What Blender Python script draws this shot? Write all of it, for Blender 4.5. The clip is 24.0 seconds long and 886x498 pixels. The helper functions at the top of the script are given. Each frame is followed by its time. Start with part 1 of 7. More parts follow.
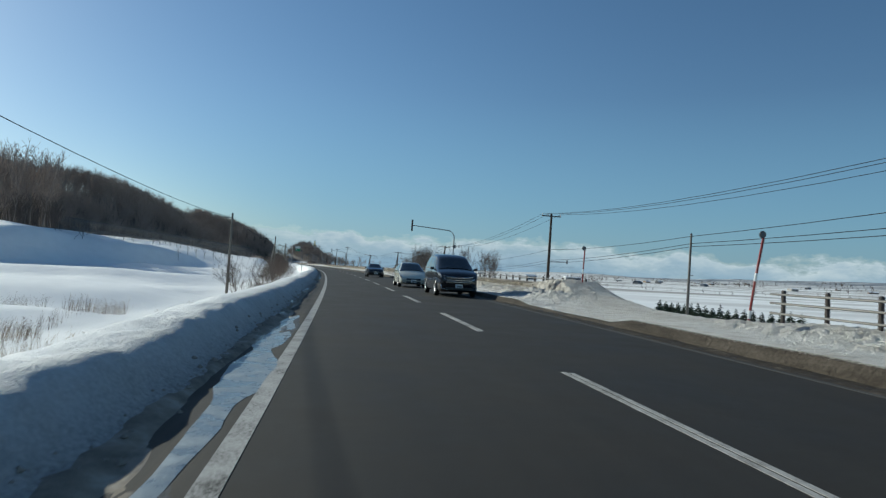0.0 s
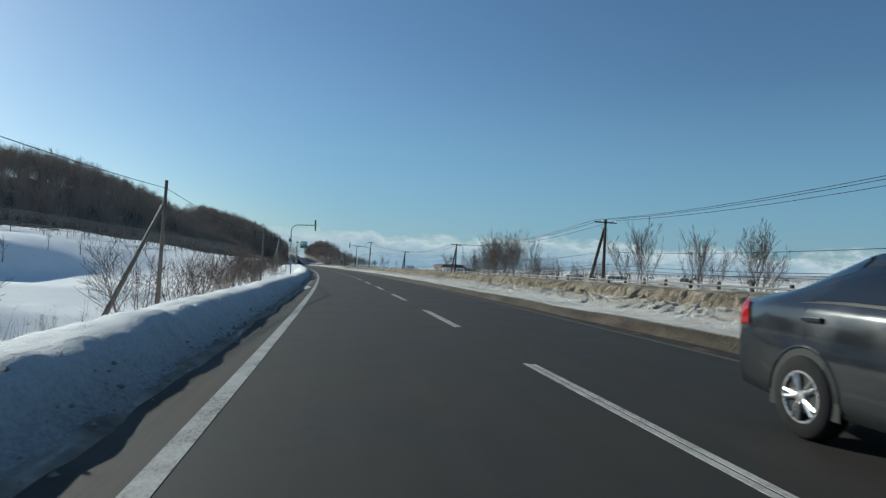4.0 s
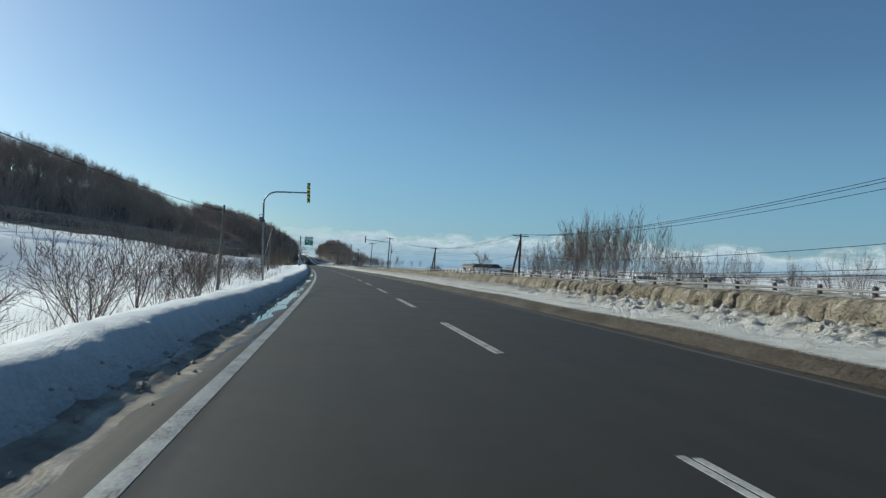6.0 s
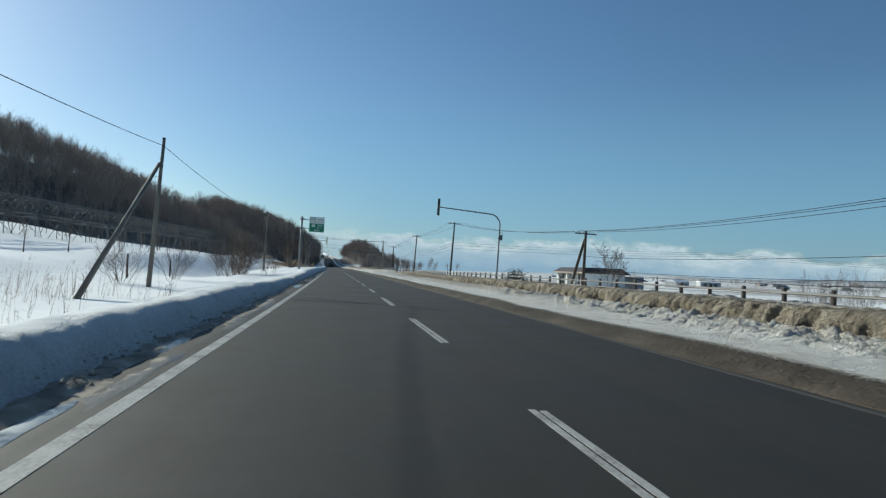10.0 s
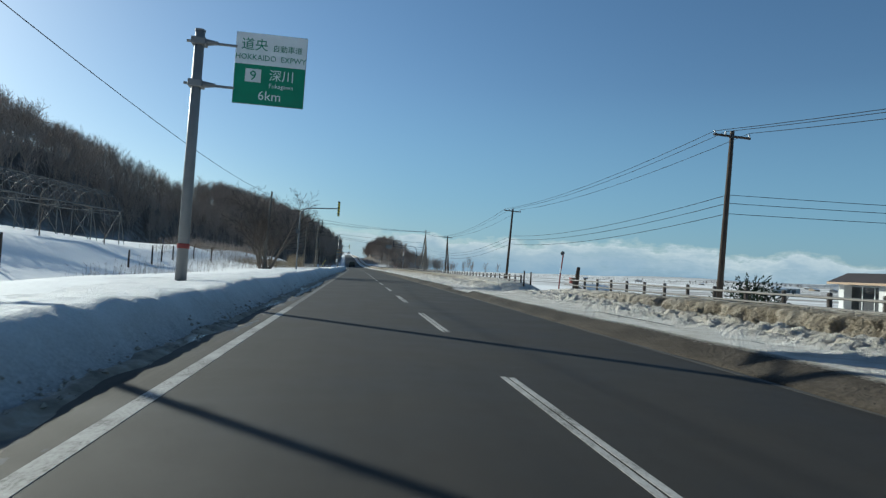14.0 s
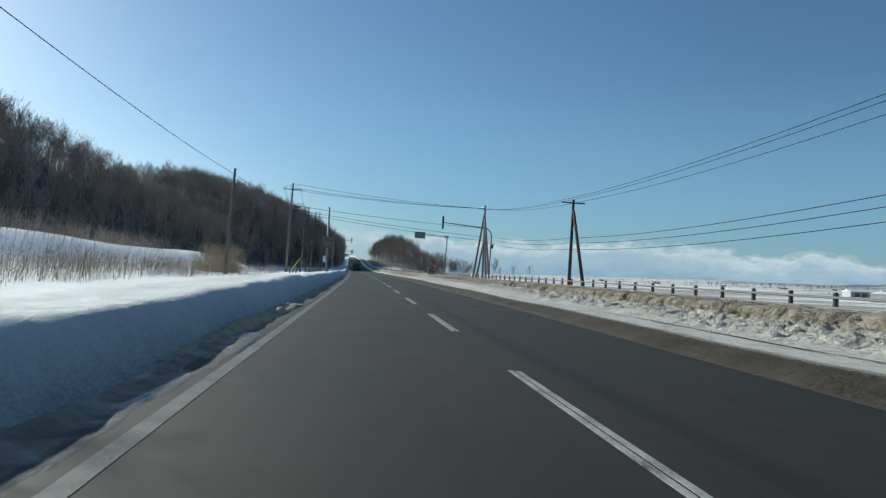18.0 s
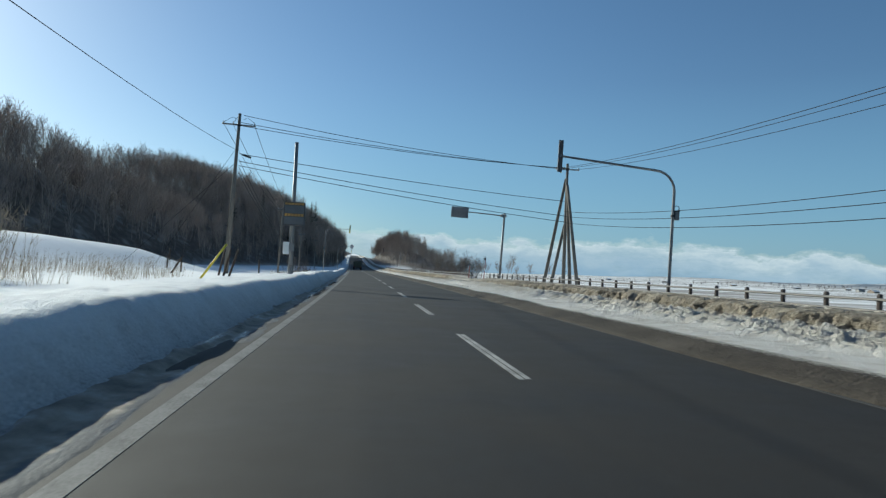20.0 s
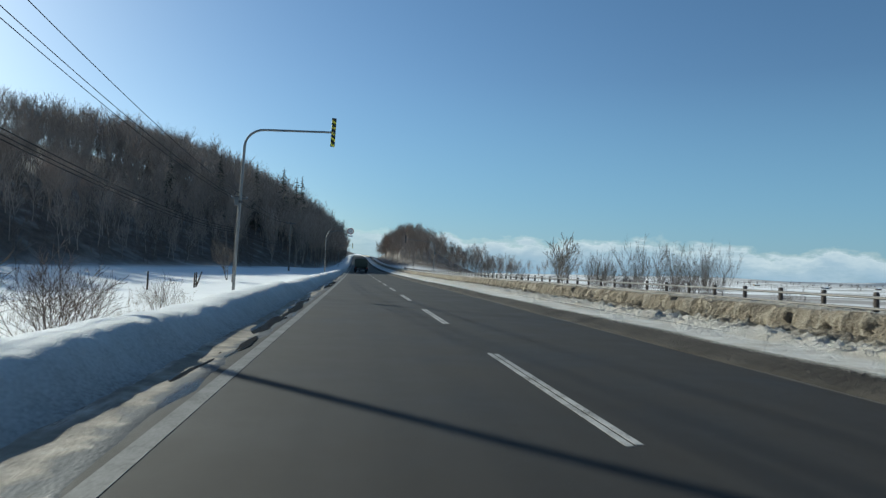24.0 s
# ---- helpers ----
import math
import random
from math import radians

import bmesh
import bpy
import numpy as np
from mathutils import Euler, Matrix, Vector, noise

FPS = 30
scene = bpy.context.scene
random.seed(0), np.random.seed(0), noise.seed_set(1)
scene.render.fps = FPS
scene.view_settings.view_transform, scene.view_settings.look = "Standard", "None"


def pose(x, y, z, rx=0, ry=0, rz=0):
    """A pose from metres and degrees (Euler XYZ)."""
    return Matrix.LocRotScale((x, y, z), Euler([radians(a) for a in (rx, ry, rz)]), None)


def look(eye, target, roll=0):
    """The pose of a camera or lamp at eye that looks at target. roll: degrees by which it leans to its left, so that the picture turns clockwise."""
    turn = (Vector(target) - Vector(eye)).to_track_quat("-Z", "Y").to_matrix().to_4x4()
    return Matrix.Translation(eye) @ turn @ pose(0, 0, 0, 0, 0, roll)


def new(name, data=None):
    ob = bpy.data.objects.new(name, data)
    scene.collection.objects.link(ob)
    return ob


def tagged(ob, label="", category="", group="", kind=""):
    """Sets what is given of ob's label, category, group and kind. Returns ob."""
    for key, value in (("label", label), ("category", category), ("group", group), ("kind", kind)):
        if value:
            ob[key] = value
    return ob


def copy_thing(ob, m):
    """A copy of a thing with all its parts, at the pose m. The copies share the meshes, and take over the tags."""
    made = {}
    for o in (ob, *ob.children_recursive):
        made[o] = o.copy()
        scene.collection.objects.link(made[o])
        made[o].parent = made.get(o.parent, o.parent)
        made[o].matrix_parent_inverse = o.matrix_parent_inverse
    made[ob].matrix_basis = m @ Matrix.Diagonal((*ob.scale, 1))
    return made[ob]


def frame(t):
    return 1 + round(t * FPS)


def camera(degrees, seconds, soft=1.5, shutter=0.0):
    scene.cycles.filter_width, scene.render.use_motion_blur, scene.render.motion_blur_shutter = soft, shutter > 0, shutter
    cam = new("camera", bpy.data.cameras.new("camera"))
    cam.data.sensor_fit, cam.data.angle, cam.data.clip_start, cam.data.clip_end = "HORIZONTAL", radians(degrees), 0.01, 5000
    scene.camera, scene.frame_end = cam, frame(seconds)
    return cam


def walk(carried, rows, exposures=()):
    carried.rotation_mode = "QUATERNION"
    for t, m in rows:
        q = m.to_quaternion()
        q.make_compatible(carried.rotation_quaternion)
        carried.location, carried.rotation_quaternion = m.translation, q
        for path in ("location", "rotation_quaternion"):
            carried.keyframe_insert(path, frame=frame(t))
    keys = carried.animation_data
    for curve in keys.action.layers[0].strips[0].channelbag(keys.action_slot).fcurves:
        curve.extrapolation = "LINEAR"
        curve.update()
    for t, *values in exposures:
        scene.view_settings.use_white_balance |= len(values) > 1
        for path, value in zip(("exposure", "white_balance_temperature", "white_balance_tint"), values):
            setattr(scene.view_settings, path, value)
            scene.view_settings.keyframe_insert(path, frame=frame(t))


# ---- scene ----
# The drive: seconds, place, then the way the camera looks (to the right of +y), its tilt and its lean, in degrees.
EYE_Z = 1.18
PATH = [
    (0, 0.00, 0.00, 15.95, 1.80, 2.89),
    (0.5, 1.18, 8.65, 15.86, 1.77, 2.65),
    (1, 2.31, 17.30, 15.70, 1.77, 2.50),
    (1.5, 3.39, 25.96, 15.51, 1.83, 2.57),
    (2, 4.43, 34.61, 15.31, 1.87, 2.63),
    (2.5, 5.41, 43.26, 15.01, 1.81, 2.49),
    (3, 6.36, 51.87, 14.72, 1.77, 2.36),
    (3.5, 7.26, 60.46, 14.49, 1.73, 2.22),
    (4, 8.13, 69.02, 14.27, 1.69, 2.09),
    (4.5, 8.96, 77.55, 14.05, 1.66, 2.00),
    (5, 9.76, 86.05, 13.82, 1.67, 2.10),
    (5.5, 10.52, 94.52, 13.52, 1.65, 2.09),
    (6, 11.25, 102.97, 13.22, 1.64, 1.87),
    (6.5, 11.93, 111.41, 12.93, 1.67, 1.93),
    (7, 12.59, 119.90, 12.76, 1.71, 1.98),
    (7.5, 13.20, 128.43, 12.59, 1.75, 1.81),
    (8, 13.79, 137.00, 12.35, 1.76, 1.75),
    (8.5, 14.33, 145.60, 11.97, 1.78, 1.79),
    (9, 14.82, 154.17, 11.57, 1.77, 1.89),
    (9.5, 15.28, 162.72, 11.21, 1.84, 2.17),
    (10, 15.69, 171.24, 10.99, 1.82, 2.33),
    (10.5, 16.06, 179.75, 10.79, 1.78, 2.47),
    (11, 16.40, 188.26, 10.65, 1.74, 2.61),
    (11.5, 16.70, 196.76, 10.48, 1.71, 2.71),
    (12, 16.97, 205.25, 10.13, 1.70, 2.66),
    (12.5, 17.22, 213.76, 9.80, 1.69, 2.70),
    (13, 17.44, 222.29, 9.53, 1.66, 2.76),
    (13.5, 17.65, 230.84, 9.30, 1.68, 2.83),
    (14, 17.83, 239.42, 9.05, 1.78, 2.82),
    (14.5, 18.02, 248.02, 8.95, 1.82, 2.71),
    (15, 18.21, 256.63, 8.90, 1.82, 2.66),
    (15.5, 18.41, 265.25, 8.90, 1.90, 2.62),
    (16, 18.63, 273.88, 8.89, 1.92, 2.54),
    (16.5, 18.85, 282.54, 8.84, 1.88, 2.67),
    (17, 19.09, 291.24, 8.77, 1.93, 2.64),
    (17.5, 19.34, 299.98, 8.68, 1.96, 2.53),
    (18, 19.59, 308.76, 8.61, 1.96, 2.47),
    (18.5, 19.85, 317.59, 8.55, 1.97, 2.50),
    (19, 20.12, 326.49, 8.57, 1.94, 2.51),
    (19.5, 20.39, 335.45, 8.57, 1.89, 2.53),
    (20, 20.66, 344.48, 8.43, 1.85, 2.54),
    (20.5, 20.90, 353.56, 8.28, 1.81, 2.56),
    (21, 21.11, 362.68, 8.21, 1.79, 2.60),
    (21.5, 21.30, 371.82, 8.18, 1.78, 2.46),
    (22, 21.47, 380.98, 8.08, 1.70, 2.43),
    (22.5, 21.63, 390.14, 8.02, 1.67, 2.22),
    (23, 21.78, 399.24, 8.09, 1.91, 2.44),
    (23.5, 21.92, 408.26, 8.19, 1.94, 2.34),
    (24, 22.05, 417.22, 8.12, 1.85, 2.31),
]


def gaze(x, y, yaw, pitch, roll):
    a, b = radians(yaw), radians(pitch)
    eye = Vector((x, y, EYE_Z))
    return look(eye, eye + 10 * Vector((math.sin(a) * math.cos(b), math.cos(a) * math.cos(b), math.sin(b))), roll)


cam = camera(68.0, 24.0, soft=1.3, shutter=0.07)
walk(cam, [(t, gaze(x, y, yaw, pitch, roll)) for t, x, y, yaw, pitch, roll in PATH], exposures=((0, 0.07, 5710, -2), (7, 0.19, 5710, -2), (14, 0.18, 5710, -2), (24, 0.29, 5710, -2)))

# ---- sky and sun: a low winter sun ahead on the left ----
SUN_LEFT, SUN_UP = 40.0, 22.0
world = bpy.data.worlds.new("world")
scene.world = world
world.use_nodes = True
wn, wl = world.node_tree.nodes, world.node_tree.links
sky = wn.new("ShaderNodeTexSky")
sky.sky_type, sky.sun_disc = "NISHITA", False
sky.sun_elevation, sky.sun_rotation = radians(SUN_UP), radians(-SUN_LEFT)
sky.altitude, sky.air_density, sky.dust_density, sky.ozone_density = 60, 1.0, 0.5, 3.4
wl.new(sky.outputs[0], wn["Background"].inputs[0])
wn["Background"].inputs[1].default_value = 0.076
sun = new("sun", bpy.data.lights.new("sun", "SUN"))
sun.data.energy, sun.data.angle, sun.data.color = 5.0, radians(0.6), (1.0, 0.9, 0.755)
sun.matrix_world = look((0, 0, 60), (60 * math.sin(radians(SUN_LEFT)), -60 * math.cos(radians(SUN_LEFT)), 60 - 60 * math.tan(radians(SUN_UP))))

# ---- the road's line: heading (degrees right of +y) every 40 m ----
HEADING = [7.56, 6.18, 5.2, 3.82, 2.46, 1.74, 1.62, 1.57, 1.77, 1.48, 0.98, 0.77, 0.57]
STEP = 2.0
LINE_S = np.arange(-160, 4601, STEP)
LINE_H = np.radians(np.interp(LINE_S, np.arange(len(HEADING)) * 40.0, HEADING))
_dx, _dy = np.sin(LINE_H) * STEP, np.cos(LINE_H) * STEP
LINE_X, LINE_Y = np.concatenate([[0], np.cumsum(_dx[:-1])]), np.concatenate([[0], np.cumsum(_dy[:-1])])
LINE_X += 2.74 - np.interp(0, LINE_S, LINE_X)
LINE_Y += -0.38 - np.interp(0, LINE_S, LINE_Y)


def plan(s, lat):
    """World x, y of a place s metres along the road and lat metres right of its centre line."""
    x, y, h = (np.interp(s, LINE_S, a) for a in (LINE_X, LINE_Y, LINE_H))
    return x + np.cos(h) * lat, y - np.sin(h) * lat


def heading(s):
    return float(np.degrees(np.interp(s, LINE_S, LINE_H)))


def spot(s, lat, z=None, turn=0.0):
    """Pose at a place along the road, its y axis along the road."""
    x, y = plan(s, lat)
    return pose(float(x), float(y), float(ground_z(s, lat)) if z is None else z, 0, 0, turn - heading(s))


def world_at(s, lat, z):
    x, y = plan(s, lat)
    return Vector((float(x), float(y), z))


# ---- noise on arrays ----
def _hash(i, j, seed):
    n = (i.astype(np.int64) * 374761393 + j.astype(np.int64) * 668265263 + seed * 974634777) & 0x7FFFFFFF
    n = ((n ^ (n >> 13)) * 1274126177) & 0x7FFFFFFF
    return ((n ^ (n >> 16)) & 0xFFFF) / 65535.0


def wave(x, y, seed=0):
    """Smooth noise from -1 to 1, one lump a unit."""
    x, y = np.asarray(x, float), np.asarray(y, float)
    i, j = np.floor(x), np.floor(y)
    u, v = x - i, y - j
    u, v = u * u * (3 - 2 * u), v * v * (3 - 2 * v)
    a, b, c, d = _hash(i, j, seed), _hash(i + 1, j, seed), _hash(i, j + 1, seed), _hash(i + 1, j + 1, seed)
    return 2 * ((a * (1 - u) + b * u) * (1 - v) + (c * (1 - u) + d * u) * v) - 1


def fractal(x, y, seed=0, octaves=3):
    return sum(wave(x * 2.03**k, y * 2.03**k, seed + k) * 0.5**k for k in range(octaves))


def ease(a, b, x):
    u = np.clip((np.asarray(x, float) - a) / (b - a), 0, 1)
    return u * u * (3 - 2 * u)


def table(x, pairs):
    return np.interp(x, [p[0] for p in pairs], [p[1] for p in pairs])


# ---- the lie of the land ----
VERGE_LEFT = [(-100, -1.5), (100, -1.5), (150, -1.3), (185, -0.7), (205, -0.1), (250, 0.1), (262, 0.45), (395, 0.35), (412, -0.3), (432, -1.1), (480, -0.8), (540, 0.0), (640, 0.4)]
WOOD_EDGE = [(-120, 120), (40, 105), (140, 92), (240, 78), (320, 62), (400, 52), (450, 48), (490, 37), (530, 24), (570, 12), (640, 8.8), (1000, 8.8)]


def climb(s):
    return np.where(s < 480, 0.0, np.where(s < 820, 6e-5 * (s - 480) ** 2, 6.94 + 0.02 * (s - 820)))


def wood_edge(s):
    return table(s, WOOD_EDGE)


def ground_z(s, lat):
    s, lat = np.asarray(s, float), np.asarray(lat, float)
    d = -lat
    # left of the road
    near = table(s, VERGE_LEFT)
    low = near + 0.035 * np.clip(d - 12, 0, 60)
    scarp = ease(-3, 9, s - (136 - 1.45 * (d - 24)) + 5 * fractal(d / 11, s / 30, 13, 2)) * (1 - ease(306, 324, s + 0.12 * (d - 18)))
    high = 0.2 + 0.15 * np.clip(d - 14, 0, 28) + 0.02 * np.clip(d - 42, 0, 100)
    step = 0.2 + 1.4 * ease(13.5, 20.0, d) + 0.1 * np.clip(d - 17.5, 0, 26) + 0.02 * np.clip(d - 43, 0, 100)
    high = high + (step - high) * ease(212, 242, s)
    reach = ease(150, 196, s)
    field = low + scarp * np.clip(high - low, 0, 9) * (ease(13, 19, d) * reach + ease(20, 33, d) * (1 - reach))
    field = field + 1.0 * fractal(s / 9.0 + 0.2 * d / 8.5, d / 30, 17, 2) * ease(9, 15, d) * (1 - ease(110, 135, s))
    field = field + 0.9 * ease(24, 44, d) * ease(150, 190, s) * (1 - ease(255, 290, s))
    field = field + 0.3 * fractal(s / 17, d / 13, 5) * ease(8, 20, d)
    mound = 0.4 * np.exp(-(((s - 311) / 7) ** 2) - ((d - 17) / 4) ** 2) + 0.9 * np.exp(-(((s - 352) / 9) ** 2) - ((d - 19) / 5) ** 2) * 0.2
    field = field + mound + 0.5 * np.exp(-(((s - 318) / 12) ** 2) - ((d - 24) / 7) ** 2)
    bench = 1.45 * ease(15.0, 20.5, d) * ease(304, 328, s) * (1 - ease(400, 450, s))
    field = field + bench
    field = field - 0.65 * np.exp(-(((d - 13.6) / 2.0) ** 2)) * ease(220, 238, s) * (1 - ease(286, 304, s))
    into = np.clip(d - wood_edge(s), 0, 400)
    steep = table(s, [(0, 0.36), (240, 0.34), (290, 0.55), (335, 1.4), (400, 1.1), (460, 1.1), (520, 0.4), (560, 0.5), (640, 0.74), (760, 0.8), (1000, 0.4)])
    crest = table(s, [(0, 38.0), (240, 34.0), (290, 26.0), (335, 26.0), (400, 33.0), (460, 40.0), (520, 34.0), (560, 32.0), (640, 38.0), (760, 38.0), (1000, 20.0)])
    hill = crest * (1 - np.exp(-into * steep / crest)) + 1.2 * fractal(s / 40, d / 35, 9) * ease(5, 60, into)
    left = -0.12 + (field + 0.12) * ease(4.9, 6.8, d) + hill
    # right of the road: an embankment down to a wide plain
    r = lat
    plain = table(r, [(8, -0.1), (10, -0.25), (18, -1.15), (30, -2.0), (60, -2.6), (300, -4.5), (900, -6.0), (1300, -3.0), (2000, 8.0), (2800, 24.0), (3600, 40.0)])
    plain = plain + 0.12 * fractal(s / 14, r / 11, 21) * ease(9, 14, r) + 1.0 * fractal(s / 260, r / 260, 25, 2) * ease(60, 300, r)
    knoll = 13 * np.exp(-(((s - 800) / 95) ** 2) - ((r - 32) / 22) ** 2) * ease(9, 22, r)
    far_hills = 16 * ease(1900, 3400, np.hypot(s, r)) * np.clip(0.35 + fractal(np.arctan2(r, s + 200) * 9, r * 0 + 3, 31, 3), 0, 1) * ease(600, 1800, r)
    right = np.where(r < 8, -0.12, plain + knoll + far_hills)
    rise = climb(s) * np.where(lat < 0, 1.0, 1 - ease(10, 70, lat))
    return np.where(lat < 0, left, right) + rise


# ---- mesh helpers ----
class Geo:
    """Gathers corners and faces of one mesh."""

    def __init__(self):
        self.v, self.f = [], []

    def add(self, verts, faces):
        n = len(self.v)
        self.v += [tuple(p) for p in verts]
        self.f += [tuple(i + n for i in q) for q in faces]
        return self

    def box(self, x0, y0, z0, x1, y1, z1):
        v = [(x, y, z) for z in (z0, z1) for y in (y0, y1) for x in (x0, x1)]
        return self.add(v, [(0, 2, 3, 1), (4, 5, 7, 6), (0, 1, 5, 4), (2, 6, 7, 3), (0, 4, 6, 2), (1, 3, 7, 5)])

    def chip(self, x0, y0, z0, x1, y1, z1, b):
        """A box with chamfered edges."""
        bm = bmesh.new()
        bmesh.ops.create_cube(bm, size=1.0)
        for q in bm.verts:
            q.co = Vector(((x0 + x1) / 2 + q.co.x * (x1 - x0), (y0 + y1) / 2 + q.co.y * (y1 - y0), (z0 + z1) / 2 + q.co.z * (z1 - z0)))
        bmesh.ops.bevel(bm, geom=bm.edges[:], offset=b, segments=2, profile=0.5, affect="EDGES")
        bm.verts.index_update()
        self.add([q.co[:] for q in bm.verts], [[q.index for q in f.verts] for f in bm.faces])
        bm.free()
        return self

    def tube(self, points, radii, sides=8, caps=True):
        points = [Vector(p) for p in points]
        radii = radii if hasattr(radii, "__len__") else [radii] * len(points)
        verts, faces = [], []
        ref = None
        for i, p in enumerate(points):
            t = (points[min(i + 1, len(points) - 1)] - points[max(i - 1, 0)]).normalized()
            if ref is None:
                ref = Vector((0, 0, 1)) if abs(t.z) < 0.9 else Vector((0, 1, 0))
            a = t.cross(ref).normalized()
            b = a.cross(t)
            ref = b
            for k in range(sides):
                w = 2 * math.pi * k / sides
                verts.append(p + (a * math.cos(w) + b * math.sin(w)) * radii[i])
        for i in range(len(points) - 1):
            for k in range(sides):
                q, r = i * sides + k, i * sides + (k + 1) % sides
                faces.append((q, r, r + sides, q + sides))
        if caps:
            faces.append(tuple(range(sides))[::-1])
            faces.append(tuple(range((len(points) - 1) * sides, len(points) * sides)))
        return self.add(verts, faces)

    def lathe(self, profile, sides=20, axis="z", at=(0, 0, 0)):
        """profile: (radius, height) pairs turned round an axis."""
        verts, faces = [], []
        for r, h in profile:
            for k in range(sides):
                w = 2 * math.pi * k / sides
                c, q = r * math.cos(w), r * math.sin(w)
                p = (c, q, h) if axis == "z" else ((h, c, q) if axis == "x" else (q, h, c))
                verts.append((p[0] + at[0], p[1] + at[1], p[2] + at[2]))
        for i in range(len(profile) - 1):
            for k in range(sides):
                a, b = i * sides + k, i * sides + (k + 1) % sides
                faces.append((a, b, b + sides, a + sides))
        return self.add(verts, faces)

    def plate(self, outline, y0, y1):
        """An outline in x, z pushed out from y0 to y1."""
        n = len(outline)
        self.add([(x, y, z) for y in (y0, y1) for x, z in outline],
                 [tuple(range(n)), tuple(range(2 * n - 1, n - 1, -1))] + [(i, i + n, (i + 1) % n + n, (i + 1) % n) for i in range(n)])
        return self


def mesh_np(name, verts, faces, smooth=False, uv=None):
    """A mesh from arrays; uv: a pair for each corner point."""
    verts, faces = np.asarray(verts, np.float32), np.asarray(faces, np.int32)
    me = bpy.data.meshes.new(name)
    k = faces.shape[1]
    me.vertices.add(len(verts))
    me.vertices.foreach_set("co", verts.ravel())
    me.loops.add(faces.size)
    me.loops.foreach_set("vertex_index", faces.ravel())
    me.polygons.add(len(faces))
    me.polygons.foreach_set("loop_start", np.arange(0, faces.size, k, dtype=np.int32))
    me.polygons.foreach_set("use_smooth", np.full(len(faces), smooth))
    if uv is not None:
        me.uv_layers.new(name="UVMap").data.foreach_set("uv", np.asarray(uv, np.float32)[faces.ravel()].ravel())
    me.update(calc_edges=True)
    return me


def mesh_of(name, g, smooth=False):
    if isinstance(g, bpy.types.Mesh):
        return g
    me = bpy.data.meshes.new(name)
    me.from_pydata([tuple(p) for p in g.v], [], g.f)
    if smooth:
        me.polygons.foreach_set("use_smooth", np.full(len(me.polygons), True))
    me.update()
    return me


def part(name, g, material, parent=None, label="", smooth=False, at=None):
    me = mesh_of(name, g, smooth)
    if material is not None and not me.materials:
        me.materials.append(material)
    ob = new(name, me)
    if parent is not None:
        ob.parent = parent
    if at is not None:
        ob.matrix_basis = at
    if label:
        tagged(ob, label)
    return ob


def thing(name, label, category, at=None, group="", kind=""):
    ob = new(name)
    ob.empty_display_size = 0.3
    if at is not None:
        ob.matrix_basis = at
    return tagged(ob, label, category, group, kind)


def sheet(s, lats, zfun, name, material, smooth=True, parent=None, label="", category="", kind="structure"):
    """A surface over s and lat; zfun gives heights, and may also shift lat."""
    s, lats = np.asarray(s, float), np.asarray(lats, float)
    ss, ll = np.meshgrid(s, lats, indexing="ij")
    z = zfun(ss, ll)
    if isinstance(z, tuple):
        z, shown = z
    else:
        shown = ll
    x, y = plan(ss.ravel(), shown.ravel())
    n, m = ss.shape
    idx = np.arange(n * m).reshape(n, m)
    faces = np.stack([idx[:-1, :-1], idx[:-1, 1:], idx[1:, 1:], idx[1:, :-1]], -1).reshape(-1, 4)
    me = mesh_np(name, np.stack([x, y, z.ravel()], -1), faces, smooth, np.stack([ll.ravel(), ss.ravel()], -1))
    me.materials.append(material)
    ob = new(name, me)
    if parent is not None:
        ob.parent = parent
    return tagged(ob, label, category, "", kind)


# ---- materials ----
def material(name, rough=0.6, metal=0.0):
    m = bpy.data.materials.new(name)
    m.use_nodes = True
    n = m.node_tree.nodes
    b = n["Principled BSDF"]
    b.inputs["Roughness"].default_value, b.inputs["Metallic"].default_value = rough, metal
    b.inputs["Specular IOR Level"].default_value = 0.15 if rough >= 0.7 else 0.5
    return m, n, m.node_tree.links, b


def noise_node(n, l, scale, detail=4.0, rough=0.55, vec=None, stretch=None):
    t = n.new("ShaderNodeTexNoise")
    t.inputs["Scale"].default_value, t.inputs["Detail"].default_value, t.inputs["Roughness"].default_value = scale, detail, rough
    if vec is None:
        vec = n.new("ShaderNodeTexCoord").outputs["Object"]
    if stretch:
        mp = n.new("ShaderNodeMapping")
        mp.inputs["Scale"].default_value = stretch
        l.new(vec, mp.inputs["Vector"])
        vec = mp.outputs[0]
    l.new(vec, t.inputs["Vector"])
    return t.outputs["Fac"]


def ramp(n, l, fac, stops):
    r = n.new("ShaderNodeValToRGB")
    e = r.color_ramp.elements
    while len(e) < len(stops):
        e.new(0.5)
    for q, (p, c) in zip(e, stops):
        q.position, q.color = p, (*c, 1.0) if hasattr(c, "__len__") else (c, c, c, 1.0)
    l.new(fac, r.inputs["Fac"])
    return r.outputs["Color"]


def mix(n, l, fac, a, b, how="MIX"):
    m = n.new("ShaderNodeMix")
    m.data_type, m.blend_type = "RGBA", how
    for k, value in ((0, fac), (6, a), (7, b)):
        sock = m.inputs[k]
        if hasattr(value, "is_linked"):
            l.new(value, sock)
        elif hasattr(value, "__len__"):
            sock.default_value = (*value, 1.0)
        else:
            sock.default_value = value if k == 0 else (value, value, value, 1.0)
    return m.outputs[2]


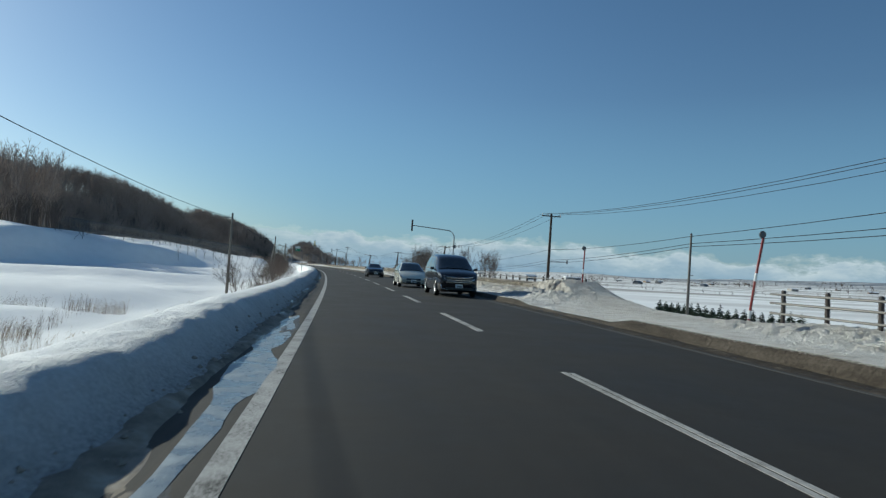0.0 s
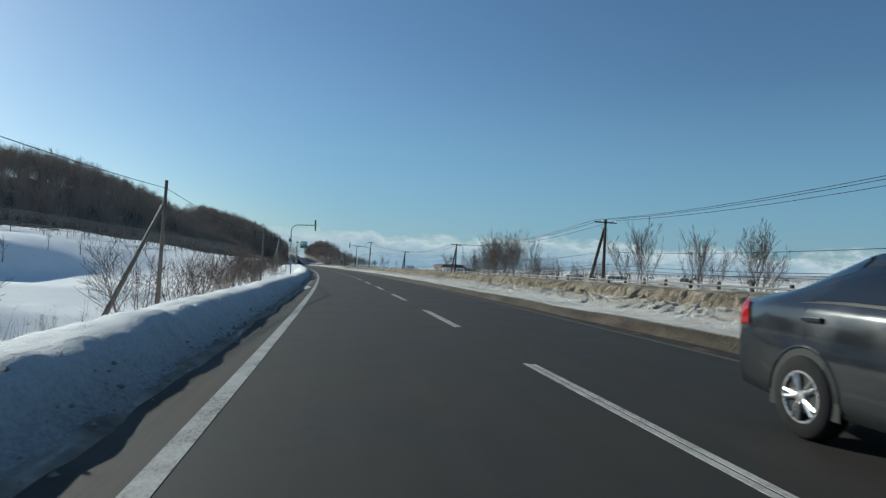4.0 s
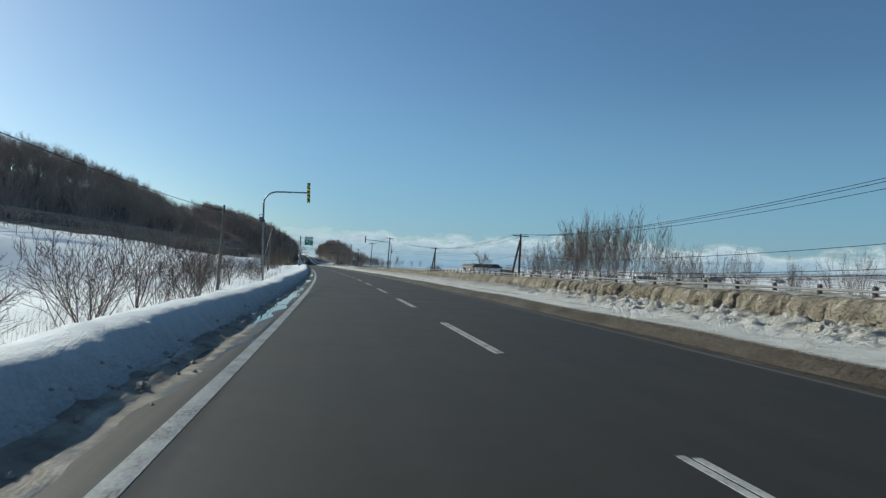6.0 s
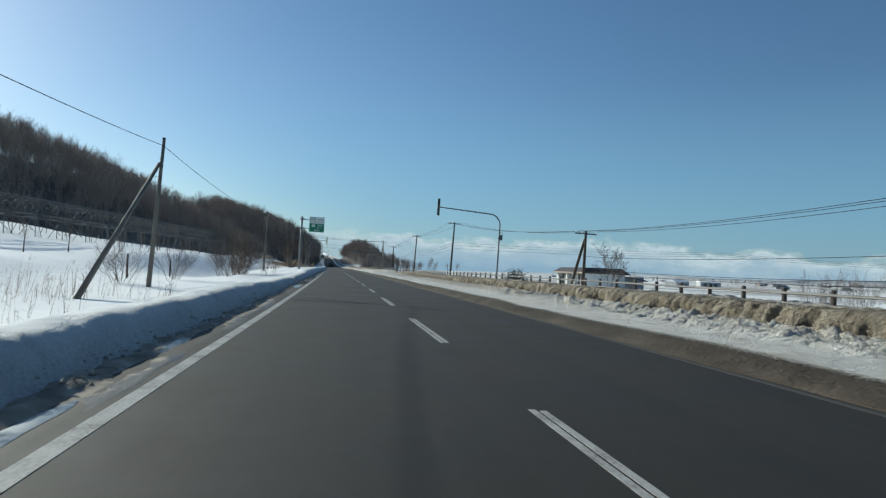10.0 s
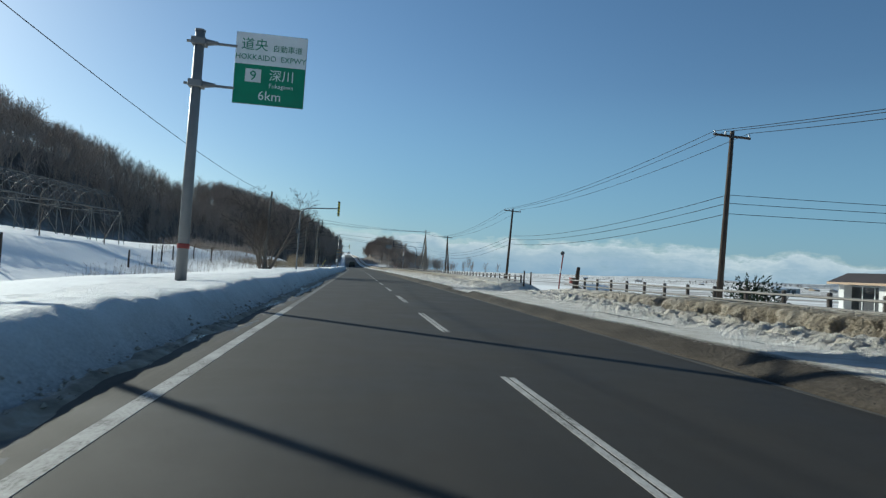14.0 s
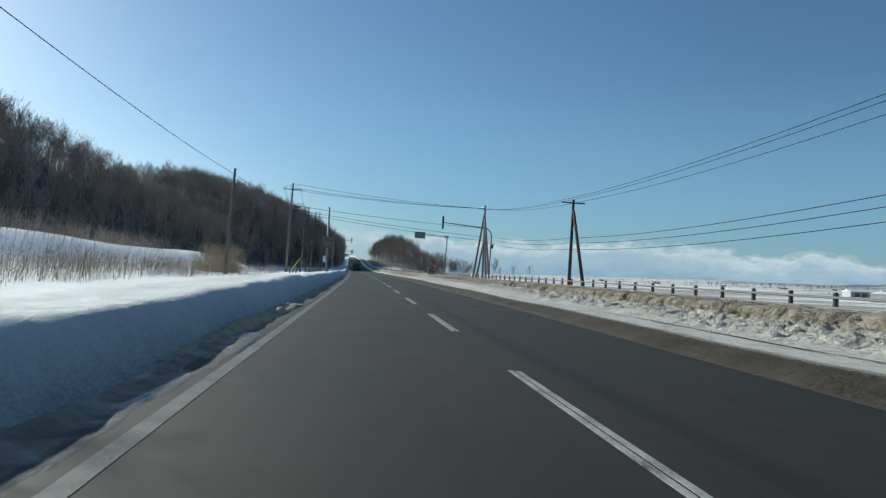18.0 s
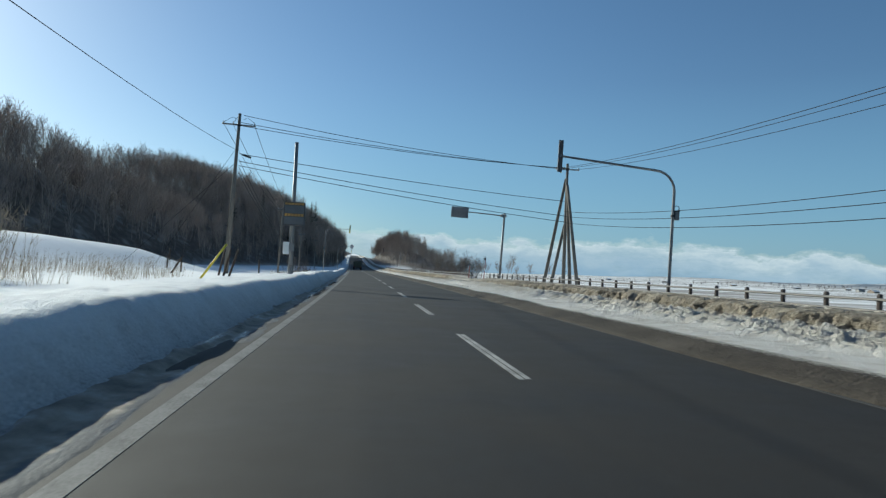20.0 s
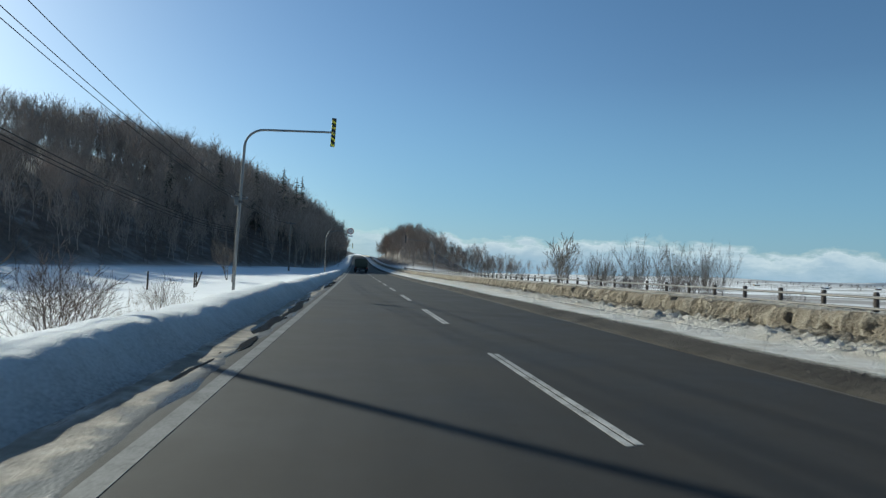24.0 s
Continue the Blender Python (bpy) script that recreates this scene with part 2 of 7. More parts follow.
def maths(n, l, how, a, b=None, c=None):
    m = n.new("ShaderNodeMath")
    m.operation = how
    for sock, value in zip(m.inputs, (a, b, c)):
        if value is None:
            continue
        if hasattr(value, "is_linked"):
            l.new(value, sock)
        else:
            sock.default_value = value
    return m.outputs[0]


def bump(n, l, b, height, strength, distance):
    q = n.new("ShaderNodeBump")
    q.inputs["Strength"].default_value, q.inputs["Distance"].default_value = strength, distance
    l.new(height, q.inputs["Height"])
    l.new(q.outputs[0], b.inputs["Normal"])


def plain(name, colour, rough=0.6, metal=0.0, vary=0.25, scale=6.0, relief=0.0, fine=60.0):
    """A surface with variation at two scales."""
    m, n, l, b = material(name, rough, metal)
    big = noise_node(n, l, scale, 4)
    small = noise_node(n, l, fine, 3)
    dark = tuple(c * (1 - vary) for c in colour)
    lite = tuple(min(1.0, c * (1 + vary * 0.7)) for c in colour)
    col = ramp(n, l, big, [(0.3, dark), (0.7, lite)])
    col = mix(n, l, 0.35, col, ramp(n, l, small, [(0.3, dark), (0.7, lite)]))
    rnd = n.new("ShaderNodeObjectInfo").outputs["Random"]
    col = mix(n, l, 1.0, col, ramp(n, l, rnd, [(0.0, 0.9), (1.0, 1.08)]), "MULTIPLY")
    l.new(col, b.inputs["Base Color"])
    l.new(ramp(n, l, small, [(0.2, max(0.02, rough - 0.1)), (0.8, min(1.0, rough + 0.1))]), b.inputs["Roughness"])
    if relief:
        bump(n, l, b, small, 0.5, relief)
    return m


def uv_axes(n, l):
    sep = n.new("ShaderNodeSeparateXYZ")
    uv = n.new("ShaderNodeUVMap").outputs[0]
    l.new(uv, sep.inputs[0])
    return uv, sep.outputs[0], sep.outputs[1]


def make_snow():
    m, n, l, b = material("snow", 0.75)
    big = noise_node(n, l, 0.09, 5)
    mid = noise_node(n, l, 1.1, 5)
    small = noise_node(n, l, 14, 4)
    col = ramp(n, l, big, [(0.3, (0.84, 0.84, 0.83)), (0.65, (0.93, 0.925, 0.905))])
    col = mix(n, l, 0.25, col, ramp(n, l, mid, [(0.35, (0.72, 0.72, 0.72)), (0.6, (0.88, 0.88, 0.88))]))
    l.new(col, b.inputs["Base Color"])
    bump(n, l, b, maths(n, l, "MULTIPLY_ADD", mid, 3.0, small), 0.35, 0.05)
    return m


def make_ground():
    """Snow fields, leaf litter and old snow under the wood, stubble on the far plain."""
    m, n, l, b = material("snow_field", 0.8)
    uv, lat, s = uv_axes(n, l)
    big = noise_node(n, l, 0.05, 5)
    mid = noise_node(n, l, 0.7, 5)
    small = noise_node(n, l, 9, 4)
    snow = ramp(n, l, big, [(0.3, (0.85, 0.85, 0.84)), (0.65, (0.94, 0.935, 0.915))])
    snow = mix(n, l, 0.2, snow, ramp(n, l, mid, [(0.3, (0.72, 0.72, 0.71)), (0.6, (0.93, 0.925, 0.91))]))
    litter = ramp(n, l, mid, [(0.3, (0.08, 0.066, 0.054)), (0.6, (0.14, 0.115, 0.095)), (0.8, (0.2, 0.18, 0.165))])
    wood = n.new("ShaderNodeAttribute")
    wood.attribute_name = "wood"
    patch = maths(n, l, "MULTIPLY", wood.outputs["Fac"], ramp(n, l, noise_node(n, l, 0.3, 4), [(0.3, 0.85), (0.5, 1.0)]))
    col = mix(n, l, patch, snow, litter)
    far = noise_node(n, l, 0.006, 6, 0.7, None, (0.5, 2.2, 1.0))
    strip = maths(n, l, "MULTIPLY", ramp(n, l, far, [(0.45, 0.0), (0.56, 1.0)]), ramp(n, l, maths(n, l, "MULTIPLY", lat, 0.0025), [(0.1, 0.0), (0.3, 0.92)]))
    col = mix(n, l, strip, col, (0.3, 0.27, 0.24))
    # far to the right the land turns patchy dark blue-grey
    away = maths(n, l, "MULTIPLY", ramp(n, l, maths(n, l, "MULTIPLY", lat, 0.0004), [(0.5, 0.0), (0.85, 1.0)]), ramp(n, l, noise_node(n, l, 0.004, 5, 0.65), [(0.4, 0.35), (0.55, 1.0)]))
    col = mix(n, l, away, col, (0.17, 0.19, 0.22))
    l.new(col, b.inputs["Base Color"])
    bump(n, l, b, maths(n, l, "MULTIPLY_ADD", mid, 3.0, small), 0.4, 0.07)
    return m


def make_asphalt():
    m, n, l, b = material("asphalt", 0.72)
    uv, lat, s = uv_axes(n, l)
    grain = noise_node(n, l, 160, 3)
    blot = noise_node(n, l, 0.55, 6, 0.62)
    streak = noise_node(n, l, 1.0, 5, 0.6, uv, (2.6, 0.03, 1))
    col = ramp(n, l, blot, [(0.3, (0.0172, 0.0148, 0.0119)), (0.7, (0.0252, 0.0215, 0.0171))])
    col = mix(n, l, 0.5, col, ramp(n, l, streak, [(0.3, (0.016, 0.0141, 0.0119)), (0.72, (0.041, 0.035, 0.0285))]))
    col = mix(n, l, 0.4, col, ramp(n, l, grain, [(0.35, (0.013, 0.0121, 0.0111)), (0.7, (0.055, 0.0505, 0.0445))]))
    # pale salt and sand dried on the shoulders
    side = maths(n, l, "ABSOLUTE", lat)
    edge = maths(n, l, "MULTIPLY", ramp(n, l, maths(n, l, "MULTIPLY", side, 0.1), [(0.33, 0.0), (0.37, 1.0)]), ramp(n, l, streak, [(0.4, 0.1), (0.62, 0.85)]))
    col = mix(n, l, edge, col, (0.085, 0.072, 0.057))
    l.new(col, b.inputs["Base Color"])
    l.new(ramp(n, l, blot, [(0.3, 0.66), (0.7, 0.86)]), b.inputs["Roughness"])
    b.inputs["Specular IOR Level"].default_value = 0.22
    bump(n, l, b, grain, 0.35, 0.006)
    return m


def make_line_paint(name="road_paint", fade=1.0):
    m, n, l, b = material(name, 0.7)
    big = noise_node(n, l, 2.4, 5)
    fine = noise_node(n, l, 38, 4)
    worn = maths(n, l, "MULTIPLY_ADD", fine, 0.6, maths(n, l, "MULTIPLY", big, 0.55))
    col = ramp(n, l, worn, [(0.42, (0.07, 0.066, 0.06)), (0.42 + 0.1 / fade, (0.28 * fade, 0.272 * fade, 0.255 * fade)), (0.42 + 0.26 / fade, (0.43 * fade, 0.42 * fade, 0.4 * fade))])
    l.new(col, b.inputs["Base Color"])
    bump(n, l, b, fine, 0.3, 0.004)
    return m


def make_grit():
    m, n, l, b = material("sandy_grit", 0.9)
    uv, lat, s = uv_axes(n, l)
    big = noise_node(n, l, 0.9, 5, 0.6, uv, (2.2, 0.12, 1))
    mid = noise_node(n, l, 5, 5)
    fine = noise_node(n, l, 60, 4)
    col = ramp(n, l, big, [(0.3, (0.026, 0.022, 0.017)), (0.7, (0.07, 0.058, 0.045))])
    col = mix(n, l, 0.45, col, ramp(n, l, mid, [(0.3, (0.025, 0.021, 0.017)), (0.7, (0.09, 0.075, 0.058))]))
    col = mix(n, l, 0.3, col, ramp(n, l, fine, [(0.3, (0.022, 0.019, 0.016)), (0.7, (0.12, 0.1, 0.08))]))
    # wet dark melt and pale dust lie in long patches
    wet = noise_node(n, l, 1.0, 7, 0.68, uv, (3.6, 1.3, 1))
    col = mix(n, l, ramp(n, l, wet, [(0.5, 0.0), (0.6, 0.85)]), col, (0.028, 0.024, 0.02))
    col = mix(n, l, ramp(n, l, wet, [(0.34, 0.45), (0.44, 0.0)]), col, (0.2, 0.17, 0.135))
    l.new(col, b.inputs["Base Color"])
    l.new(ramp(n, l, wet, [(0.48, 0.92), (0.64, 0.4)]), b.inputs["Roughness"])
    bump(n, l, b, maths(n, l, "MULTIPLY_ADD", mid, 2.0, fine), 0.9, 0.035)
    return m


def make_bank_right():
    """Ploughed snow: white clods at the foot, a cut face stained with road sand, a pale crust on top."""
    m, n, l, b = material("sandy_ploughed_snow", 0.85)
    uv, lat, s = uv_axes(n, l)
    clean = n.new("ShaderNodeAttribute")
    clean.attribute_name = "clean"
    rough = noise_node(n, l, 1.6, 6, 0.65)
    drip = noise_node(n, l, 1.0, 6, 0.66, uv, (0.6, 4.2, 1))
    fine = noise_node(n, l, 22, 5)
    sand = ramp(n, l, drip, [(0.38, (0.1, 0.082, 0.058)), (0.48, (0.31, 0.26, 0.19)), (0.62, (0.56, 0.495, 0.395))])
    sand = mix(n, l, 0.35, sand, ramp(n, l, fine, [(0.3, (0.16, 0.13, 0.09)), (0.7, (0.55, 0.49, 0.4))]))
    white = ramp(n, l, rough, [(0.3, (0.62, 0.57, 0.5)), (0.55, (0.85, 0.82, 0.77))])
    # the sand lies on the cut face
    bare = n.new("ShaderNodeAttribute")
    bare.attribute_name = "bare"
    grime = n.new("ShaderNodeAttribute")
    grime.attribute_name = "grime"
    low = maths(n, l, "MULTIPLY", ramp(n, l, grime.outputs["Fac"], [(0.6, 0.0), (1.0, 1.0)]), 0.32)
    w = maths(n, l, "ADD", low, maths(n, l, "MULTIPLY_ADD", rough, 0.45, maths(n, l, "MULTIPLY_ADD", bare.outputs["Fac"], 0.1, lat)))
    face = maths(n, l, "MULTIPLY", ramp(n, l, maths(n, l, "MULTIPLY_ADD", w, 0.5, -3.2), [(0.46, 0.0), (0.54, 1.0)]),
                 ramp(n, l, maths(n, l, "MULTIPLY_ADD", w, 0.5, -3.2), [(0.9, 1.0), (1.0, 0.2)]))
    face = maths(n, l, "MULTIPLY", face, maths(n, l, "SUBTRACT", 1.0, clean.outputs["Fac"]))
    # a thin wash of sand over the clods too
    wash = maths(n, l, "MULTIPLY", ramp(n, l, noise_node(n, l, 0.8, 5, 0.6), [(0.4, 0.1), (0.66, 0.8)]), maths(n, l, "SUBTRACT", 1.0, clean.outputs["Fac"]))
    wash = maths(n, l, "MULTIPLY", wash, ramp(n, l, maths(n, l, "MULTIPLY_ADD", w, 0.5, -3.2), [(0.1, 0.0), (0.25, 1.0)]))
    white = mix(n, l, wash, white, (0.66, 0.58, 0.455))
    kerb = ramp(n, l, maths(n, l, "MULTIPLY_ADD", fine, 0.05, maths(n, l, "SUBTRACT", lat, 4.53)), [(0.555, 1.0), (0.585, 0.0)])
    layer = noise_node(n, l, 1.0, 5, 0.6, uv, (9.0, 0.5, 1))
    brown = ramp(n, l, maths(n, l, "MULTIPLY_ADD", fine, 0.35, maths(n, l, "MULTIPLY", layer, 0.65)), [(0.35, (0.03, 0.024, 0.018)), (0.5, (0.068, 0.056, 0.043)), (0.68, (0.13, 0.11, 0.087))])
    # further on the cut edge is grey with grime
    dirt_shade = mix(n, l, 0.7, brown, ramp(n, l, noise_node(n, l, 1.0, 6, 0.65, uv, (7.0, 0.7, 1)), [(0.35, (0.022, 0.021, 0.019)), (0.65, (0.075, 0.069, 0.06))]))
    brown = mix(n, l, grime.outputs["Fac"], brown, dirt_shade)
    l.new(mix(n, l, kerb, mix(n, l, face, white, sand), brown), b.inputs["Base Color"])
    lump = noise_node(n, l, 9.0, 6, 0.66)
    ridge = maths(n, l, "MULTIPLY_ADD", drip, 2.0, maths(n, l, "MULTIPLY_ADD", rough, 0.5, fine))
    bump(n, l, b, maths(n, l, "MULTIPLY", maths(n, l, "MULTIPLY_ADD", lump, 1.8, ridge), ramp(n, l, kerb, [(0.0, 1.0), (1.0, 0.3)])), 1.0, 0.12)
    return m


def make_bank_left():
    m, n, l, b = material("ploughed_snow", 0.75)
    uv, lat, s = uv_axes(n, l)
    big = noise_node(n, l, 0.5, 5)
    mid = noise_node(n, l, 3.5, 5)
    fine = noise_node(n, l, 26, 4)
    col = ramp(n, l, big, [(0.3, (0.8, 0.8, 0.79)), (0.6, (0.93, 0.925, 0.905))])
    blotch = noise_node(n, l, 0.9, 6, 0.62)
    col = mix(n, l, ramp(n, l, blotch, [(0.58, 0.0), (0.72, 0.5)]), col, (0.42, 0.41, 0.4))
    col = mix(n, l, 0.25, col, ramp(n, l, mid, [(0.3, (0.62, 0.63, 0.65)), (0.6, (0.88, 0.88, 0.88))]))
    # spray and grit thrown on the foot; higher greying paints shade on the face
    foot = maths(n, l, "MULTIPLY_ADD", mid, 0.5, lat)
    dirt_shade = ramp(n, l, maths(n, l, "MULTIPLY_ADD", foot, 0.5, 2.5), [(0.1, 0.0), (0.34, 0.38), (0.6, 0.92)])
    col = mix(n, l, dirt_shade, col, ramp(n, l, fine, [(0.3, (0.13, 0.115, 0.1)), (0.7, (0.45, 0.42, 0.39))]))
    l.new(col, b.inputs["Base Color"])
    grain = noise_node(n, l, 90, 3)
    bump(n, l, b, maths(n, l, "MULTIPLY_ADD", mid, 2.0, maths(n, l, "MULTIPLY_ADD", grain, 0.5, fine)), 0.75, 0.05)
    return m


def make_glass(name, tint):
    m, n, l, b = material(name, 0.04)
    b.inputs["Base Color"].default_value = (*tint, 1)
    b.inputs["Specular IOR Level"].default_value = 0.6
    b.inputs["Coat Weight"].default_value = 0.5
    return m


def make_paint(name, colour, flake=0.0):
    m, n, l, b = material(name, 0.28, flake)
    dust = noise_node(n, l, 2.2, 5)
    fine = noise_node(n, l, 30, 3)
    col = mix(n, l, ramp(n, l, maths(n, l, "MULTIPLY_ADD", fine, 0.3, dust), [(0.55, 0.0), (1.0, 0.18)]), colour, tuple(0.7 * c + 0.06 for c in colour))
    l.new(col, b.inputs["Base Color"])
    l.new(ramp(n, l, dust, [(0.35, 0.12), (0.7, 0.3)]), b.inputs["Roughness"])
    b.inputs["Coat Weight"].default_value, b.inputs["Coat Roughness"].default_value = 0.7, 0.06
    return m


def make_puddle():
    m, n, l, b = material("melt_water", 0.03)
    b.inputs["Base Color"].default_value = (0.02, 0.024, 0.028, 1)
    b.inputs["IOR"].default_value = 1.33
    rip = noise_node(n, l, 7, 3)
    bump(n, l, b, rip, 0.05, 0.01)
    return m


def make_slush():
    m, n, l, b = material("slush", 0.35)
    mid = noise_node(n, l, 3.0, 6, 0.65)
    fine = noise_node(n, l, 30, 4)
    col = ramp(n, l, mid, [(0.32, (0.07, 0.075, 0.08)), (0.5, (0.17, 0.2, 0.22)), (0.7, (0.33, 0.38, 0.41))])
    l.new(mix(n, l, 0.18, col, ramp(n, l, fine, [(0.3, 0.1), (0.7, 0.5)])), b.inputs["Base Color"])
    l.new(ramp(n, l, mid, [(0.35, 0.08), (0.6, 0.5)]), b.inputs["Roughness"])
    bump(n, l, b, mid, 0.5, 0.03)
    return m


def make_ice_strip():
    """Grey ice and slush beside the edge line, wet in places, brown with grit against the bank."""
    m, n, l, b = material("shoulder_ice", 0.3)
    uv, lat, s = uv_axes(n, l)
    mid = noise_node(n, l, 2.2, 6, 0.65)
    run = noise_node(n, l, 1.0, 5, 0.6, uv, (3.0, 0.35, 1))
    fine = noise_node(n, l, 34, 4)
    ice = ramp(n, l, run, [(0.36, (0.028, 0.029, 0.031)), (0.54, (0.055, 0.06, 0.066)), (0.74, (0.12, 0.13, 0.142))])
    ice = mix(n, l, 0.2, ice, ramp(n, l, fine, [(0.3, 0.03), (0.7, 0.2)]))
    brown = ramp(n, l, mid, [(0.3, (0.09, 0.074, 0.055)), (0.55, (0.25, 0.21, 0.16)), (0.75, (0.44, 0.39, 0.32))])
    where = ramp(n, l, maths(n, l, "MULTIPLY_ADD", lat, -1.6, maths(n, l, "MULTIPLY_ADD", mid, 0.9, -6.18)), [(0.2, 0.0), (0.36, 1.0)])
    l.new(mix(n, l, where, ice, brown), b.inputs["Base Color"])
    l.new(ramp(n, l, run, [(0.32, 0.1), (0.48, 0.75)]), b.inputs["Roughness"])
    b.inputs["Specular IOR Level"].default_value = 0.25
    bump(n, l, b, maths(n, l, "MULTIPLY_ADD", mid, 2.0, fine), 0.45, 0.02)
    return m


SHOULDER_ICE = make_ice_strip()
SNOW, GROUND, ASPHALT, PAINT, GRIT = make_snow(), make_ground(), make_asphalt(), make_line_paint(), make_grit()
FAINT = make_line_paint("worn_road_paint", 0.26)
BANK_R, BANK_L, PUDDLE, SLUSH = make_bank_right(), make_bank_left(), make_puddle(), make_slush()
BARK = plain("grey_brown_bark", (0.19, 0.155, 0.125), 0.9, 0, 0.35, 2.0, 0.01, 40)
TWIG = plain("dark_twigs", (0.14, 0.116, 0.1), 0.9, 0, 0.3, 0.6)
WOODTWIG = plain("wood_twigs", (0.34, 0.275, 0.23), 0.9, 0, 0.45, 0.09, 0, 2.0)
REDTWIG = plain("reddish_twigs", (0.15, 0.115, 0.096), 0.9, 0, 0.35, 0.8)
DARKTWIG = plain("brown_black_twigs", (0.11, 0.085, 0.072), 0.9, 0, 0.3, 0.8)
DARKSTALK = plain("dark_dead_stalks", (0.1, 0.078, 0.06), 0.9, 0, 0.3, 2.0)
NEEDLE = plain("dark_green_needles", (0.03, 0.045, 0.028), 0.85, 0, 0.4, 1.5)
REED = plain("dry_straw", (0.36, 0.29, 0.2), 0.9, 0, 0.35, 0.5, 0, 9)
CONCRETE = plain("pole_concrete", (0.17, 0.155, 0.135), 0.85, 0, 0.2, 1.2, 0.004, 50)
OLDWOOD = plain("tarred_wood_pole", (0.075, 0.058, 0.046), 0.9, 0, 0.35, 2.0, 0.006, 45)
FRAMEPIPE = plain("dull_frame_pipe", (0.14, 0.14, 0.135), 0.7, 0.1, 0.2, 3.0)
STEEL = plain("galvanised_steel", (0.2, 0.205, 0.21), 0.55, 0.35, 0.18, 3.0, 0, 40)
GREYPAINT = plain("grey_painted_steel", (0.2, 0.2, 0.2), 0.55, 0.2, 0.2, 2.0)
DARKMETAL = plain("dark_metal", (0.05, 0.05, 0.055), 0.5, 0.4, 0.25, 3.0)
RAILPAINT = plain("weathered_rail_steel", (0.2, 0.19, 0.175), 0.55, 0.35, 0.25, 1.5)
POSTBROWN = plain("brown_painted_post", (0.065, 0.05, 0.042), 0.65, 0.1, 0.3, 4.0)
WIRE = plain("cable_black", (0.02, 0.02, 0.021), 0.9, 0.0, 0.2, 3.0)
WHITE = plain("white_enamel", (0.72, 0.73, 0.72), 0.45, 0, 0.12, 2.5)
GREEN = plain("sign_green", (0.012, 0.2, 0.1), 0.4, 0, 0.15, 2.5)
YELLOW = plain("sign_yellow", (0.75, 0.62, 0.05), 0.5, 0, 0.2, 3.0)
AMBER = plain("sign_amber", (0.4, 0.23, 0.055), 0.5, 0, 0.3, 4.0)
BLACK = plain("sign_black", (0.015, 0.017, 0.016), 0.5, 0, 0.2, 3.0)
SLATE = plain("dull_panel_grey", (0.09, 0.1, 0.11), 0.4, 0.1, 0.2, 3.0)
RED = plain("faded_red_paint", (0.27, 0.04, 0.032), 0.55, 0, 0.3, 5.0)
RUBBER = plain("tyre_rubber", (0.018, 0.018, 0.019), 0.85, 0, 0.3, 8.0)
ALLOY = plain("wheel_alloy", (0.55, 0.55, 0.56), 0.3, 0.9, 0.12, 8.0)
CHROME = plain("chrome_trim", (0.6, 0.61, 0.62), 0.15, 1.0, 0.1, 8.0)
GLASS = make_glass("car_glass", (0.012, 0.014, 0.016))
LAMPGLASS = make_glass("lamp_glass", (0.075, 0.08, 0.085))
NAVY = make_paint("dark_blue_car_paint", (0.006, 0.008, 0.013))
PEARL = make_paint("pearl_white_car_paint", (0.62, 0.62, 0.53))
SILVER = make_paint("dark_grey_car_paint", (0.02, 0.022, 0.026), 0.2)
OLIVE = plain("olive_tarpaulin", (0.08, 0.085, 0.066), 0.8, 0, 0.25, 1.5)
TAILRED = make_glass("red_lamp_glass", (0.3, 0.01, 0.01))

# ---- ground, road and banks ----
def spaced(*runs):
    return np.unique(np.concatenate([np.arange(a, b, c) for a, b, c in runs]).round(4))


def make_land():
    s = spaced((-150, 140, 1.5), (140, 560, 3.0), (560, 1000, 6.0), (1000, 1600, 30.0), (1600, 4501, 150.0))
    lat = spaced((-420, -120, 12.0), (-120, -50, 4.0), (-50, -24, 1.6), (-24, -6.9, 0.9), (-6.9, -4.8, 0.3), (-4.8, 8.0, 1.6), (8.0, 24, 1.0), (24, 60, 3.0), (60, 200, 12.0), (200, 1000, 60.0), (1000, 3601, 200.0))
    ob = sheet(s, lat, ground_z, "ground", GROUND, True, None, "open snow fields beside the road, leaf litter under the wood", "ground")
    ss, ll = np.meshgrid(s, lat, indexing="ij")
    under = ease(-6, 2, -ll - wood_edge(ss)) * (ll < 0) + ease(0.5, 2.5, 13 * np.exp(-(((ss - 800) / 95) ** 2) - ((ll - 34) / 26) ** 2)) * (ll > 9)
    ob.data.attributes.new("wood", "FLOAT", "POINT").data.foreach_set("value", under.ravel().astype(np.float32))


def road_z(s, lat):
    return climb(s) + 0.0 * lat


make_land()
S_ROAD = spaced((-150, 700, 4.0), (700, 1300, 20.0))
road = sheet(S_ROAD, [-4.9, -4.2, -3.4, -1.7, 0, 1.7, 3.4, 3.7], road_z, "road", ASPHALT, True, None, "dark two-lane asphalt road, dry lanes with wet shoulders", "road")

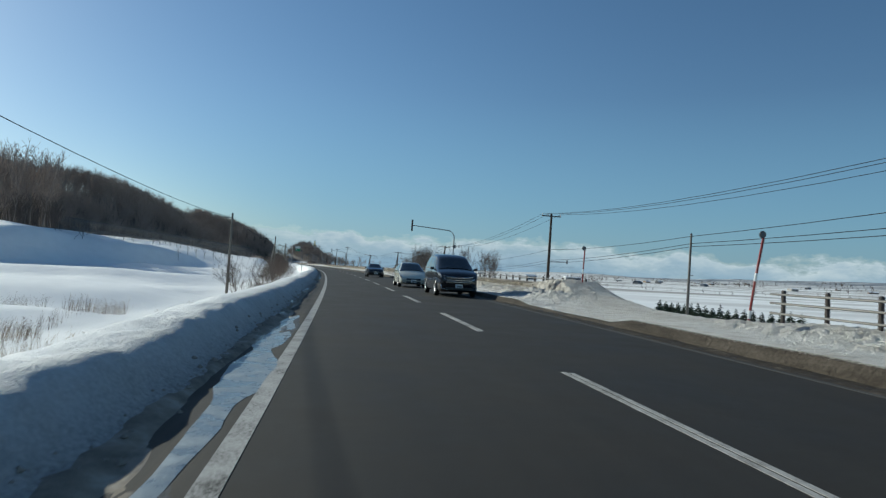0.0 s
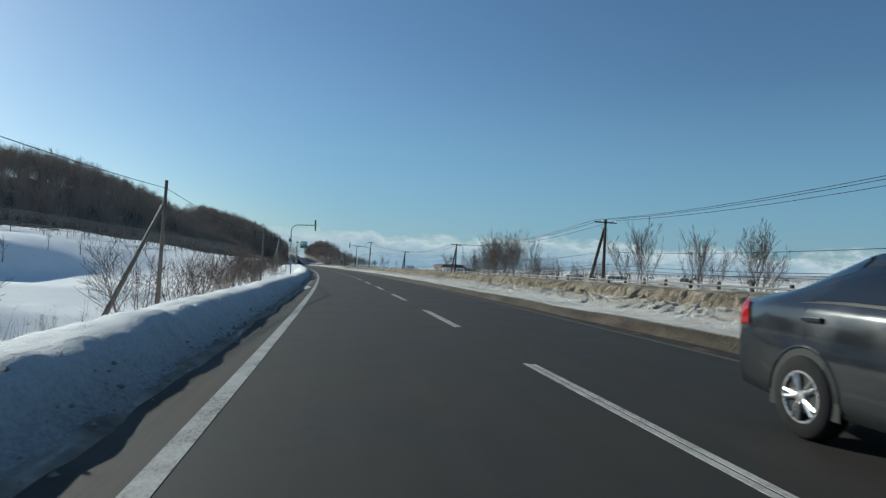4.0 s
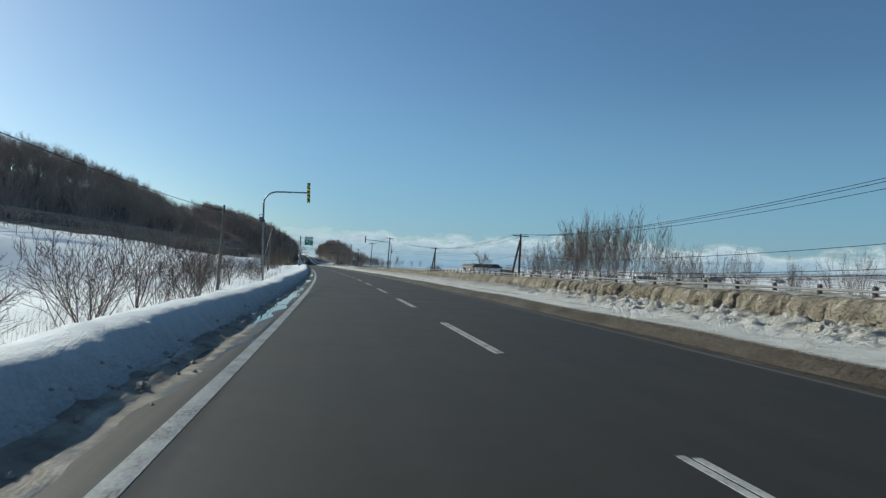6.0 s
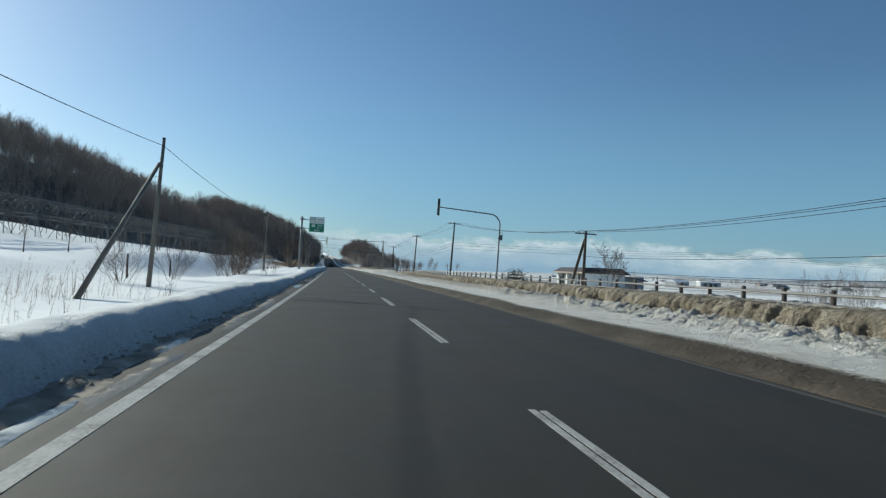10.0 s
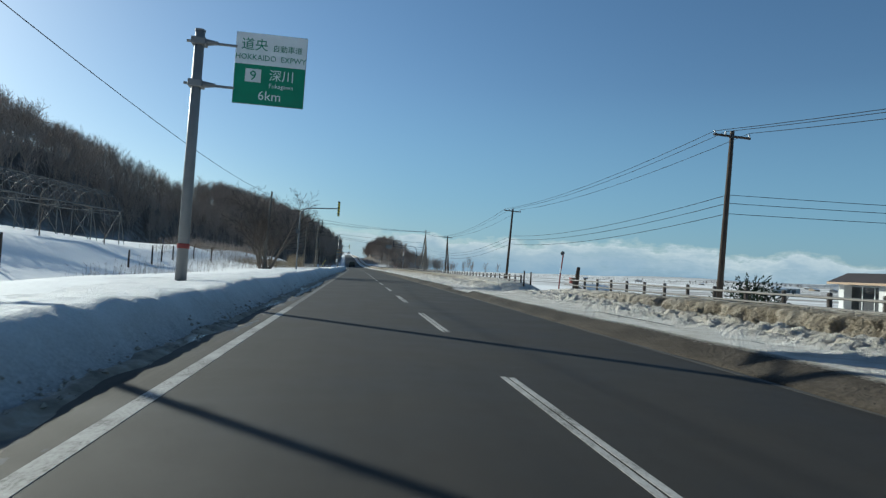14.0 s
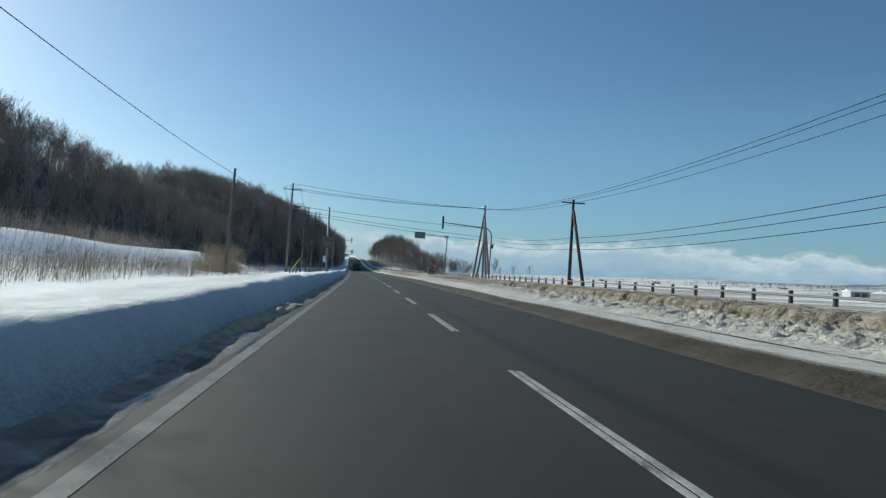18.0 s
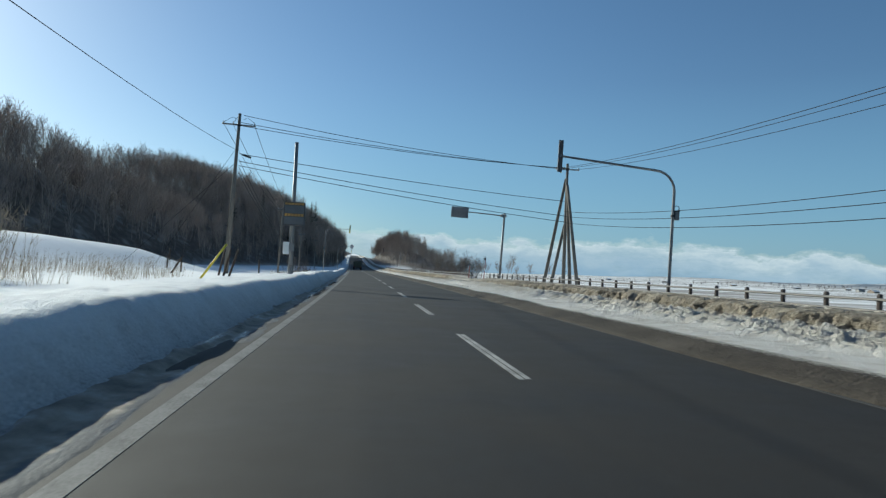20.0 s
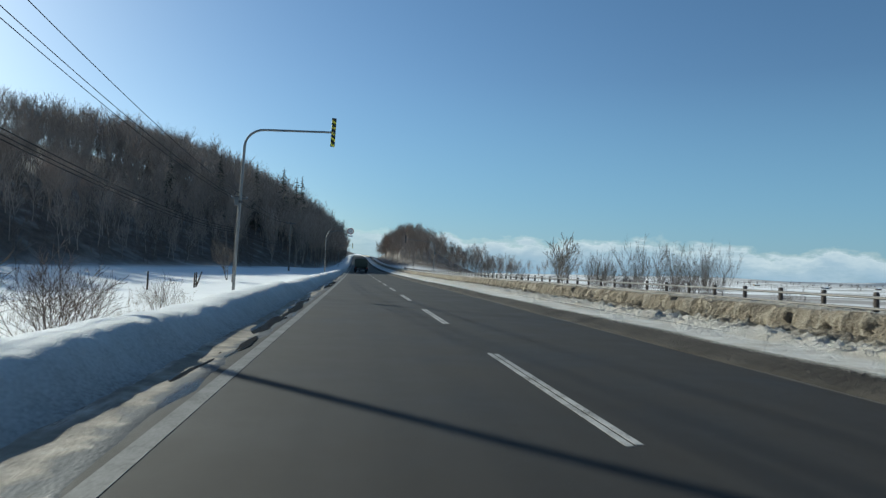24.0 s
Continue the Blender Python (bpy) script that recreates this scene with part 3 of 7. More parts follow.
HEIGHT_R = [(-60, 0.5), (6, 0.5), (14, 0.34), (16.5, 0.03), (22, 0.03), (26.0, 0.4), (28.3, 1.0), (30.3, 0.9), (32.5, 0.68), (50, 0.72), (80, 0.8), (120, 0.82), (170, 0.75), (250, 0.72), (266, 0.62), (270.8, 0.42), (272.2, 0.03), (278.1, 0.03), (279.3, 0.58), (285, 0.68), (320, 0.71), (392, 0.7), (399, 0.52), (404, 0.5), (409, 0.69), (470, 0.69), (620, 0.7), (1300, 0.7)]
CLEAN_R = [(-60, 0.3), (14, 0.8), (22, 0.85), (30, 0.75), (34, 0.0), (255, 0.0), (268, 0.85), (288, 0.85), (300, 0.35), (330, 0.1), (385, 0.05), (394, 0.5), (406, 0.45), (412, 0.0), (1300, 0.0)]


FOOT_R = [(-60, 0.42), (50, 0.42), (85, 0.37), (240, 0.29), (268, 0.36), (300, 0.4), (404, 0.36), (413, 0.24), (640, 0.24)]


def bank_right_z(s, lat):
    """Cross-section: cut kerb, smooth shelf, skirt of rubble, upright fluted face, crust behind it."""
    h = table(s, HEIGHT_R)
    full = np.clip(h / 0.55, 0.0, 1.0)
    toe = np.minimum(table(s, FOOT_R), 0.85 * h)
    wob = 0.05 * wave(s / 2.6, s * 0, 41) + 0.05 * wave(s / 0.45, s * 0 + 7, 46)
    q = lat - wob * ease(6.0, 6.6, lat) * (1 - ease(6.9, 7.1, lat))
    shelf = np.clip((h - 0.03) / 0.25, 0.34, 1.0) * table(s, [(400, 1.0), (415, 0.85), (640, 0.85)])
    shelf = 0.215 * shelf * (1 + 0.14 * fractal(s / 5.5, s * 0, 63, 3))
    crust = h + 0.03 * fractal(s / 1.3, lat / 0.5, 57)
    z = -0.03 * (1 - ease(4.85, 5.05, lat)) + shelf * ease(4.98, 5.08, lat)
    z = z + np.clip(toe - shelf, 0, 1) * ease(6.15, 7.1, q) + np.clip(crust - toe, 0, 2) * ease(7.08, 7.46, lat) ** 0.9
    # broken clods: blocks of many sizes, each with its own height
    clod = 0.0
    for size, tall, seed in ((0.27, 0.085, 51), (0.18, 0.1, 52), (0.12, 0.07, 53)):
        a, c = s / size + 0.45 * wave(s / size, lat / size, seed + 20), 1.6 * lat / size + 0.45 * wave(s / size, lat / size, seed + 30)
        block = _hash(np.floor(a), np.floor(c), seed)
        dome = np.clip(1.2 - 4.4 * ((a - np.floor(a) - 0.5) ** 2 + (c - np.floor(c) - 0.5) ** 2), 0, 1)
        clod = clod + tall * np.where(block > 0.5, block, 0) * dome
    z = z + clod * ease(6.15, 6.5, q) * (1 - 0.8 * ease(7.05, 7.2, lat)) * full
    z = z + 0.008 * fractal(s / 0.5, lat / 0.4, 58) * ease(5.2, 5.4, lat) + 0.2 * clod * ease(7.45, 7.7, lat)
    z = z + table(s, [(70, 0.0), (85, 0.06), (140, 0.06), (190, 0.0)]) * (0.7 + 0.6 * fractal(s / 0.7, lat / 0.3, 66)) * ease(7.9, 8.4, lat) * (1 - ease(8.7, 9.6, lat))
    out = ground_z(s, lat) - climb(s) - 0.05
    z = np.where(lat > 8.6, z + (out - z) * ease(8.6, 10.4, lat), z)
    # the face is cut into upright flutes and hollows
    run = s / 0.13 + 0.9 * wave(s / 1.3, s * 0, 62)
    flute = np.abs(wave(run, (lat - 7.1) / 0.5, 55)) + 0.5 * np.abs(wave(0.43 * run, (lat - 7.1) / 0.3, 59)) - 0.55
    side = (table(s, [(400, 0.27), (412, 0.19)]) * flute + 0.06 * fractal(s / 0.12, lat / 0.1, 60)) * ease(7.02, 7.16, lat) * (1 - 0.85 * ease(7.36, 7.5, lat)) * (1 - ease(7.8, 8.2, lat)) * full
    edge = table(s, [(60, 3.8), (100, 3.68), (150, 3.44), (200, 3.37), (280, 3.33), (415, 3.28)])
    cut = edge + (4.03 - edge) * table(lat, [(4.85, -0.04), (5.0, 0.0), (5.09, 1.0)])
    out_lat = np.where(lat > 5.09, table(lat, [(5.09, 4.03), (6.15, 5.05), (7.1, 6.72), (7.46, 6.98), (8.0, 7.9), (8.4, 8.4), (12.0, 12.0)]), cut)
    return z + climb(s), out_lat + np.where(lat < 5.6, 0.05 * fractal(s / 3.0, s * 0, 61, 4), 0) + side


def bank_right(s0, s1, step, label):
    lat = spaced((4.85, 4.97, 0.06), (4.98, 5.13, 0.02), (5.2, 6.1, 0.22), (6.1, 7.05, 0.06), (7.05, 7.5, 0.04), (7.5, 8.0, 0.1), (8.0, 8.7, 0.14), (8.7, 10.6, 0.6))
    s = np.arange(s0, s1 + step / 2, step)
    ob = sheet(s, lat, bank_right_z, "snow_bank", BANK_R, True, None, label, "snow bank")
    ss, _ = np.meshgrid(s, lat, indexing="ij")
    ob.data.attributes.new("bare", "FLOAT", "POINT").data.foreach_set("value", np.clip((0.42 - table(ss, FOOT_R)) / 0.1, 0, 1.5).ravel().astype(np.float32))
    ob.data.attributes.new("grime", "FLOAT", "POINT").data.foreach_set("value", table(ss, [(235, 0.0), (262, 0.6), (395, 0.6), (415, 1.0)]).ravel().astype(np.float32))
    ob.data.attributes.new("clean", "FLOAT", "POINT").data.foreach_set("value", table(ss, CLEAN_R).ravel().astype(np.float32))


bank_right(-6, 271.0, 0.07, "ploughed snow bank with a sand-stained cut face under the guard rail")
bank_right(271.0, 404.0, 0.07, "lumpy ploughed snow bank, white at the driveway and sandy beyond")
bank_right(404.0, 470.0, 0.07, "sandy ploughed snow bank along the road")
bank_right(470.0, 640.0, 0.2, "sandy ploughed snow bank further along the road")
bank_right(640.0, 1300.0, 1.0, "far sandy snow bank along the road")

CREST_L = [(-60, 0.46), (100, 0.46), (150, 0.45), (195, 0.45), (216, 0.32), (232, 0.42), (250, 0.62), (300, 0.69), (340, 0.69), (395, 0.64), (412, 0.58), (428, 0.47), (520, 0.47), (1300, 0.5)]


def bank_left_z(s, lat):
    d = -lat
    h = table(s, CREST_L) * (1 + 0.1 * fractal(s / 6.5, s * 0, 71, 2))
    wob = 0.06 * fractal(s / 4.1, s * 0, 72, 4)
    q = d + wob
    z = -0.03 + 0.07 * ease(4.02, 4.16, q) + (h - 0.04) * ease(4.14, 4.14 + 0.95 * h + 0.1, q) ** 0.85
    wide = table(s, [(-60, 0), (228, 0), (250, 1), (404, 1), (424, 0), (1300, 0)])
    out = ground_z(s, lat) - climb(s) + 0.01
    z = z + (out - z) * ease(4.95, 6.9 + 2.0 * wide, d)
    z = z + 0.018 * fractal(s / 0.22, d / 0.18, 74) * ease(4.3, 4.6, q) + 0.034 * fractal(s / 0.9, d / 0.5, 73) * ease(4.15, 4.4, q) + 0.03 * np.abs(wave(s / 0.17, d / 0.1, 75)) * ease(3.95, 4.05, q) * (1 - ease(4.2, 4.35, q))
    z = z - 0.05 * ease(7.8, 9.3, d)
    return z + climb(s)


def bank_left(s0, s1, step, label):
    lat = spaced((-9.4, -6.6, 0.35), (-6.6, -5.0, 0.16), (-5.0, -4.3, 0.08), (-4.3, -3.95, 0.05))
    sheet(np.arange(s0, s1 + step / 2, step), lat, bank_left_z, "snow_bank", BANK_L, True, None, label, "snow bank")


bank_left(-8, 230, 0.12, "rounded bank of ploughed snow, shaded on its road side, grey at the foot")
bank_left(230, 420, 0.13, "broad flat-topped bank of ploughed snow with a shaded side")
bank_left(420, 560, 0.13, "rounded bank of ploughed snow beside the wood")
bank_left(560, 1300, 0.8, "far bank of ploughed snow beside the wood")

grit = sheet(np.arange(-30, 600, 0.35), spaced((3.35, 5.3, 0.13)), lambda s, lat: (climb(s) + 0.006 + 0.022 * ease(3.5, 4.3, lat) * (1 + fractal(s / 0.4, lat / 0.2, 82)) - 0.012 * (1 - ease(3.35, 3.5, lat)), lat + np.where(lat < 3.9, 0.09 * fractal(s / 2.2, s * 0, 81, 4), 0)), "grit_strip", GRIT, True, None, "brown strip of road sand along the shoulder", "road sand")


COVER_ICE = [(-30, -0.6), (4, -0.3), (14, -0.3), (20, -0.9), (85, -0.9), (98, -0.3), (112, 0.3), (148, 0.2), (155, -0.6), (165, -0.6), (172, 0.0), (186, -0.1), (215, -0.3), (255, 0.0), (290, 0.4), (398, 0.45), (412, 1.0), (436, 1.0), (450, 0.4), (560, 0.1), (700, 0.1)]


def ice_z(s, lat):
    d = -lat
    edge = 0.12 * fractal(s / 1.7, s * 0, 91, 4)
    thick = 0.012 * (table(s, COVER_ICE) + 0.9 * fractal(s / 2.6, d / 0.5, 92, 4)) * ease(3.5, 3.62, d + edge) - 0.012 * (1 - ease(3.5, 3.62, d + edge))
    lip = 0.06 * table(s, [(395, 1.0), (410, 0.25), (440, 0.4)]) * ease(3.9, 4.05, d + 0.5 * edge) * (0.55 + 0.6 * np.abs(fractal(s / 0.5, d / 0.2, 93)))
    return climb(s) + thick + lip - 0.02 * (1 - ease(3.42, 3.5, d))


sheet(np.arange(-20, 600, 0.22), spaced((-4.36, -3.42, 0.045)), ice_z, "ice_strip", SHOULDER_ICE, True, None, "strip of grey ice and brown slush between edge line and snow bank", "slush")



def heap_z(s, lat):
    u, d = (s - 316.5) / 13.5, (-lat - 3.62 - 0.035 * (330 - s)) / 0.42
    top = np.clip(np.sin(np.pi * np.clip(u, 0, 1)), 0, 1) ** 0.5 * np.clip(np.sin(np.pi * np.clip(d, 0, 1)), 0, 1)
    return climb(s) + 0.02 + 0.12 * top * (0.8 + 0.5 * fractal(s / 0.6, lat / 0.15, 96)) - 0.06 * (top < 0.02)


sheet(np.arange(316, 330.5, 0.12), spaced((-4.56, -3.56, 0.05)), heap_z, "sand_heap", plain("wet_yellow_sand", (0.42, 0.33, 0.21), 0.95, 0, 0.4, 3.0, 0.02, 25), True, None, "low heap of pale road sand at the snow bank's foot", "road sand")

# painted lines: each dash a piece of its own
def strip_mesh(name, s0, s1, lat0, lat1, z, step=5.0):
    n = max(2, int((s1 - s0) / step) + 1)
    s = np.linspace(s0, s1, n)
    g = Geo()
    x0, y0 = plan(s, lat0)
    x1, y1 = plan(s, lat1)
    zz = climb(s) + z
    v = [(x0[i], y0[i], zz[i]) for i in range(n)] + [(x1[i], y1[i], zz[i]) for i in range(n)]
    v += [(a, b, c - 0.02) for a, b, c in v]
    m = 2 * n
    for i in range(n - 1):
        g.f += [(i, n + i, n + i + 1, i + 1), (i, i + 1, m + i + 1, m + i), (n + i, m + n + i, m + n + i + 1, n + i + 1)]
    g.f += [(0, m, m + n, n), (n - 1, 2 * n - 1, m + 2 * n - 1, m + n - 1)]
    g.v = v
    return g


for k in range(-2, 62):
    s0 = 2.78 + 10 * k
    off = float(table(s0, [(280, 0.0), (310, -0.05), (360, -0.08), (425, -0.12)]))
    g = strip_mesh("centre_dash", s0, s0 + 5, off - 0.075, off - 0.012, 0.004)
    g2 = strip_mesh("centre_dash", s0 + 0.04, s0 + 4.95, off + 0.012, off + 0.075, 0.004)
    g.add(g2.v, g2.f)
    part("centre_dash", g, PAINT, road)
part("edge_line", strip_mesh("edge_line", -60, 258, -3.48, -3.32, 0.004), PAINT, road, "worn white edge line")
part("edge_line", strip_mesh("edge_line", 258, 700, -3.48, -3.32, 0.004), make_line_paint("icy_road_paint", 0.62), road, "edge line greyed by ice and slush")
part("edge_line", strip_mesh("edge_line", -60, 700, 3.24, 3.34, 0.004), FAINT, road, "faint worn white edge line")


# melt water and slush on the shoulder
def blob(s0, s1, lat0, lat1, z, seed, name, mat, label, category):
    s = np.linspace(s0, s1, max(10, int((s1 - s0) / 0.25)))
    u = (s - s0) / (s1 - s0)
    env = np.sqrt(np.clip(np.sin(np.pi * np.clip(u, 0.001, 0.999)), 0, 1)) * (0.75 + 0.35 * fractal(s / 1.3, s * 0, seed, 3))
    mid, half = (lat0 + lat1) / 2 + 0.06 * fractal(s / 1.9, s * 0 + 3, seed + 5), np.clip(env, 0.05, 1.1) * (lat1 - lat0) / 2
    n = len(s)
    g = Geo()
    for j in (-1.0, -0.5, 0.0, 0.5, 1.0):
        x, y = plan(s, mid + half * j)
        g.v += [(x[i], y[i], float(climb(s[i])) + z - (0.003 if abs(j) == 1 else 0)) for i in range(n)]
    for j in range(4):
        g.f += [(j * n + i, (j + 1) * n + i, (j + 1) * n + i + 1, j * n + i + 1) for i in range(n - 1)]
    ob = part(name, g, mat, None, "", True)
    tagged(ob, label, category, "wet patches on the shoulder", "structure")


for i, (a, b) in enumerate([(100, 106), (116, 136), (144, 152), (165, 176), (212, 221), (226, 238), (263, 283), (368, 379), (384, 394), (423, 442), (452, 470)]):
    blob(a, b, -4.06, -3.52, 0.013, 200 + i, "puddle", PUDDLE, "shallow melt-water puddle on the road shoulder", "puddle")
for i, (a, b, c, d) in enumerate([(3, 15, -4.0, -3.46), (52, 58, -4.1, -3.75), (170, 178, -4.0, -3.6), (205, 211, -4.0, -3.55)]):
    blob(a, b, c, d, 0.006, 240 + i, "slush_patch", SLUSH, "grey half-melted slush on the road shoulder", "slush")
# thin dark strips in the grit material, laid for the meltwater line
for i, (a, b, c) in enumerate([(96, 111, 5.8), (120, 146, 5.9), (150, 160, 5.75), (228, 243, 5.85), (249, 258, 5.9), (304, 309, 5.7), (312, 330, 5.9), (385, 391, 5.8), (430, 446, 5.9)]):
    blob(a, b, c - 1.12, c - 1.02, 0.236, 280 + i, "grit_streak", GRIT, "thin dark meltwater line on the icy verge", "road sand")


# crumbs of frozen slush thrown against the foot of the left bank
def make_crumbs():
    gen = np.random.default_rng(12)
    n = 3000
    s = np.concatenate([gen.uniform(95, 312, n - 700), gen.uniform(0, 95, 700)])
    lat = -4.1 + 0.12 * gen.standard_normal(n)
    size = 0.014 + 0.03 * gen.random(n) ** 2.5
    x, y = plan(s, lat)
    base = np.array([(1, 0, 0), (0, 1, 0), (-1, 0, 0), (0, -1, 0), (0, 0, 0.8), (0, 0, -0.5)])
    v = base[None] * (0.7 + 0.6 * gen.random((n, 6, 1))) * size[:, None, None]
    z = bank_left_z(s, lat) + 0.25 * size
    v = v + np.stack([x, y, np.maximum(z, ice_z(s, lat) + 0.2 * size)], -1)[:, None]
    f = np.array([(0, 1, 4), (1, 2, 4), (2, 3, 4), (3, 0, 4), (1, 0, 5), (2, 1, 5), (3, 2, 5), (0, 3, 5)])
    me = mesh_np("slush_crumbs", v.reshape(-1, 3), (f[None] + 6 * np.arange(n)[:, None, None]).reshape(-1, 3))
    me.materials.append(plain("dirty_ice_crumbs", (0.3, 0.265, 0.22), 0.8, 0, 0.35, 3.0))
    tagged(new("slush_crumbs", me), "brown and grey crumbs of frozen slush along the snow bank's foot", "slush", "", "stuff")


make_crumbs()

# ---- branches: a small grower of bare woody plants ----
def grow(rng, height, stems, spread, levels, kids, lean=0.15, thick=0.012, up=0.35, droop=0.0, first=0.3, round_top=False):
    """Limbs as (points, radii, level)."""
    limbs = []

    def limb(p, way, length, radius, level):
        n = 4 if level < 2 else 3
        pts, q, w = [p], p.copy(), way.normalized()
        for _ in range(n):
            w = (w + Vector((rng.uniform(-1, 1), rng.uniform(-1, 1), rng.uniform(-0.6, 1))) * 0.14 + Vector((0, 0, up * 0.25 - droop * 0.2 * level))).normalized()
            q = q + w * (length / n)
            pts.append(q.copy())
        limbs.append((pts, [radius * (1 - 0.8 * i / n) for i in range(n + 1)], level))
        if level >= levels:
            return
        for k in range(kids[level]):
            u = first + (1 - first) * (k + rng.random()) / kids[level] if level == 0 else 0.2 + 0.8 * (k + rng.random()) / kids[level]
            u = min(0.98, u)
            i = min(n - 1, int(u * n))
            b = pts[i].lerp(pts[i + 1], u * n - i)
            t = (pts[i + 1] - pts[i]).normalized()
            side = Vector((rng.gauss(0, 1), rng.gauss(0, 1), rng.gauss(0, 0.35)))
            side = (side - t * side.dot(t)).normalized()
            limb(b, t * (1 - spread) + side * spread + Vector((0, 0, up * 0.3)), length * rng.uniform(0.38, 0.6) * (0.6 + 0.45 * math.sin(math.pi * min(1.0, u * 0.85)) if round_top and level == 0 else 1.15 - 0.5 * u), radius * (1 - 0.75 * u) * 0.6, level + 1)

    for _ in range(stems):
        a = rng.uniform(0, 2 * math.pi)
        tilt = lean * rng.uniform(0.4, 1.2)
        off = Vector((math.cos(a), math.sin(a), 0))
        limb(off * (0.04 * stems * rng.random()), Vector((0, 0, 1)) + off * tilt, height * rng.uniform(0.75, 1.0) * 0.8, height * thick * (1.0 if stems == 1 else 0.6), 0)
    return limbs


def limb_arrays(limbs, sides=(6, 4, 3, 3), least=0.004, pick=None, lean=0):
    """Corner and face arrays of limbs as open tubes."""
    verts, faces, base = [], [], 0
    for pts, radii, level in limbs:
        if pick is not None and level not in pick:
            continue
        k = sides[min(level, len(sides) - 1)]
        cut = level + lean
        pts = pts if cut < 2 else pts[::len(pts) - 1] if cut > 2 else [pts[0], pts[len(pts) // 2], pts[-1]]
        radii = radii if cut < 2 else [radii[0], radii[-1]] if cut > 2 else [radii[0], radii[len(radii) // 2], radii[-1]]
        t = (pts[-1] - pts[0]).normalized()
        if k == 1:
            a = t.cross(Vector((math.sin(base * 1.7), math.cos(base * 1.7), 0.3))).normalized() * max(radii[0], least)
            verts += [pts[0] - a, pts[0] + a, pts[-1]]
            faces.append((base, base + 1, base + 2, base + 2))
            base += 3
            continue
        if k == 2:
            a = t.cross(Vector((math.sin(base * 1.7), math.cos(base * 1.7), 0.3))).normalized()
            for p, r in zip(pts, radii):
                verts += [p - a * max(r, least), p + a * max(r, least)]
            faces += [(base + 2 * i, base + 2 * i + 1, base + 2 * i + 3, base + 2 * i + 2) for i in range(len(pts) - 1)]
            base += 2 * len(pts)
            continue
        a = t.cross(Vector((0, 0, 1)) if abs(t.z) < 0.95 else Vector((0, 1, 0))).normalized()
        b = a.cross(t)
        for p, r in zip(pts, radii):
            r = max(r, least)
            for j in range(k):
                w = 2 * math.pi * j / k
                verts.append(p + (a * math.cos(w) + b * math.sin(w)) * r)
        for i in range(len(pts) - 1):
            for j in range(k):
                q, o = base + i * k + j, base + i * k + (j + 1) % k
                faces.append((q, o, o + k, q + k))
        base += k * len(pts)
    return np.array([v[:] for v in verts]), np.array(faces)


def bare_plant(name, label, category, seed, height, stems, spread, kids, twig, group="", least=0.004, **more):
    """A bare tree or shrub: trunk and crown."""
    rng = random.Random(seed)
    limbs = grow(rng, height, stems, spread, len(kids), kids, **more)
    ob = thing(name, label, category, None, group)
    for q in limbs:
        if q[2] == 0:
            v, f = limb_arrays([q], (8, 5, 3, 3), least)
            part("trunk" if stems == 1 else "stem", mesh_np("trunk", v, f, True), BARK if twig is not REDTWIG else REDTWIG, ob)
    v, f = limb_arrays(limbs, (8, 4, 3, 2), least, (1, 2, 3, 4), 1 if len(kids) > 2 else 0)
    part("crown", mesh_np("crown", v, f, False), twig, ob)
    return ob


def planted(model, places, first=True):
    """Puts a plant and its copies at (s, lat, size, turn)."""
    for i, (s, lat, size, turn) in enumerate(places):
        m = spot(s, lat, float(ground_z(s, lat)) - 0.06, turn) @ Matrix.Scale(size, 4)
        if i == 0:
            model.matrix_basis = m
        else:
            c = copy_thing(model, Matrix())
            c.matrix_basis = m


# ---- the wood on the hill: one growth of many trees ----
def wood_templates():
    out = []
    for k in range(7):
        rng = random.Random(900 + k)
        limbs = grow(rng, 0.98, 1, rng.uniform(0.42, 0.52), 3, (12, 6, 3), 0.05, 0.0095, 0.55, 0, 0.26 if k % 2 else 0.4, True)
        v, f = limb_arrays(limbs, (3, 2, 1, 1), 0.0033, None, 1)
        out.append((v, f))
    return out


def gather(templates, places, name, mat, label, category):
    """Many plants joined into one mesh; places: x, y, z, height, turn, template."""
    vs, fs, base = [], [], 0
    for x, y, z, h, turn, k in places:
        v, f = templates[k % len(templates)]
        c, q = math.cos(turn), math.sin(turn)
        w = np.empty_like(v)
        w[:, 0], w[:, 1], w[:, 2] = (v[:, 0] * c - v[:, 1] * q) * h + x, (v[:, 0] * q + v[:, 1] * c) * h + y, v[:, 2] * h + z
        vs.append(w)
        fs.append(f + base)
        base += len(v)
    # corners of quads and of single blades
    fs = np.concatenate(fs)
    blade = fs[:, 2] == fs[:, 3]
    tri = np.concatenate([fs[blade][:, :3], fs[~blade][:, :3], fs[~blade][:, [0, 2, 3]]])
    me = mesh_np(name, np.concatenate(vs), tri)
    me.materials.append(mat)
    return tagged(new(name, me), label, category, "", "stuff")


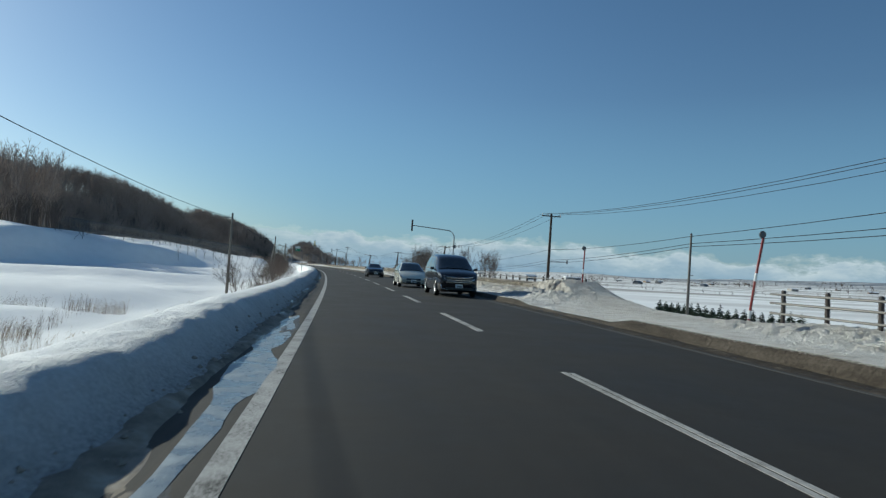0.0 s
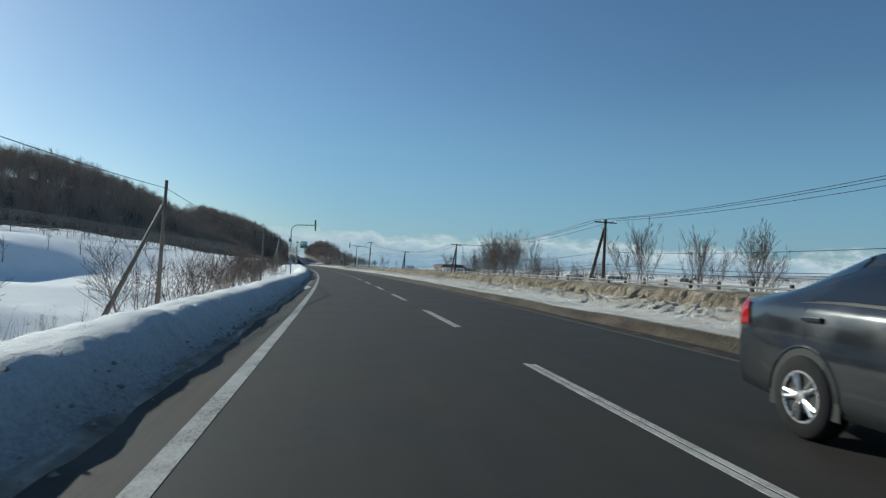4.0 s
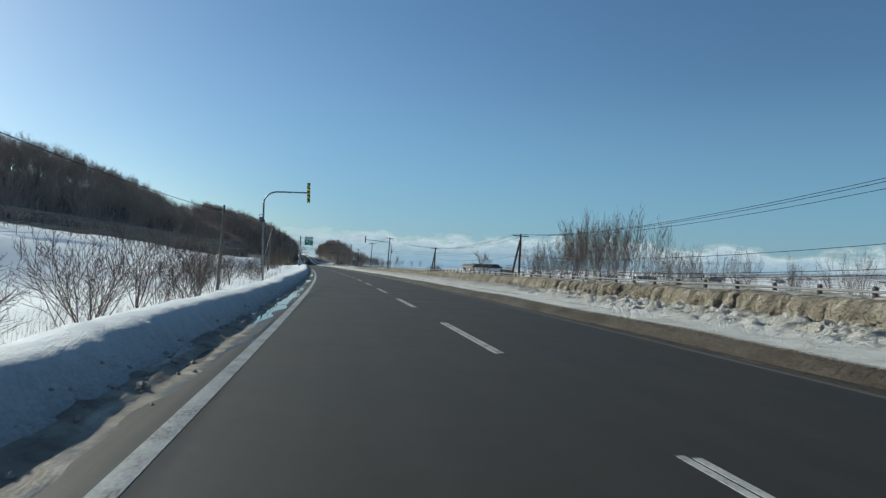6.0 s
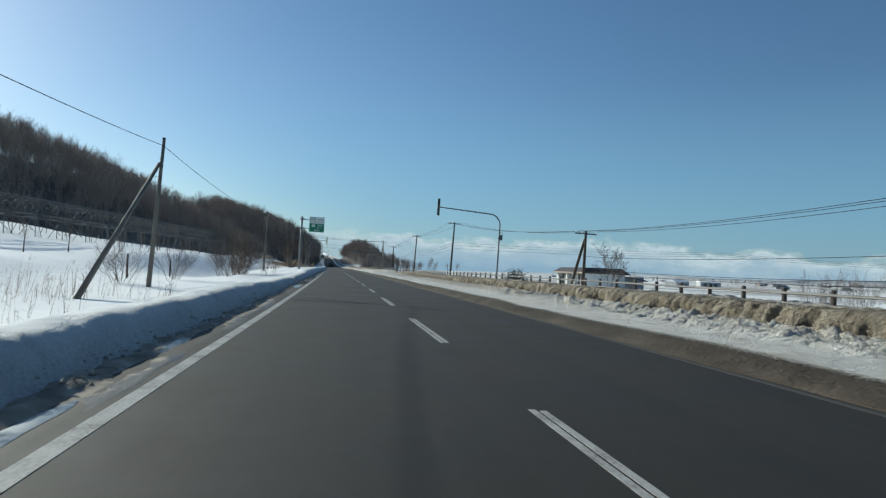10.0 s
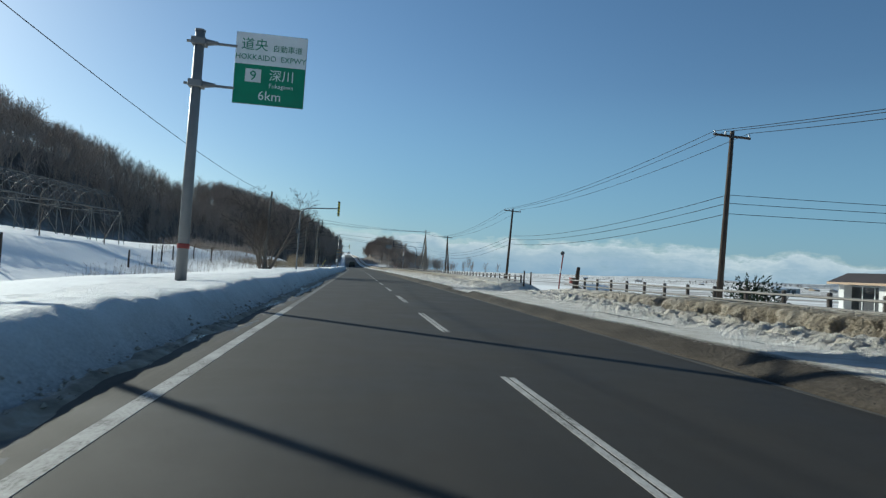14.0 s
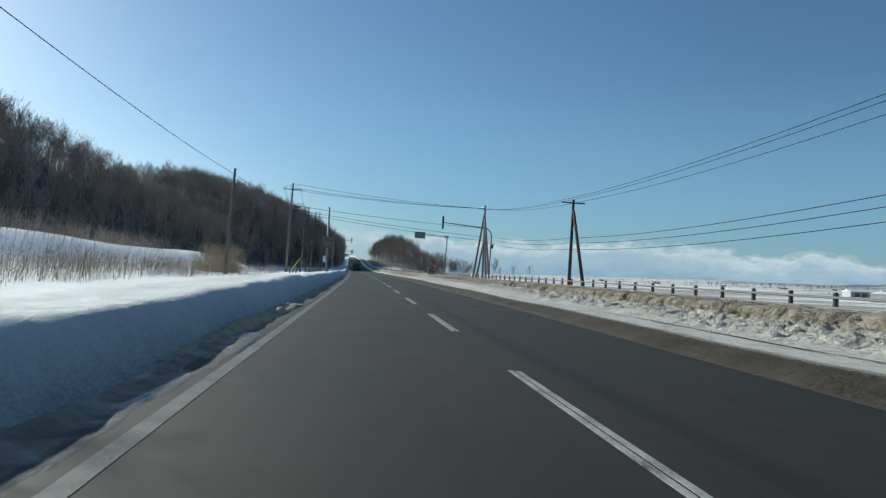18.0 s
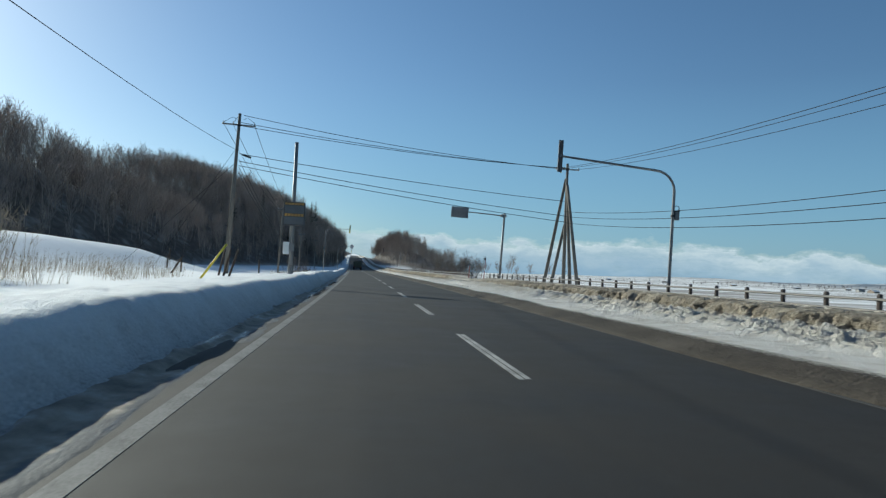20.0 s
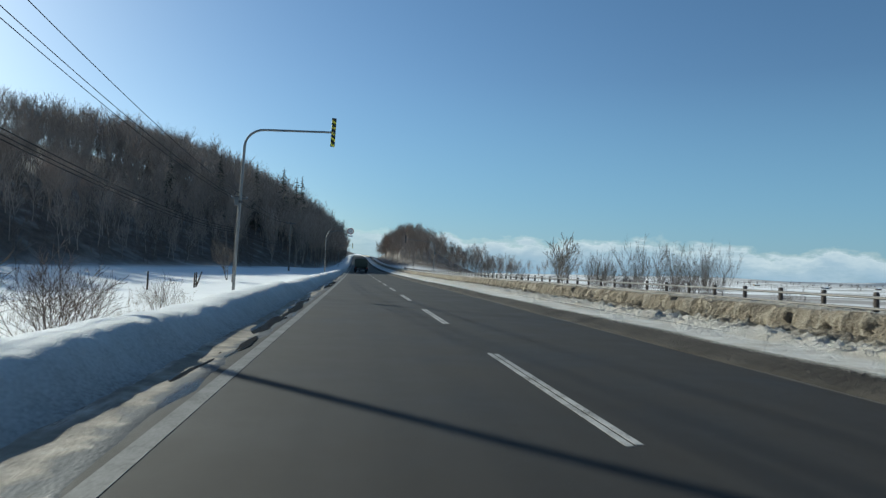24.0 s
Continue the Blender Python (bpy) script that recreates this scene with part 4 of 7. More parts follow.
def make_wood():
    rng = random.Random(77)
    tp = wood_templates()
    near, brush = [], []
    s = -60.0
    while s < 900:
        s += rng.uniform(1.6, 2.6) if s < 700 else 4.0
        edge = float(wood_edge(s))
        rows = 16 if s < 700 else 9
        for r in range(rows):
            d = edge + r * 4.6 + rng.uniform(0, 4.6)
            q = s + rng.uniform(-2, 2)
            if rng.random() < (0.66 if r > 2 else 0.8):
                x, y = plan(q, -d)
                h = rng.uniform(10.3, 13.0) * (0.75 if r == 0 and q < 550 else 1.0) * float(table(q, [(0, 1.1), (240, 0.95), (380, 0.95), (440, 0.8), (485, 0.86), (530, 0.62), (580, 1.0), (620, 1.12), (800, 1.2), (900, 1.1)])) * (1.15 if rng.random() < 0.06 else 1.0)
                near.append((float(x), float(y), float(ground_z(q, -d)) - 0.2, h, rng.uniform(0, 6.28), rng.randrange(7)))
        for _ in range(4):
            d = edge + rng.uniform(-2, 26)
            x, y = plan(s, -d)
            brush.append((float(x), float(y), float(ground_z(s, -d)) - 0.1, rng.uniform(2.0, 6.0), rng.uniform(0, 6.28), rng.randrange(7)))
        for _ in range(2):
            d = edge + rng.uniform(26, 84)
            x, y = plan(s, -d)
            brush.append((float(x), float(y), float(ground_z(s, -d)) - 0.1, rng.uniform(5.0, 8.5), rng.uniform(0, 6.28), rng.randrange(7)))
    for s, d, h, n in ((131, 58, 14.0, 16), (140, 65, 14.5, 12), (560, 33, 14.0, 3), (566, 24, 13.0, 3)):
        for _ in range(n):
            q, e = s + rng.gauss(0, 6 if n > 5 else 3), d + rng.gauss(0, 3.5 if n > 5 else 1.5)
            x, y = plan(q, -e)
            near.append((float(x), float(y), float(ground_z(q, -e)) - 0.2, h * rng.uniform(0.85, 1.1), rng.uniform(0, 6.28), rng.randrange(7)))
            for _ in range(2):
                b, c = q + rng.gauss(0, 3), e + rng.gauss(0, 3)
                x, y = plan(b, -c)
                brush.append((float(x), float(y), float(ground_z(b, -c)) - 0.1, rng.uniform(4, 7), rng.uniform(0, 6.28), rng.randrange(7)))
    gather(tp, near, "hillside_wood", WOODTWIG, "bare winter broadleaf wood covering the hillside", "woodland")
    thin = [limb_arrays(grow(random.Random(960 + k), 1.1, 2, 0.5, 2, (8, 5), 0.3, 0.012, 0.5, 0, 0.15), (3, 2, 1), 0.004, None, 1) for k in range(7)]
    gather(thin, brush, "wood_undergrowth", TWIG, "bare brush along the foot of the wood", "undergrowth")
    knoll = []
    for _ in range(620):
        q, r = rng.gauss(800, 74), 14 + abs(rng.gauss(0, 30))
        if q < 640 or r > 100:
            continue
        x, y = plan(q, r)
        knoll.append((float(x), float(y), float(ground_z(q, r)) - 0.2, rng.uniform(6.5, 12.5), rng.uniform(0, 6.28), rng.randrange(7)))
    gather(tp, knoll, "roadside_wood", WOODTWIG, "bare wood on a knoll beside the far road", "woodland")


def conifer_mesh(rng, h, wide, rows):
    """Trunk and drooping needled boughs."""
    g, t = Geo(), Geo()
    t.tube([(0, 0, 0), (0, 0, h * 0.96)], [h * 0.018, h * 0.004], 6)
    for i in range(rows):
        u = 0.08 + 0.92 * i / rows
        r = wide * (1 - u) ** 0.75 + 0.06 * wide
        n = 7 if u < 0.7 else 5
        for k in range(n):
            a = 2 * math.pi * (k + rng.random() * 0.9) / n
            c, q = math.cos(a), math.sin(a)
            ln = r * rng.uniform(0.5, 1.2)
            z = h * min(0.99, u + rng.uniform(-0.6, 0.6) / rows)
            w = ln * 0.24
            tip = (c * ln, q * ln, z - ln * 0.22 + rng.uniform(-0.05, 0.1) * h * 0.1)
            g.add([(0, 0, z), (c * ln * 0.5 - q * w, q * ln * 0.5 + c * w, z - ln * 0.16), tip, (c * ln * 0.5 + q * w, q * ln * 0.5 - c * w, z - ln * 0.16), (c * ln * 0.45, q * ln * 0.45, z + 0.05 * ln)],
                  [(0, 1, 4), (0, 4, 3), (1, 2, 4), (4, 2, 3)])
    return t, g


def conifer(label, seed, h, wide, rows, s, lat, sink=0.1, category="conifer", name="conifer_tree", group=""):
    rng = random.Random(seed)
    ob = thing(name, label, category, spot(s, lat, float(ground_z(s, lat)) - sink, rng.uniform(0, 360)), group)
    t, g = conifer_mesh(rng, h, wide, rows)
    part("trunk", t, BARK, ob)
    part("crown", g, NEEDLE, ob)
    return ob


# ---- poles, wires and signs ----
def arm_mesh(x0, x1, z, t=0.05):
    return Geo().chip(x0, -t, z - t, x1, t, z + t, 0.012)


def insulator(parent, x, y, z, h=0.16):
    part("insulator", Geo().lathe([(0.001, 0), (0.035, 0), (0.05, h * 0.35), (0.03, h * 0.45), (0.045, h * 0.7), (0.02, h), (0.001, h)], 8, "z", (x, y, z)), WHITE, parent, "", True)


def utility_pole(s, lat, top, base=None, wood=False, arm=0.0, arm_z=0.25, braces=(), r=0.15, label="", lean=0.0):
    """A pole with, where given, a crossarm with insulators and leaning brace poles (foot ds, foot dlat, height)."""
    z0 = float(ground_z(s, lat)) - 0.3 if base is None else base - 0.3
    h = top - z0
    mat = OLDWOOD if wood else CONCRETE
    ob = thing("utility_pole", label or ("weathered dark wooden utility pole" if wood else "grey concrete utility pole in the snow"), "utility pole", spot(s, lat - math.tan(radians(lean)) * h, z0) @ pose(0, 0, 0, 0, lean, 0), "utility poles")
    part("pole", Geo().tube([(0, 0, 0), (0, 0, h * 0.5), (0, 0, h)], [r, r * 0.82, r * 0.62], 12), mat, ob, "", True)
    part("pole_cap", Geo().lathe([(r * 0.68, h - 0.05), (r * 0.68, h + 0.02), (0.001, h + 0.05)], 12), DARKMETAL, ob)
    if arm:
        part("crossarm", arm_mesh(-arm, arm, h - arm_z), mat if wood else GREYPAINT, ob)
        for x in (-arm * 0.93, -arm * 0.35, arm * 0.93):
            insulator(ob, x, 0, h - arm_z + 0.05)
        part("arm_band", Geo().lathe([(r * 0.75, h - arm_z - 0.08), (r * 0.8, h - arm_z - 0.05), (r * 0.8, h - arm_z + 0.05), (r * 0.75, h - arm_z + 0.08)], 12), DARKMETAL, ob)
    for ds, dl, bh in braces:
        part("brace_pole", Geo().tube([(dl, ds, 0), (dl * 0.04, ds * 0.04, bh - z0)], [r * 0.95, r * 0.7], 10), mat, ob, "leaning brace pole", True)
    if not wood:
        for k in range(5):
            z = 2.6 + k * 0.9
            if z < h - 1.2:
                part("step_bolt", Geo().tube([((-1) ** k * r * 0.7, 0, z), ((-1) ** k * (r + 0.14), 0, z)], 0.012, 5), DARKMETAL, ob)
    return ob


def wire(points, sag, radius, label, n=14):
    """A cable hung from point to point, with its sag for each span."""
    pts = []
    for i in range(len(points) - 1):
        a, b = Vector(points[i]), Vector(points[i + 1])
        dip = sag * ((b - a).length / 50) ** 2
        for k in range(n + (i == len(points) - 2)):
            u = k / n
            p = a.lerp(b, u)
            p.z -= 4 * dip * u * (1 - u)
            pts.append(p)
    ob = part("overhead_wire", Geo().tube(pts, radius, 5), WIRE)
    return tagged(ob, label, "cable", "overhead wires")


def arrow_sign(s, side, label, seen_back, lift=0.0, pole=-6.35, end=-3.8, lean=0.0):
    """A lane-edge marker: a striped board hung over the road's edge from a bent pole."""
    pole_lat, tip = (9.7, 5.27) if side > 0 else (pole, end)
    z0 = float(climb(s)) - 0.6
    ob = thing("arm_marker_sign", label, "road sign", spot(s, pole_lat, z0) @ pose(0, 0, 0, 0, lean, 0), "overhanging edge markers")
    sg = -1 if side > 0 else 1
    hh = (6.05 if side > 0 else 6.1) + lift
    reach = sg * (tip - pole_lat - math.tan(radians(lean)) * hh)
    bend = [(0, 0, 0), (0, 0, 3.0), (0, 0, hh - 0.85)]
    for k in range(1, 7):
        w = math.pi / 2 * k / 6
        bend.append((sg * 0.8 * (1 - math.cos(w)), 0, hh - 0.85 + 0.75 * math.sin(w)))
    rise = (0.33 if side > 0 else 0.06) + math.tan(radians(lean)) * reach * sg
    bend.append((sg * (reach - 0.03), 0, hh - 0.1 + rise))
    part("pole", Geo().tube(bend, [0.062, 0.06, 0.057] + [0.048] * 6 + [0.04], 12), STEEL, ob, "bent galvanised pole", True)
    zc = hh - 0.1 + rise
    board = part("marker_board", Geo().chip(sg * reach - 0.09, -0.03, zc - 0.6, sg * reach + 0.09, 0.03, zc + 0.6, 0.012), BLACK if not seen_back else DARKMETAL, ob)
    face = -0.034 if not seen_back else 0.034
    for k in range(5):
        z = zc - 0.55 + 0.24 * k
        part("stripe", Geo().add([(sg * reach - 0.085, face, z), (sg * reach + 0.085, face, z - 0.09 + 0.0), (sg * reach + 0.085, face, z + 0.03), (sg * reach - 0.085, face, z + 0.12)], [(0, 1, 2, 3)]), YELLOW, board, "yellow reflective stripe")
    part("hanger", Geo().box(sg * reach - 0.02, -0.06, zc - 0.05, sg * reach + 0.02, 0.06, zc + 0.05), STEEL, board)
    box = part("control_box", Geo().chip(sg * -0.14 - 0.09, -0.09, 4.1, sg * -0.14 + 0.09, 0.09, 4.42, 0.02), SLATE, ob, "small grey control box")
    part("box_lid", Geo().chip(sg * -0.14 - 0.1, -0.1, 4.42, sg * -0.14 + 0.1, 0.1, 4.47, 0.015), DARKMETAL, box)
    part("box_hook", Geo().tube([(sg * -0.14 + 0.1 * math.cos(0.6 * k), 0, 4.55 + 0.11 * math.sin(0.6 * k)) for k in range(-1, 7)], 0.014, 5), DARKMETAL, box)
    part("box_strap", Geo().lathe([(0.085, 4.2), (0.09, 4.22), (0.09, 4.28), (0.085, 4.3)], 10), DARKMETAL, box)
    return ob


def lettering(text, size, x, z, y, mat, parent, name="lettering", wide=1.0):
    """Raised letters facing -y, centred on x; the base line at z."""
    cu = bpy.data.curves.new(name, "FONT")
    cu.body, cu.size, cu.align_x, cu.extrude, cu.resolution_u = text, size, "CENTER", 0.002, 2
    tmp = bpy.data.objects.new(name, cu)
    scene.collection.objects.link(tmp)
    me = bpy.data.meshes.new_from_object(tmp.evaluated_get(bpy.context.evaluated_depsgraph_get()))
    bpy.data.objects.remove(tmp)
    me.transform(Matrix.Translation((x, y, z)) @ Matrix.Rotation(math.pi / 2, 4, "X") @ Matrix.Diagonal((wide, 1, 1, 1)))
    me.materials.append(mat)
    return part(name, me, None, parent)


def expressway_sign():
    s, lat = 258.8, -6.26
    z0 = -0.1
    ob = thing("expressway_sign", "green and white expressway direction sign on a grey post", "road sign", spot(s, lat - 0.13, z0) @ pose(0, 0, 0, 0, 1.0, 0))
    h = 7.3 - z0
    part("post", Geo().tube([(0, 0, 0), (0, 0, h * 0.5), (0, 0, h)], [0.15, 0.14, 0.128], 16), GREYPAINT, ob, "thick grey steel post", True)
    part("post_cap", Geo().lathe([(0.14, h - 0.02), (0.145, h + 0.03), (0.001, h + 0.06)], 16), GREYPAINT, ob)
    part("red_band", Geo().lathe([(0.161, 1.5), (0.166, 1.51), (0.166, 1.62), (0.161, 1.63)], 16), RED, ob, "red tape band")
    for z in (7.0 - z0, 5.85 - z0):
        a = part("bracket_arm", Geo().tube([(-0.32, -0.02, z), (1.0, -0.02, z - 0.02)], 0.038, 8), STEEL, ob)
        part("clamp", Geo().chip(-0.19, -0.19, z - 0.1, 0.19, 0.19, z + 0.1, 0.03), GREYPAINT, a)
        part("socket", Geo().tube([(0.17, -0.02, z), (0.5, -0.02, z)], [0.1, 0.05], 8), GREYPAINT, a)
    x0, x1, zb, zt, zm = 0.96, 2.86, 5.44 - z0, 7.4 - z0, 6.53 - z0
    panel = part("panel", Geo().chip(x0, -0.02, zb, x1, 0.02, zt, 0.008), STEEL, ob)
    part("white_field", Geo().box(x0 + 0.01, -0.026, zm, x1 - 0.01, -0.02, zt - 0.01), WHITE, panel, "white upper field")
    part("green_field", Geo().box(x0 + 0.01, -0.026, zb + 0.01, x1 - 0.01, -0.02, zm), GREEN, panel, "green lower field")
    y = -0.031
    lettering("道央", 0.36, x0 + 0.5, zm + 0.42, y, GREEN, panel)
    lettering("自動車道", 0.2, x0 + 1.38, zm + 0.42, y, GREEN, panel)
    lettering("HOKKAIDO  EXPWY", 0.215, x0 + 0.95, zm + 0.13, y, GREEN, panel, "lettering", 0.95)
    part("number_plate_field", Geo().box(x0 + 0.3, -0.031, zm - 0.48, x0 + 0.72, -0.026, zm - 0.12), WHITE, panel)
    lettering("9", 0.38, x0 + 0.51, zm - 0.43, -0.036, GREEN, panel)
    lettering("深川", 0.34, x0 + 1.27, zm - 0.38, y, WHITE, panel)
    lettering("Fukagawa", 0.17, x0 + 1.27, zm - 0.6, y, WHITE, panel)
    lettering("6km", 0.36, x0 + 0.98, zb + 0.14, y, WHITE, panel)


def message_board():
    s, lat = 380.0, -5.55
    z0 = 0.3
    ob = thing("message_board", "square road information board on a grey post", "road sign", spot(s, lat, z0))
    h = 7.4 - z0
    part("post", Geo().tube([(0, 0, 0), (0, 0, h)], [0.115, 0.09], 14), GREYPAINT, ob, "", True)
    part("post_cap", Geo().lathe([(0.105, h - 0.02), (0.11, h + 0.02), (0.001, h + 0.05)], 14), GREYPAINT, ob)
    b = part("board", Geo().chip(-0.46, -0.3, 3.12 - z0, 0.62, -0.12, 4.32 - z0, 0.03), DARKMETAL, ob, "dark board frame")
    zb = 3.12 - z0
    part("upper_field", Geo().box(-0.41, -0.312, zb + 0.62, 0.57, -0.302, zb + 1.02), SLATE, b)
    part("lower_field", Geo().box(-0.41, -0.312, zb + 0.06, 0.57, -0.302, zb + 0.44), SLATE, b)
    for z, n in ((zb + 1.05, 6), (zb + 0.47, 6)):
        for k in range(n):
            part("amber_bar", Geo().box(-0.4 + k * 0.162, -0.318, z, -0.4 + k * 0.162 + 0.135, -0.302, z + (0.1 if z > zb + 0.6 else 0.13)), AMBER, b, "amber lettering bar")
    c = part("control_cabinet", Geo().chip(-0.42, -0.14, 1.35, -0.1, 0.12, 1.98, 0.02), WHITE, ob, "pale grey control cabinet")
    part("cabinet_strap", Geo().chip(-0.12, -0.15, 1.5, 0.13, 0.13, 1.9, 0.02), STEEL, c)
    part("conduit", Geo().tube([(-0.12, -0.05, 1.98), (-0.12, -0.05, 2.85)], 0.02, 6), STEEL, ob)
    part("base_guard", Geo().lathe([(0.15, 0), (0.15, 0.75), (0.12, 0.78)], 14), GREYPAINT, ob)


def back_sign():
    s, lat = 398.8, 9.7
    ob = thing("overhead_road_sign", "back of a small road sign on a grey cantilever post", "road sign", spot(s, lat - 0.24, -0.3) @ pose(0, 0, 0, 0, 2.2, 0))
    h = 6.4
    part("post", Geo().tube([(0, 0, 0), (0, 0, h)], [0.1, 0.085], 14), GREYPAINT, ob, "", True)
    a = part("cantilever_arm", Geo().tube([(0.22, 0, 6.2), (-0.3, 0, 6.2), (-3.05, 0, 6.25)], [0.05, 0.05, 0.04], 8), GREYPAINT, ob)
    part("clamp", Geo().chip(-0.3, -0.14, 6.08, 0.14, 0.14, 6.32, 0.03), GREYPAINT, a)
    p = part("panel", Geo().chip(-4.45, 0.03, 5.72, -3.02, 0.07, 6.6, 0.008), STEEL, ob, "bare metal sign back")
    for x in (-4.2, -3.25):
        part("rib", Geo().box(x - 0.03, -0.02, 5.74, x + 0.03, 0.03, 6.58), STEEL, p)
    part("rib", Geo().box(-4.4, -0.01, 6.1, -3.05, 0.025, 6.16), STEEL, p)


def speed_sign():
    s, lat = 510.0, -6.4
    ob = thing("speed_limit_sign", "round road sign with a plate hung from a bent post", "road sign", spot(s, lat, -0.2 + float(climb(s))))
    part("post", Geo().tube([(0, 0, 0), (0, 0, 5.0), (0.3, 0, 5.9), (1.2, 0, 6.15), (3.3, 0, 6.2)], [0.08, 0.07, 0.06, 0.055, 0.05], 10), STEEL, ob, "", True)
    d = part("disc", Geo().lathe([(0.001, -0.02), (0.45, -0.02), (0.45, 0.02), (0.001, 0.02)], 28, "y", (3.3, -0.05, 6.2)), WHITE, ob)
    part("ring", Geo().lathe([(0.34, -0.027), (0.45, -0.027), (0.45, -0.021), (0.34, -0.021)], 28, "y", (3.3, -0.05, 6.2)), RED, d, "red ring")
    for x in (-0.13, 0.07):
        part("figure_bar", Geo().box(3.3 + x, -0.082, 6.05, 3.3 + x + 0.08, -0.075, 6.36), SLATE, d)
    part("plate", Geo().chip(2.98, -0.07, 5.42, 3.62, -0.03, 5.66, 0.01), WHITE, ob)


def guard_rail(s0, s1, label, gap=1.5):
    """Three pipes on posts, following the road."""
    ob = thing("guard_rail", label, "guard rail", None, "guard rails")
    n = int((s1 - s0) / gap)
    tall = mesh_of("post", Geo().tube([(0, 0, -0.45), (0, 0, 1.06)], 0.055, 8).add(*_cap(0.062, 1.06)))
    tall.materials.append(POSTBROWN)
    for k in range(n + 1):
        s = s0 + k * gap
        p = part("post", tall, None, ob)
        p.matrix_basis = spot(s, 8.2, float(climb(s)))
    for z in (0.98, 0.755, 0.5):
        a = s0 - 0.1
        while a < s1:
            b = min(a + 12.0, s1 + 0.1)
            q = np.linspace(a, b, 5)
            x, y = plan(q, 8.13)
            part("pipe", Geo().tube([(x[i], y[i], float(climb(q[i])) + z) for i in range(5)], 0.03, 7), RAILPAINT, ob)
            a += 12.0
    return ob


def _cap(r, z):
    k = 8
    v = [(r * math.cos(2 * math.pi * i / k), r * math.sin(2 * math.pi * i / k), z - 0.02) for i in range(k)] + [(r * 0.7 * math.cos(2 * math.pi * i / k), r * 0.7 * math.sin(2 * math.pi * i / k), z + 0.03) for i in range(k)]
    return v, [(i, (i + 1) % k, (i + 1) % k + k, i + k) for i in range(k)] + [tuple(range(k, 2 * k))]


def snow_pole(s, lat, top, lean, label="red and white snow marker pole at the driveway"):
    """A striped marker pole with a round reflector."""
    z0 = -0.2
    ob = thing("snow_marker_pole", label, "marker pole", spot(s, lat, z0) @ pose(0, 0, 0, 0, lean, 0), "driveway marker poles")
    h = top - z0
    part("pole", Geo().tube([(0, 0, 0), (0, 0, h * 0.6), (0.04, 0, h)], 0.034, 8), RED, ob, "", True)
    n = int(h / 0.5)
    for k in range(n):
        if k % 2 == 1:
            part("white_band", Geo().lathe([(0.034, k * 0.5), (0.037, k * 0.5 + 0.01), (0.037, k * 0.5 + 0.2), (0.034, k * 0.5 + 0.22)], 8), WHITE, ob)
    r = part("reflector", Geo().lathe([(0.001, -0.025), (0.09, -0.025), (0.1, 0), (0.09, 0.025), (0.001, 0.025)], 16, "y", (0, 0, h + 0.05)), DARKMETAL, ob, "dark back of a round reflector")
    part("reflector_face", Geo().lathe([(0.001, -0.03), (0.07, -0.03), (0.07, -0.024)], 16, "y", (0, 0, h + 0.05)), SLATE, r)
    return ob


def stake(s, lat, h, lean=0.0, turn=0.0, r=0.062, label="old wooden fence stake standing in the snow"):
    ob = part("fence_stake", Geo().tube([(0, 0, -0.4), (0, 0, h * 0.6), (0.01, 0, h)], [r, r * 0.95, r * 0.8], 7), OLDWOOD, None, "", True)
    ob.matrix_basis = spot(s, lat, float(ground_z(s, lat)), turn) @ pose(0, 0, 0, lean, 0, 0)
    return tagged(ob, label, "fence stake", "fence stakes")


# ---- the tunnel frame on the field ----
def tunnel_frame():
    a, b = world_at(301.0, -22.4, 0), world_at(118.0, -42.0, 0)
    way = (b - a).normalized()
    out = Vector((way.y, -way.x, 0)) * -1
    if out.x > 0:
        out = -out
    length = (b - a).length
    ob = thing("tunnel_frame", "long bare arched frame of galvanised pipes on the snowy field", "greenhouse frame")
    wide, zr, zt = 4.2, 4.85, 6.65
    rib_pts = []
    for k in range(10):
        w = math.pi * k / 9
        rib_pts.append(((1 - math.cos(w)) / 2 * wide, zr + (zt - zr) * math.sin(w)))

    def at(u, o, z):
        p = a + way * u + out * o
        return (p.x, p.y, z)

    n = int(length / 1.25)
    for k in range(n + 1):
        part("rib", Geo().tube([at(k * 1.25, o, z) for o, z in rib_pts], 0.03, 4), FRAMEPIPE, ob)
    for o, z, r in ((0, zr, 0.06), (wide, zr, 0.06), (wide / 2, zt, 0.045), (wide * 0.15, zr + 1.25, 0.03), (wide * 0.85, zr + 1.25, 0.03), (0, zr - 0.45, 0.03), (wide * 0.33, zt - 0.28, 0.025), (wide * 0.67, zt - 0.28, 0.025)):
        part("rail", Geo().tube([at(0, o, z), at(length, o, z)], r, 6), FRAMEPIPE, ob)
    for k in range(int(length / 4.8) + 1):
        u = k * 4.8
        for o in (0.0, wide):
            q = a + way * u + out * o
            base = field_under(q.x, q.y)
            part("leg", Geo().tube([(q.x, q.y, base - 0.3), (q.x, q.y, zr)], 0.04, 6), FRAMEPIPE, ob)
            for way_on in (-1, 1):
                e = a + way * (u + 2.1 * way_on) + out * (o + (0.5 if o == 0 else -0.5))
                part("strut", Geo().tube([(e.x, e.y, base - 0.2), at(u, o, zr)], 0.03, 5), FRAMEPIPE, ob)
        part("tie", Geo().tube([at(u, 0, zr), at(u, wide, zr)], 0.035, 5), FRAMEPIPE, ob)
        part("tie", Geo().tube([at(u, 0.1, zr - 1.2), at(u, wide * 0.5, zt)], 0.025, 5), FRAMEPIPE, ob)


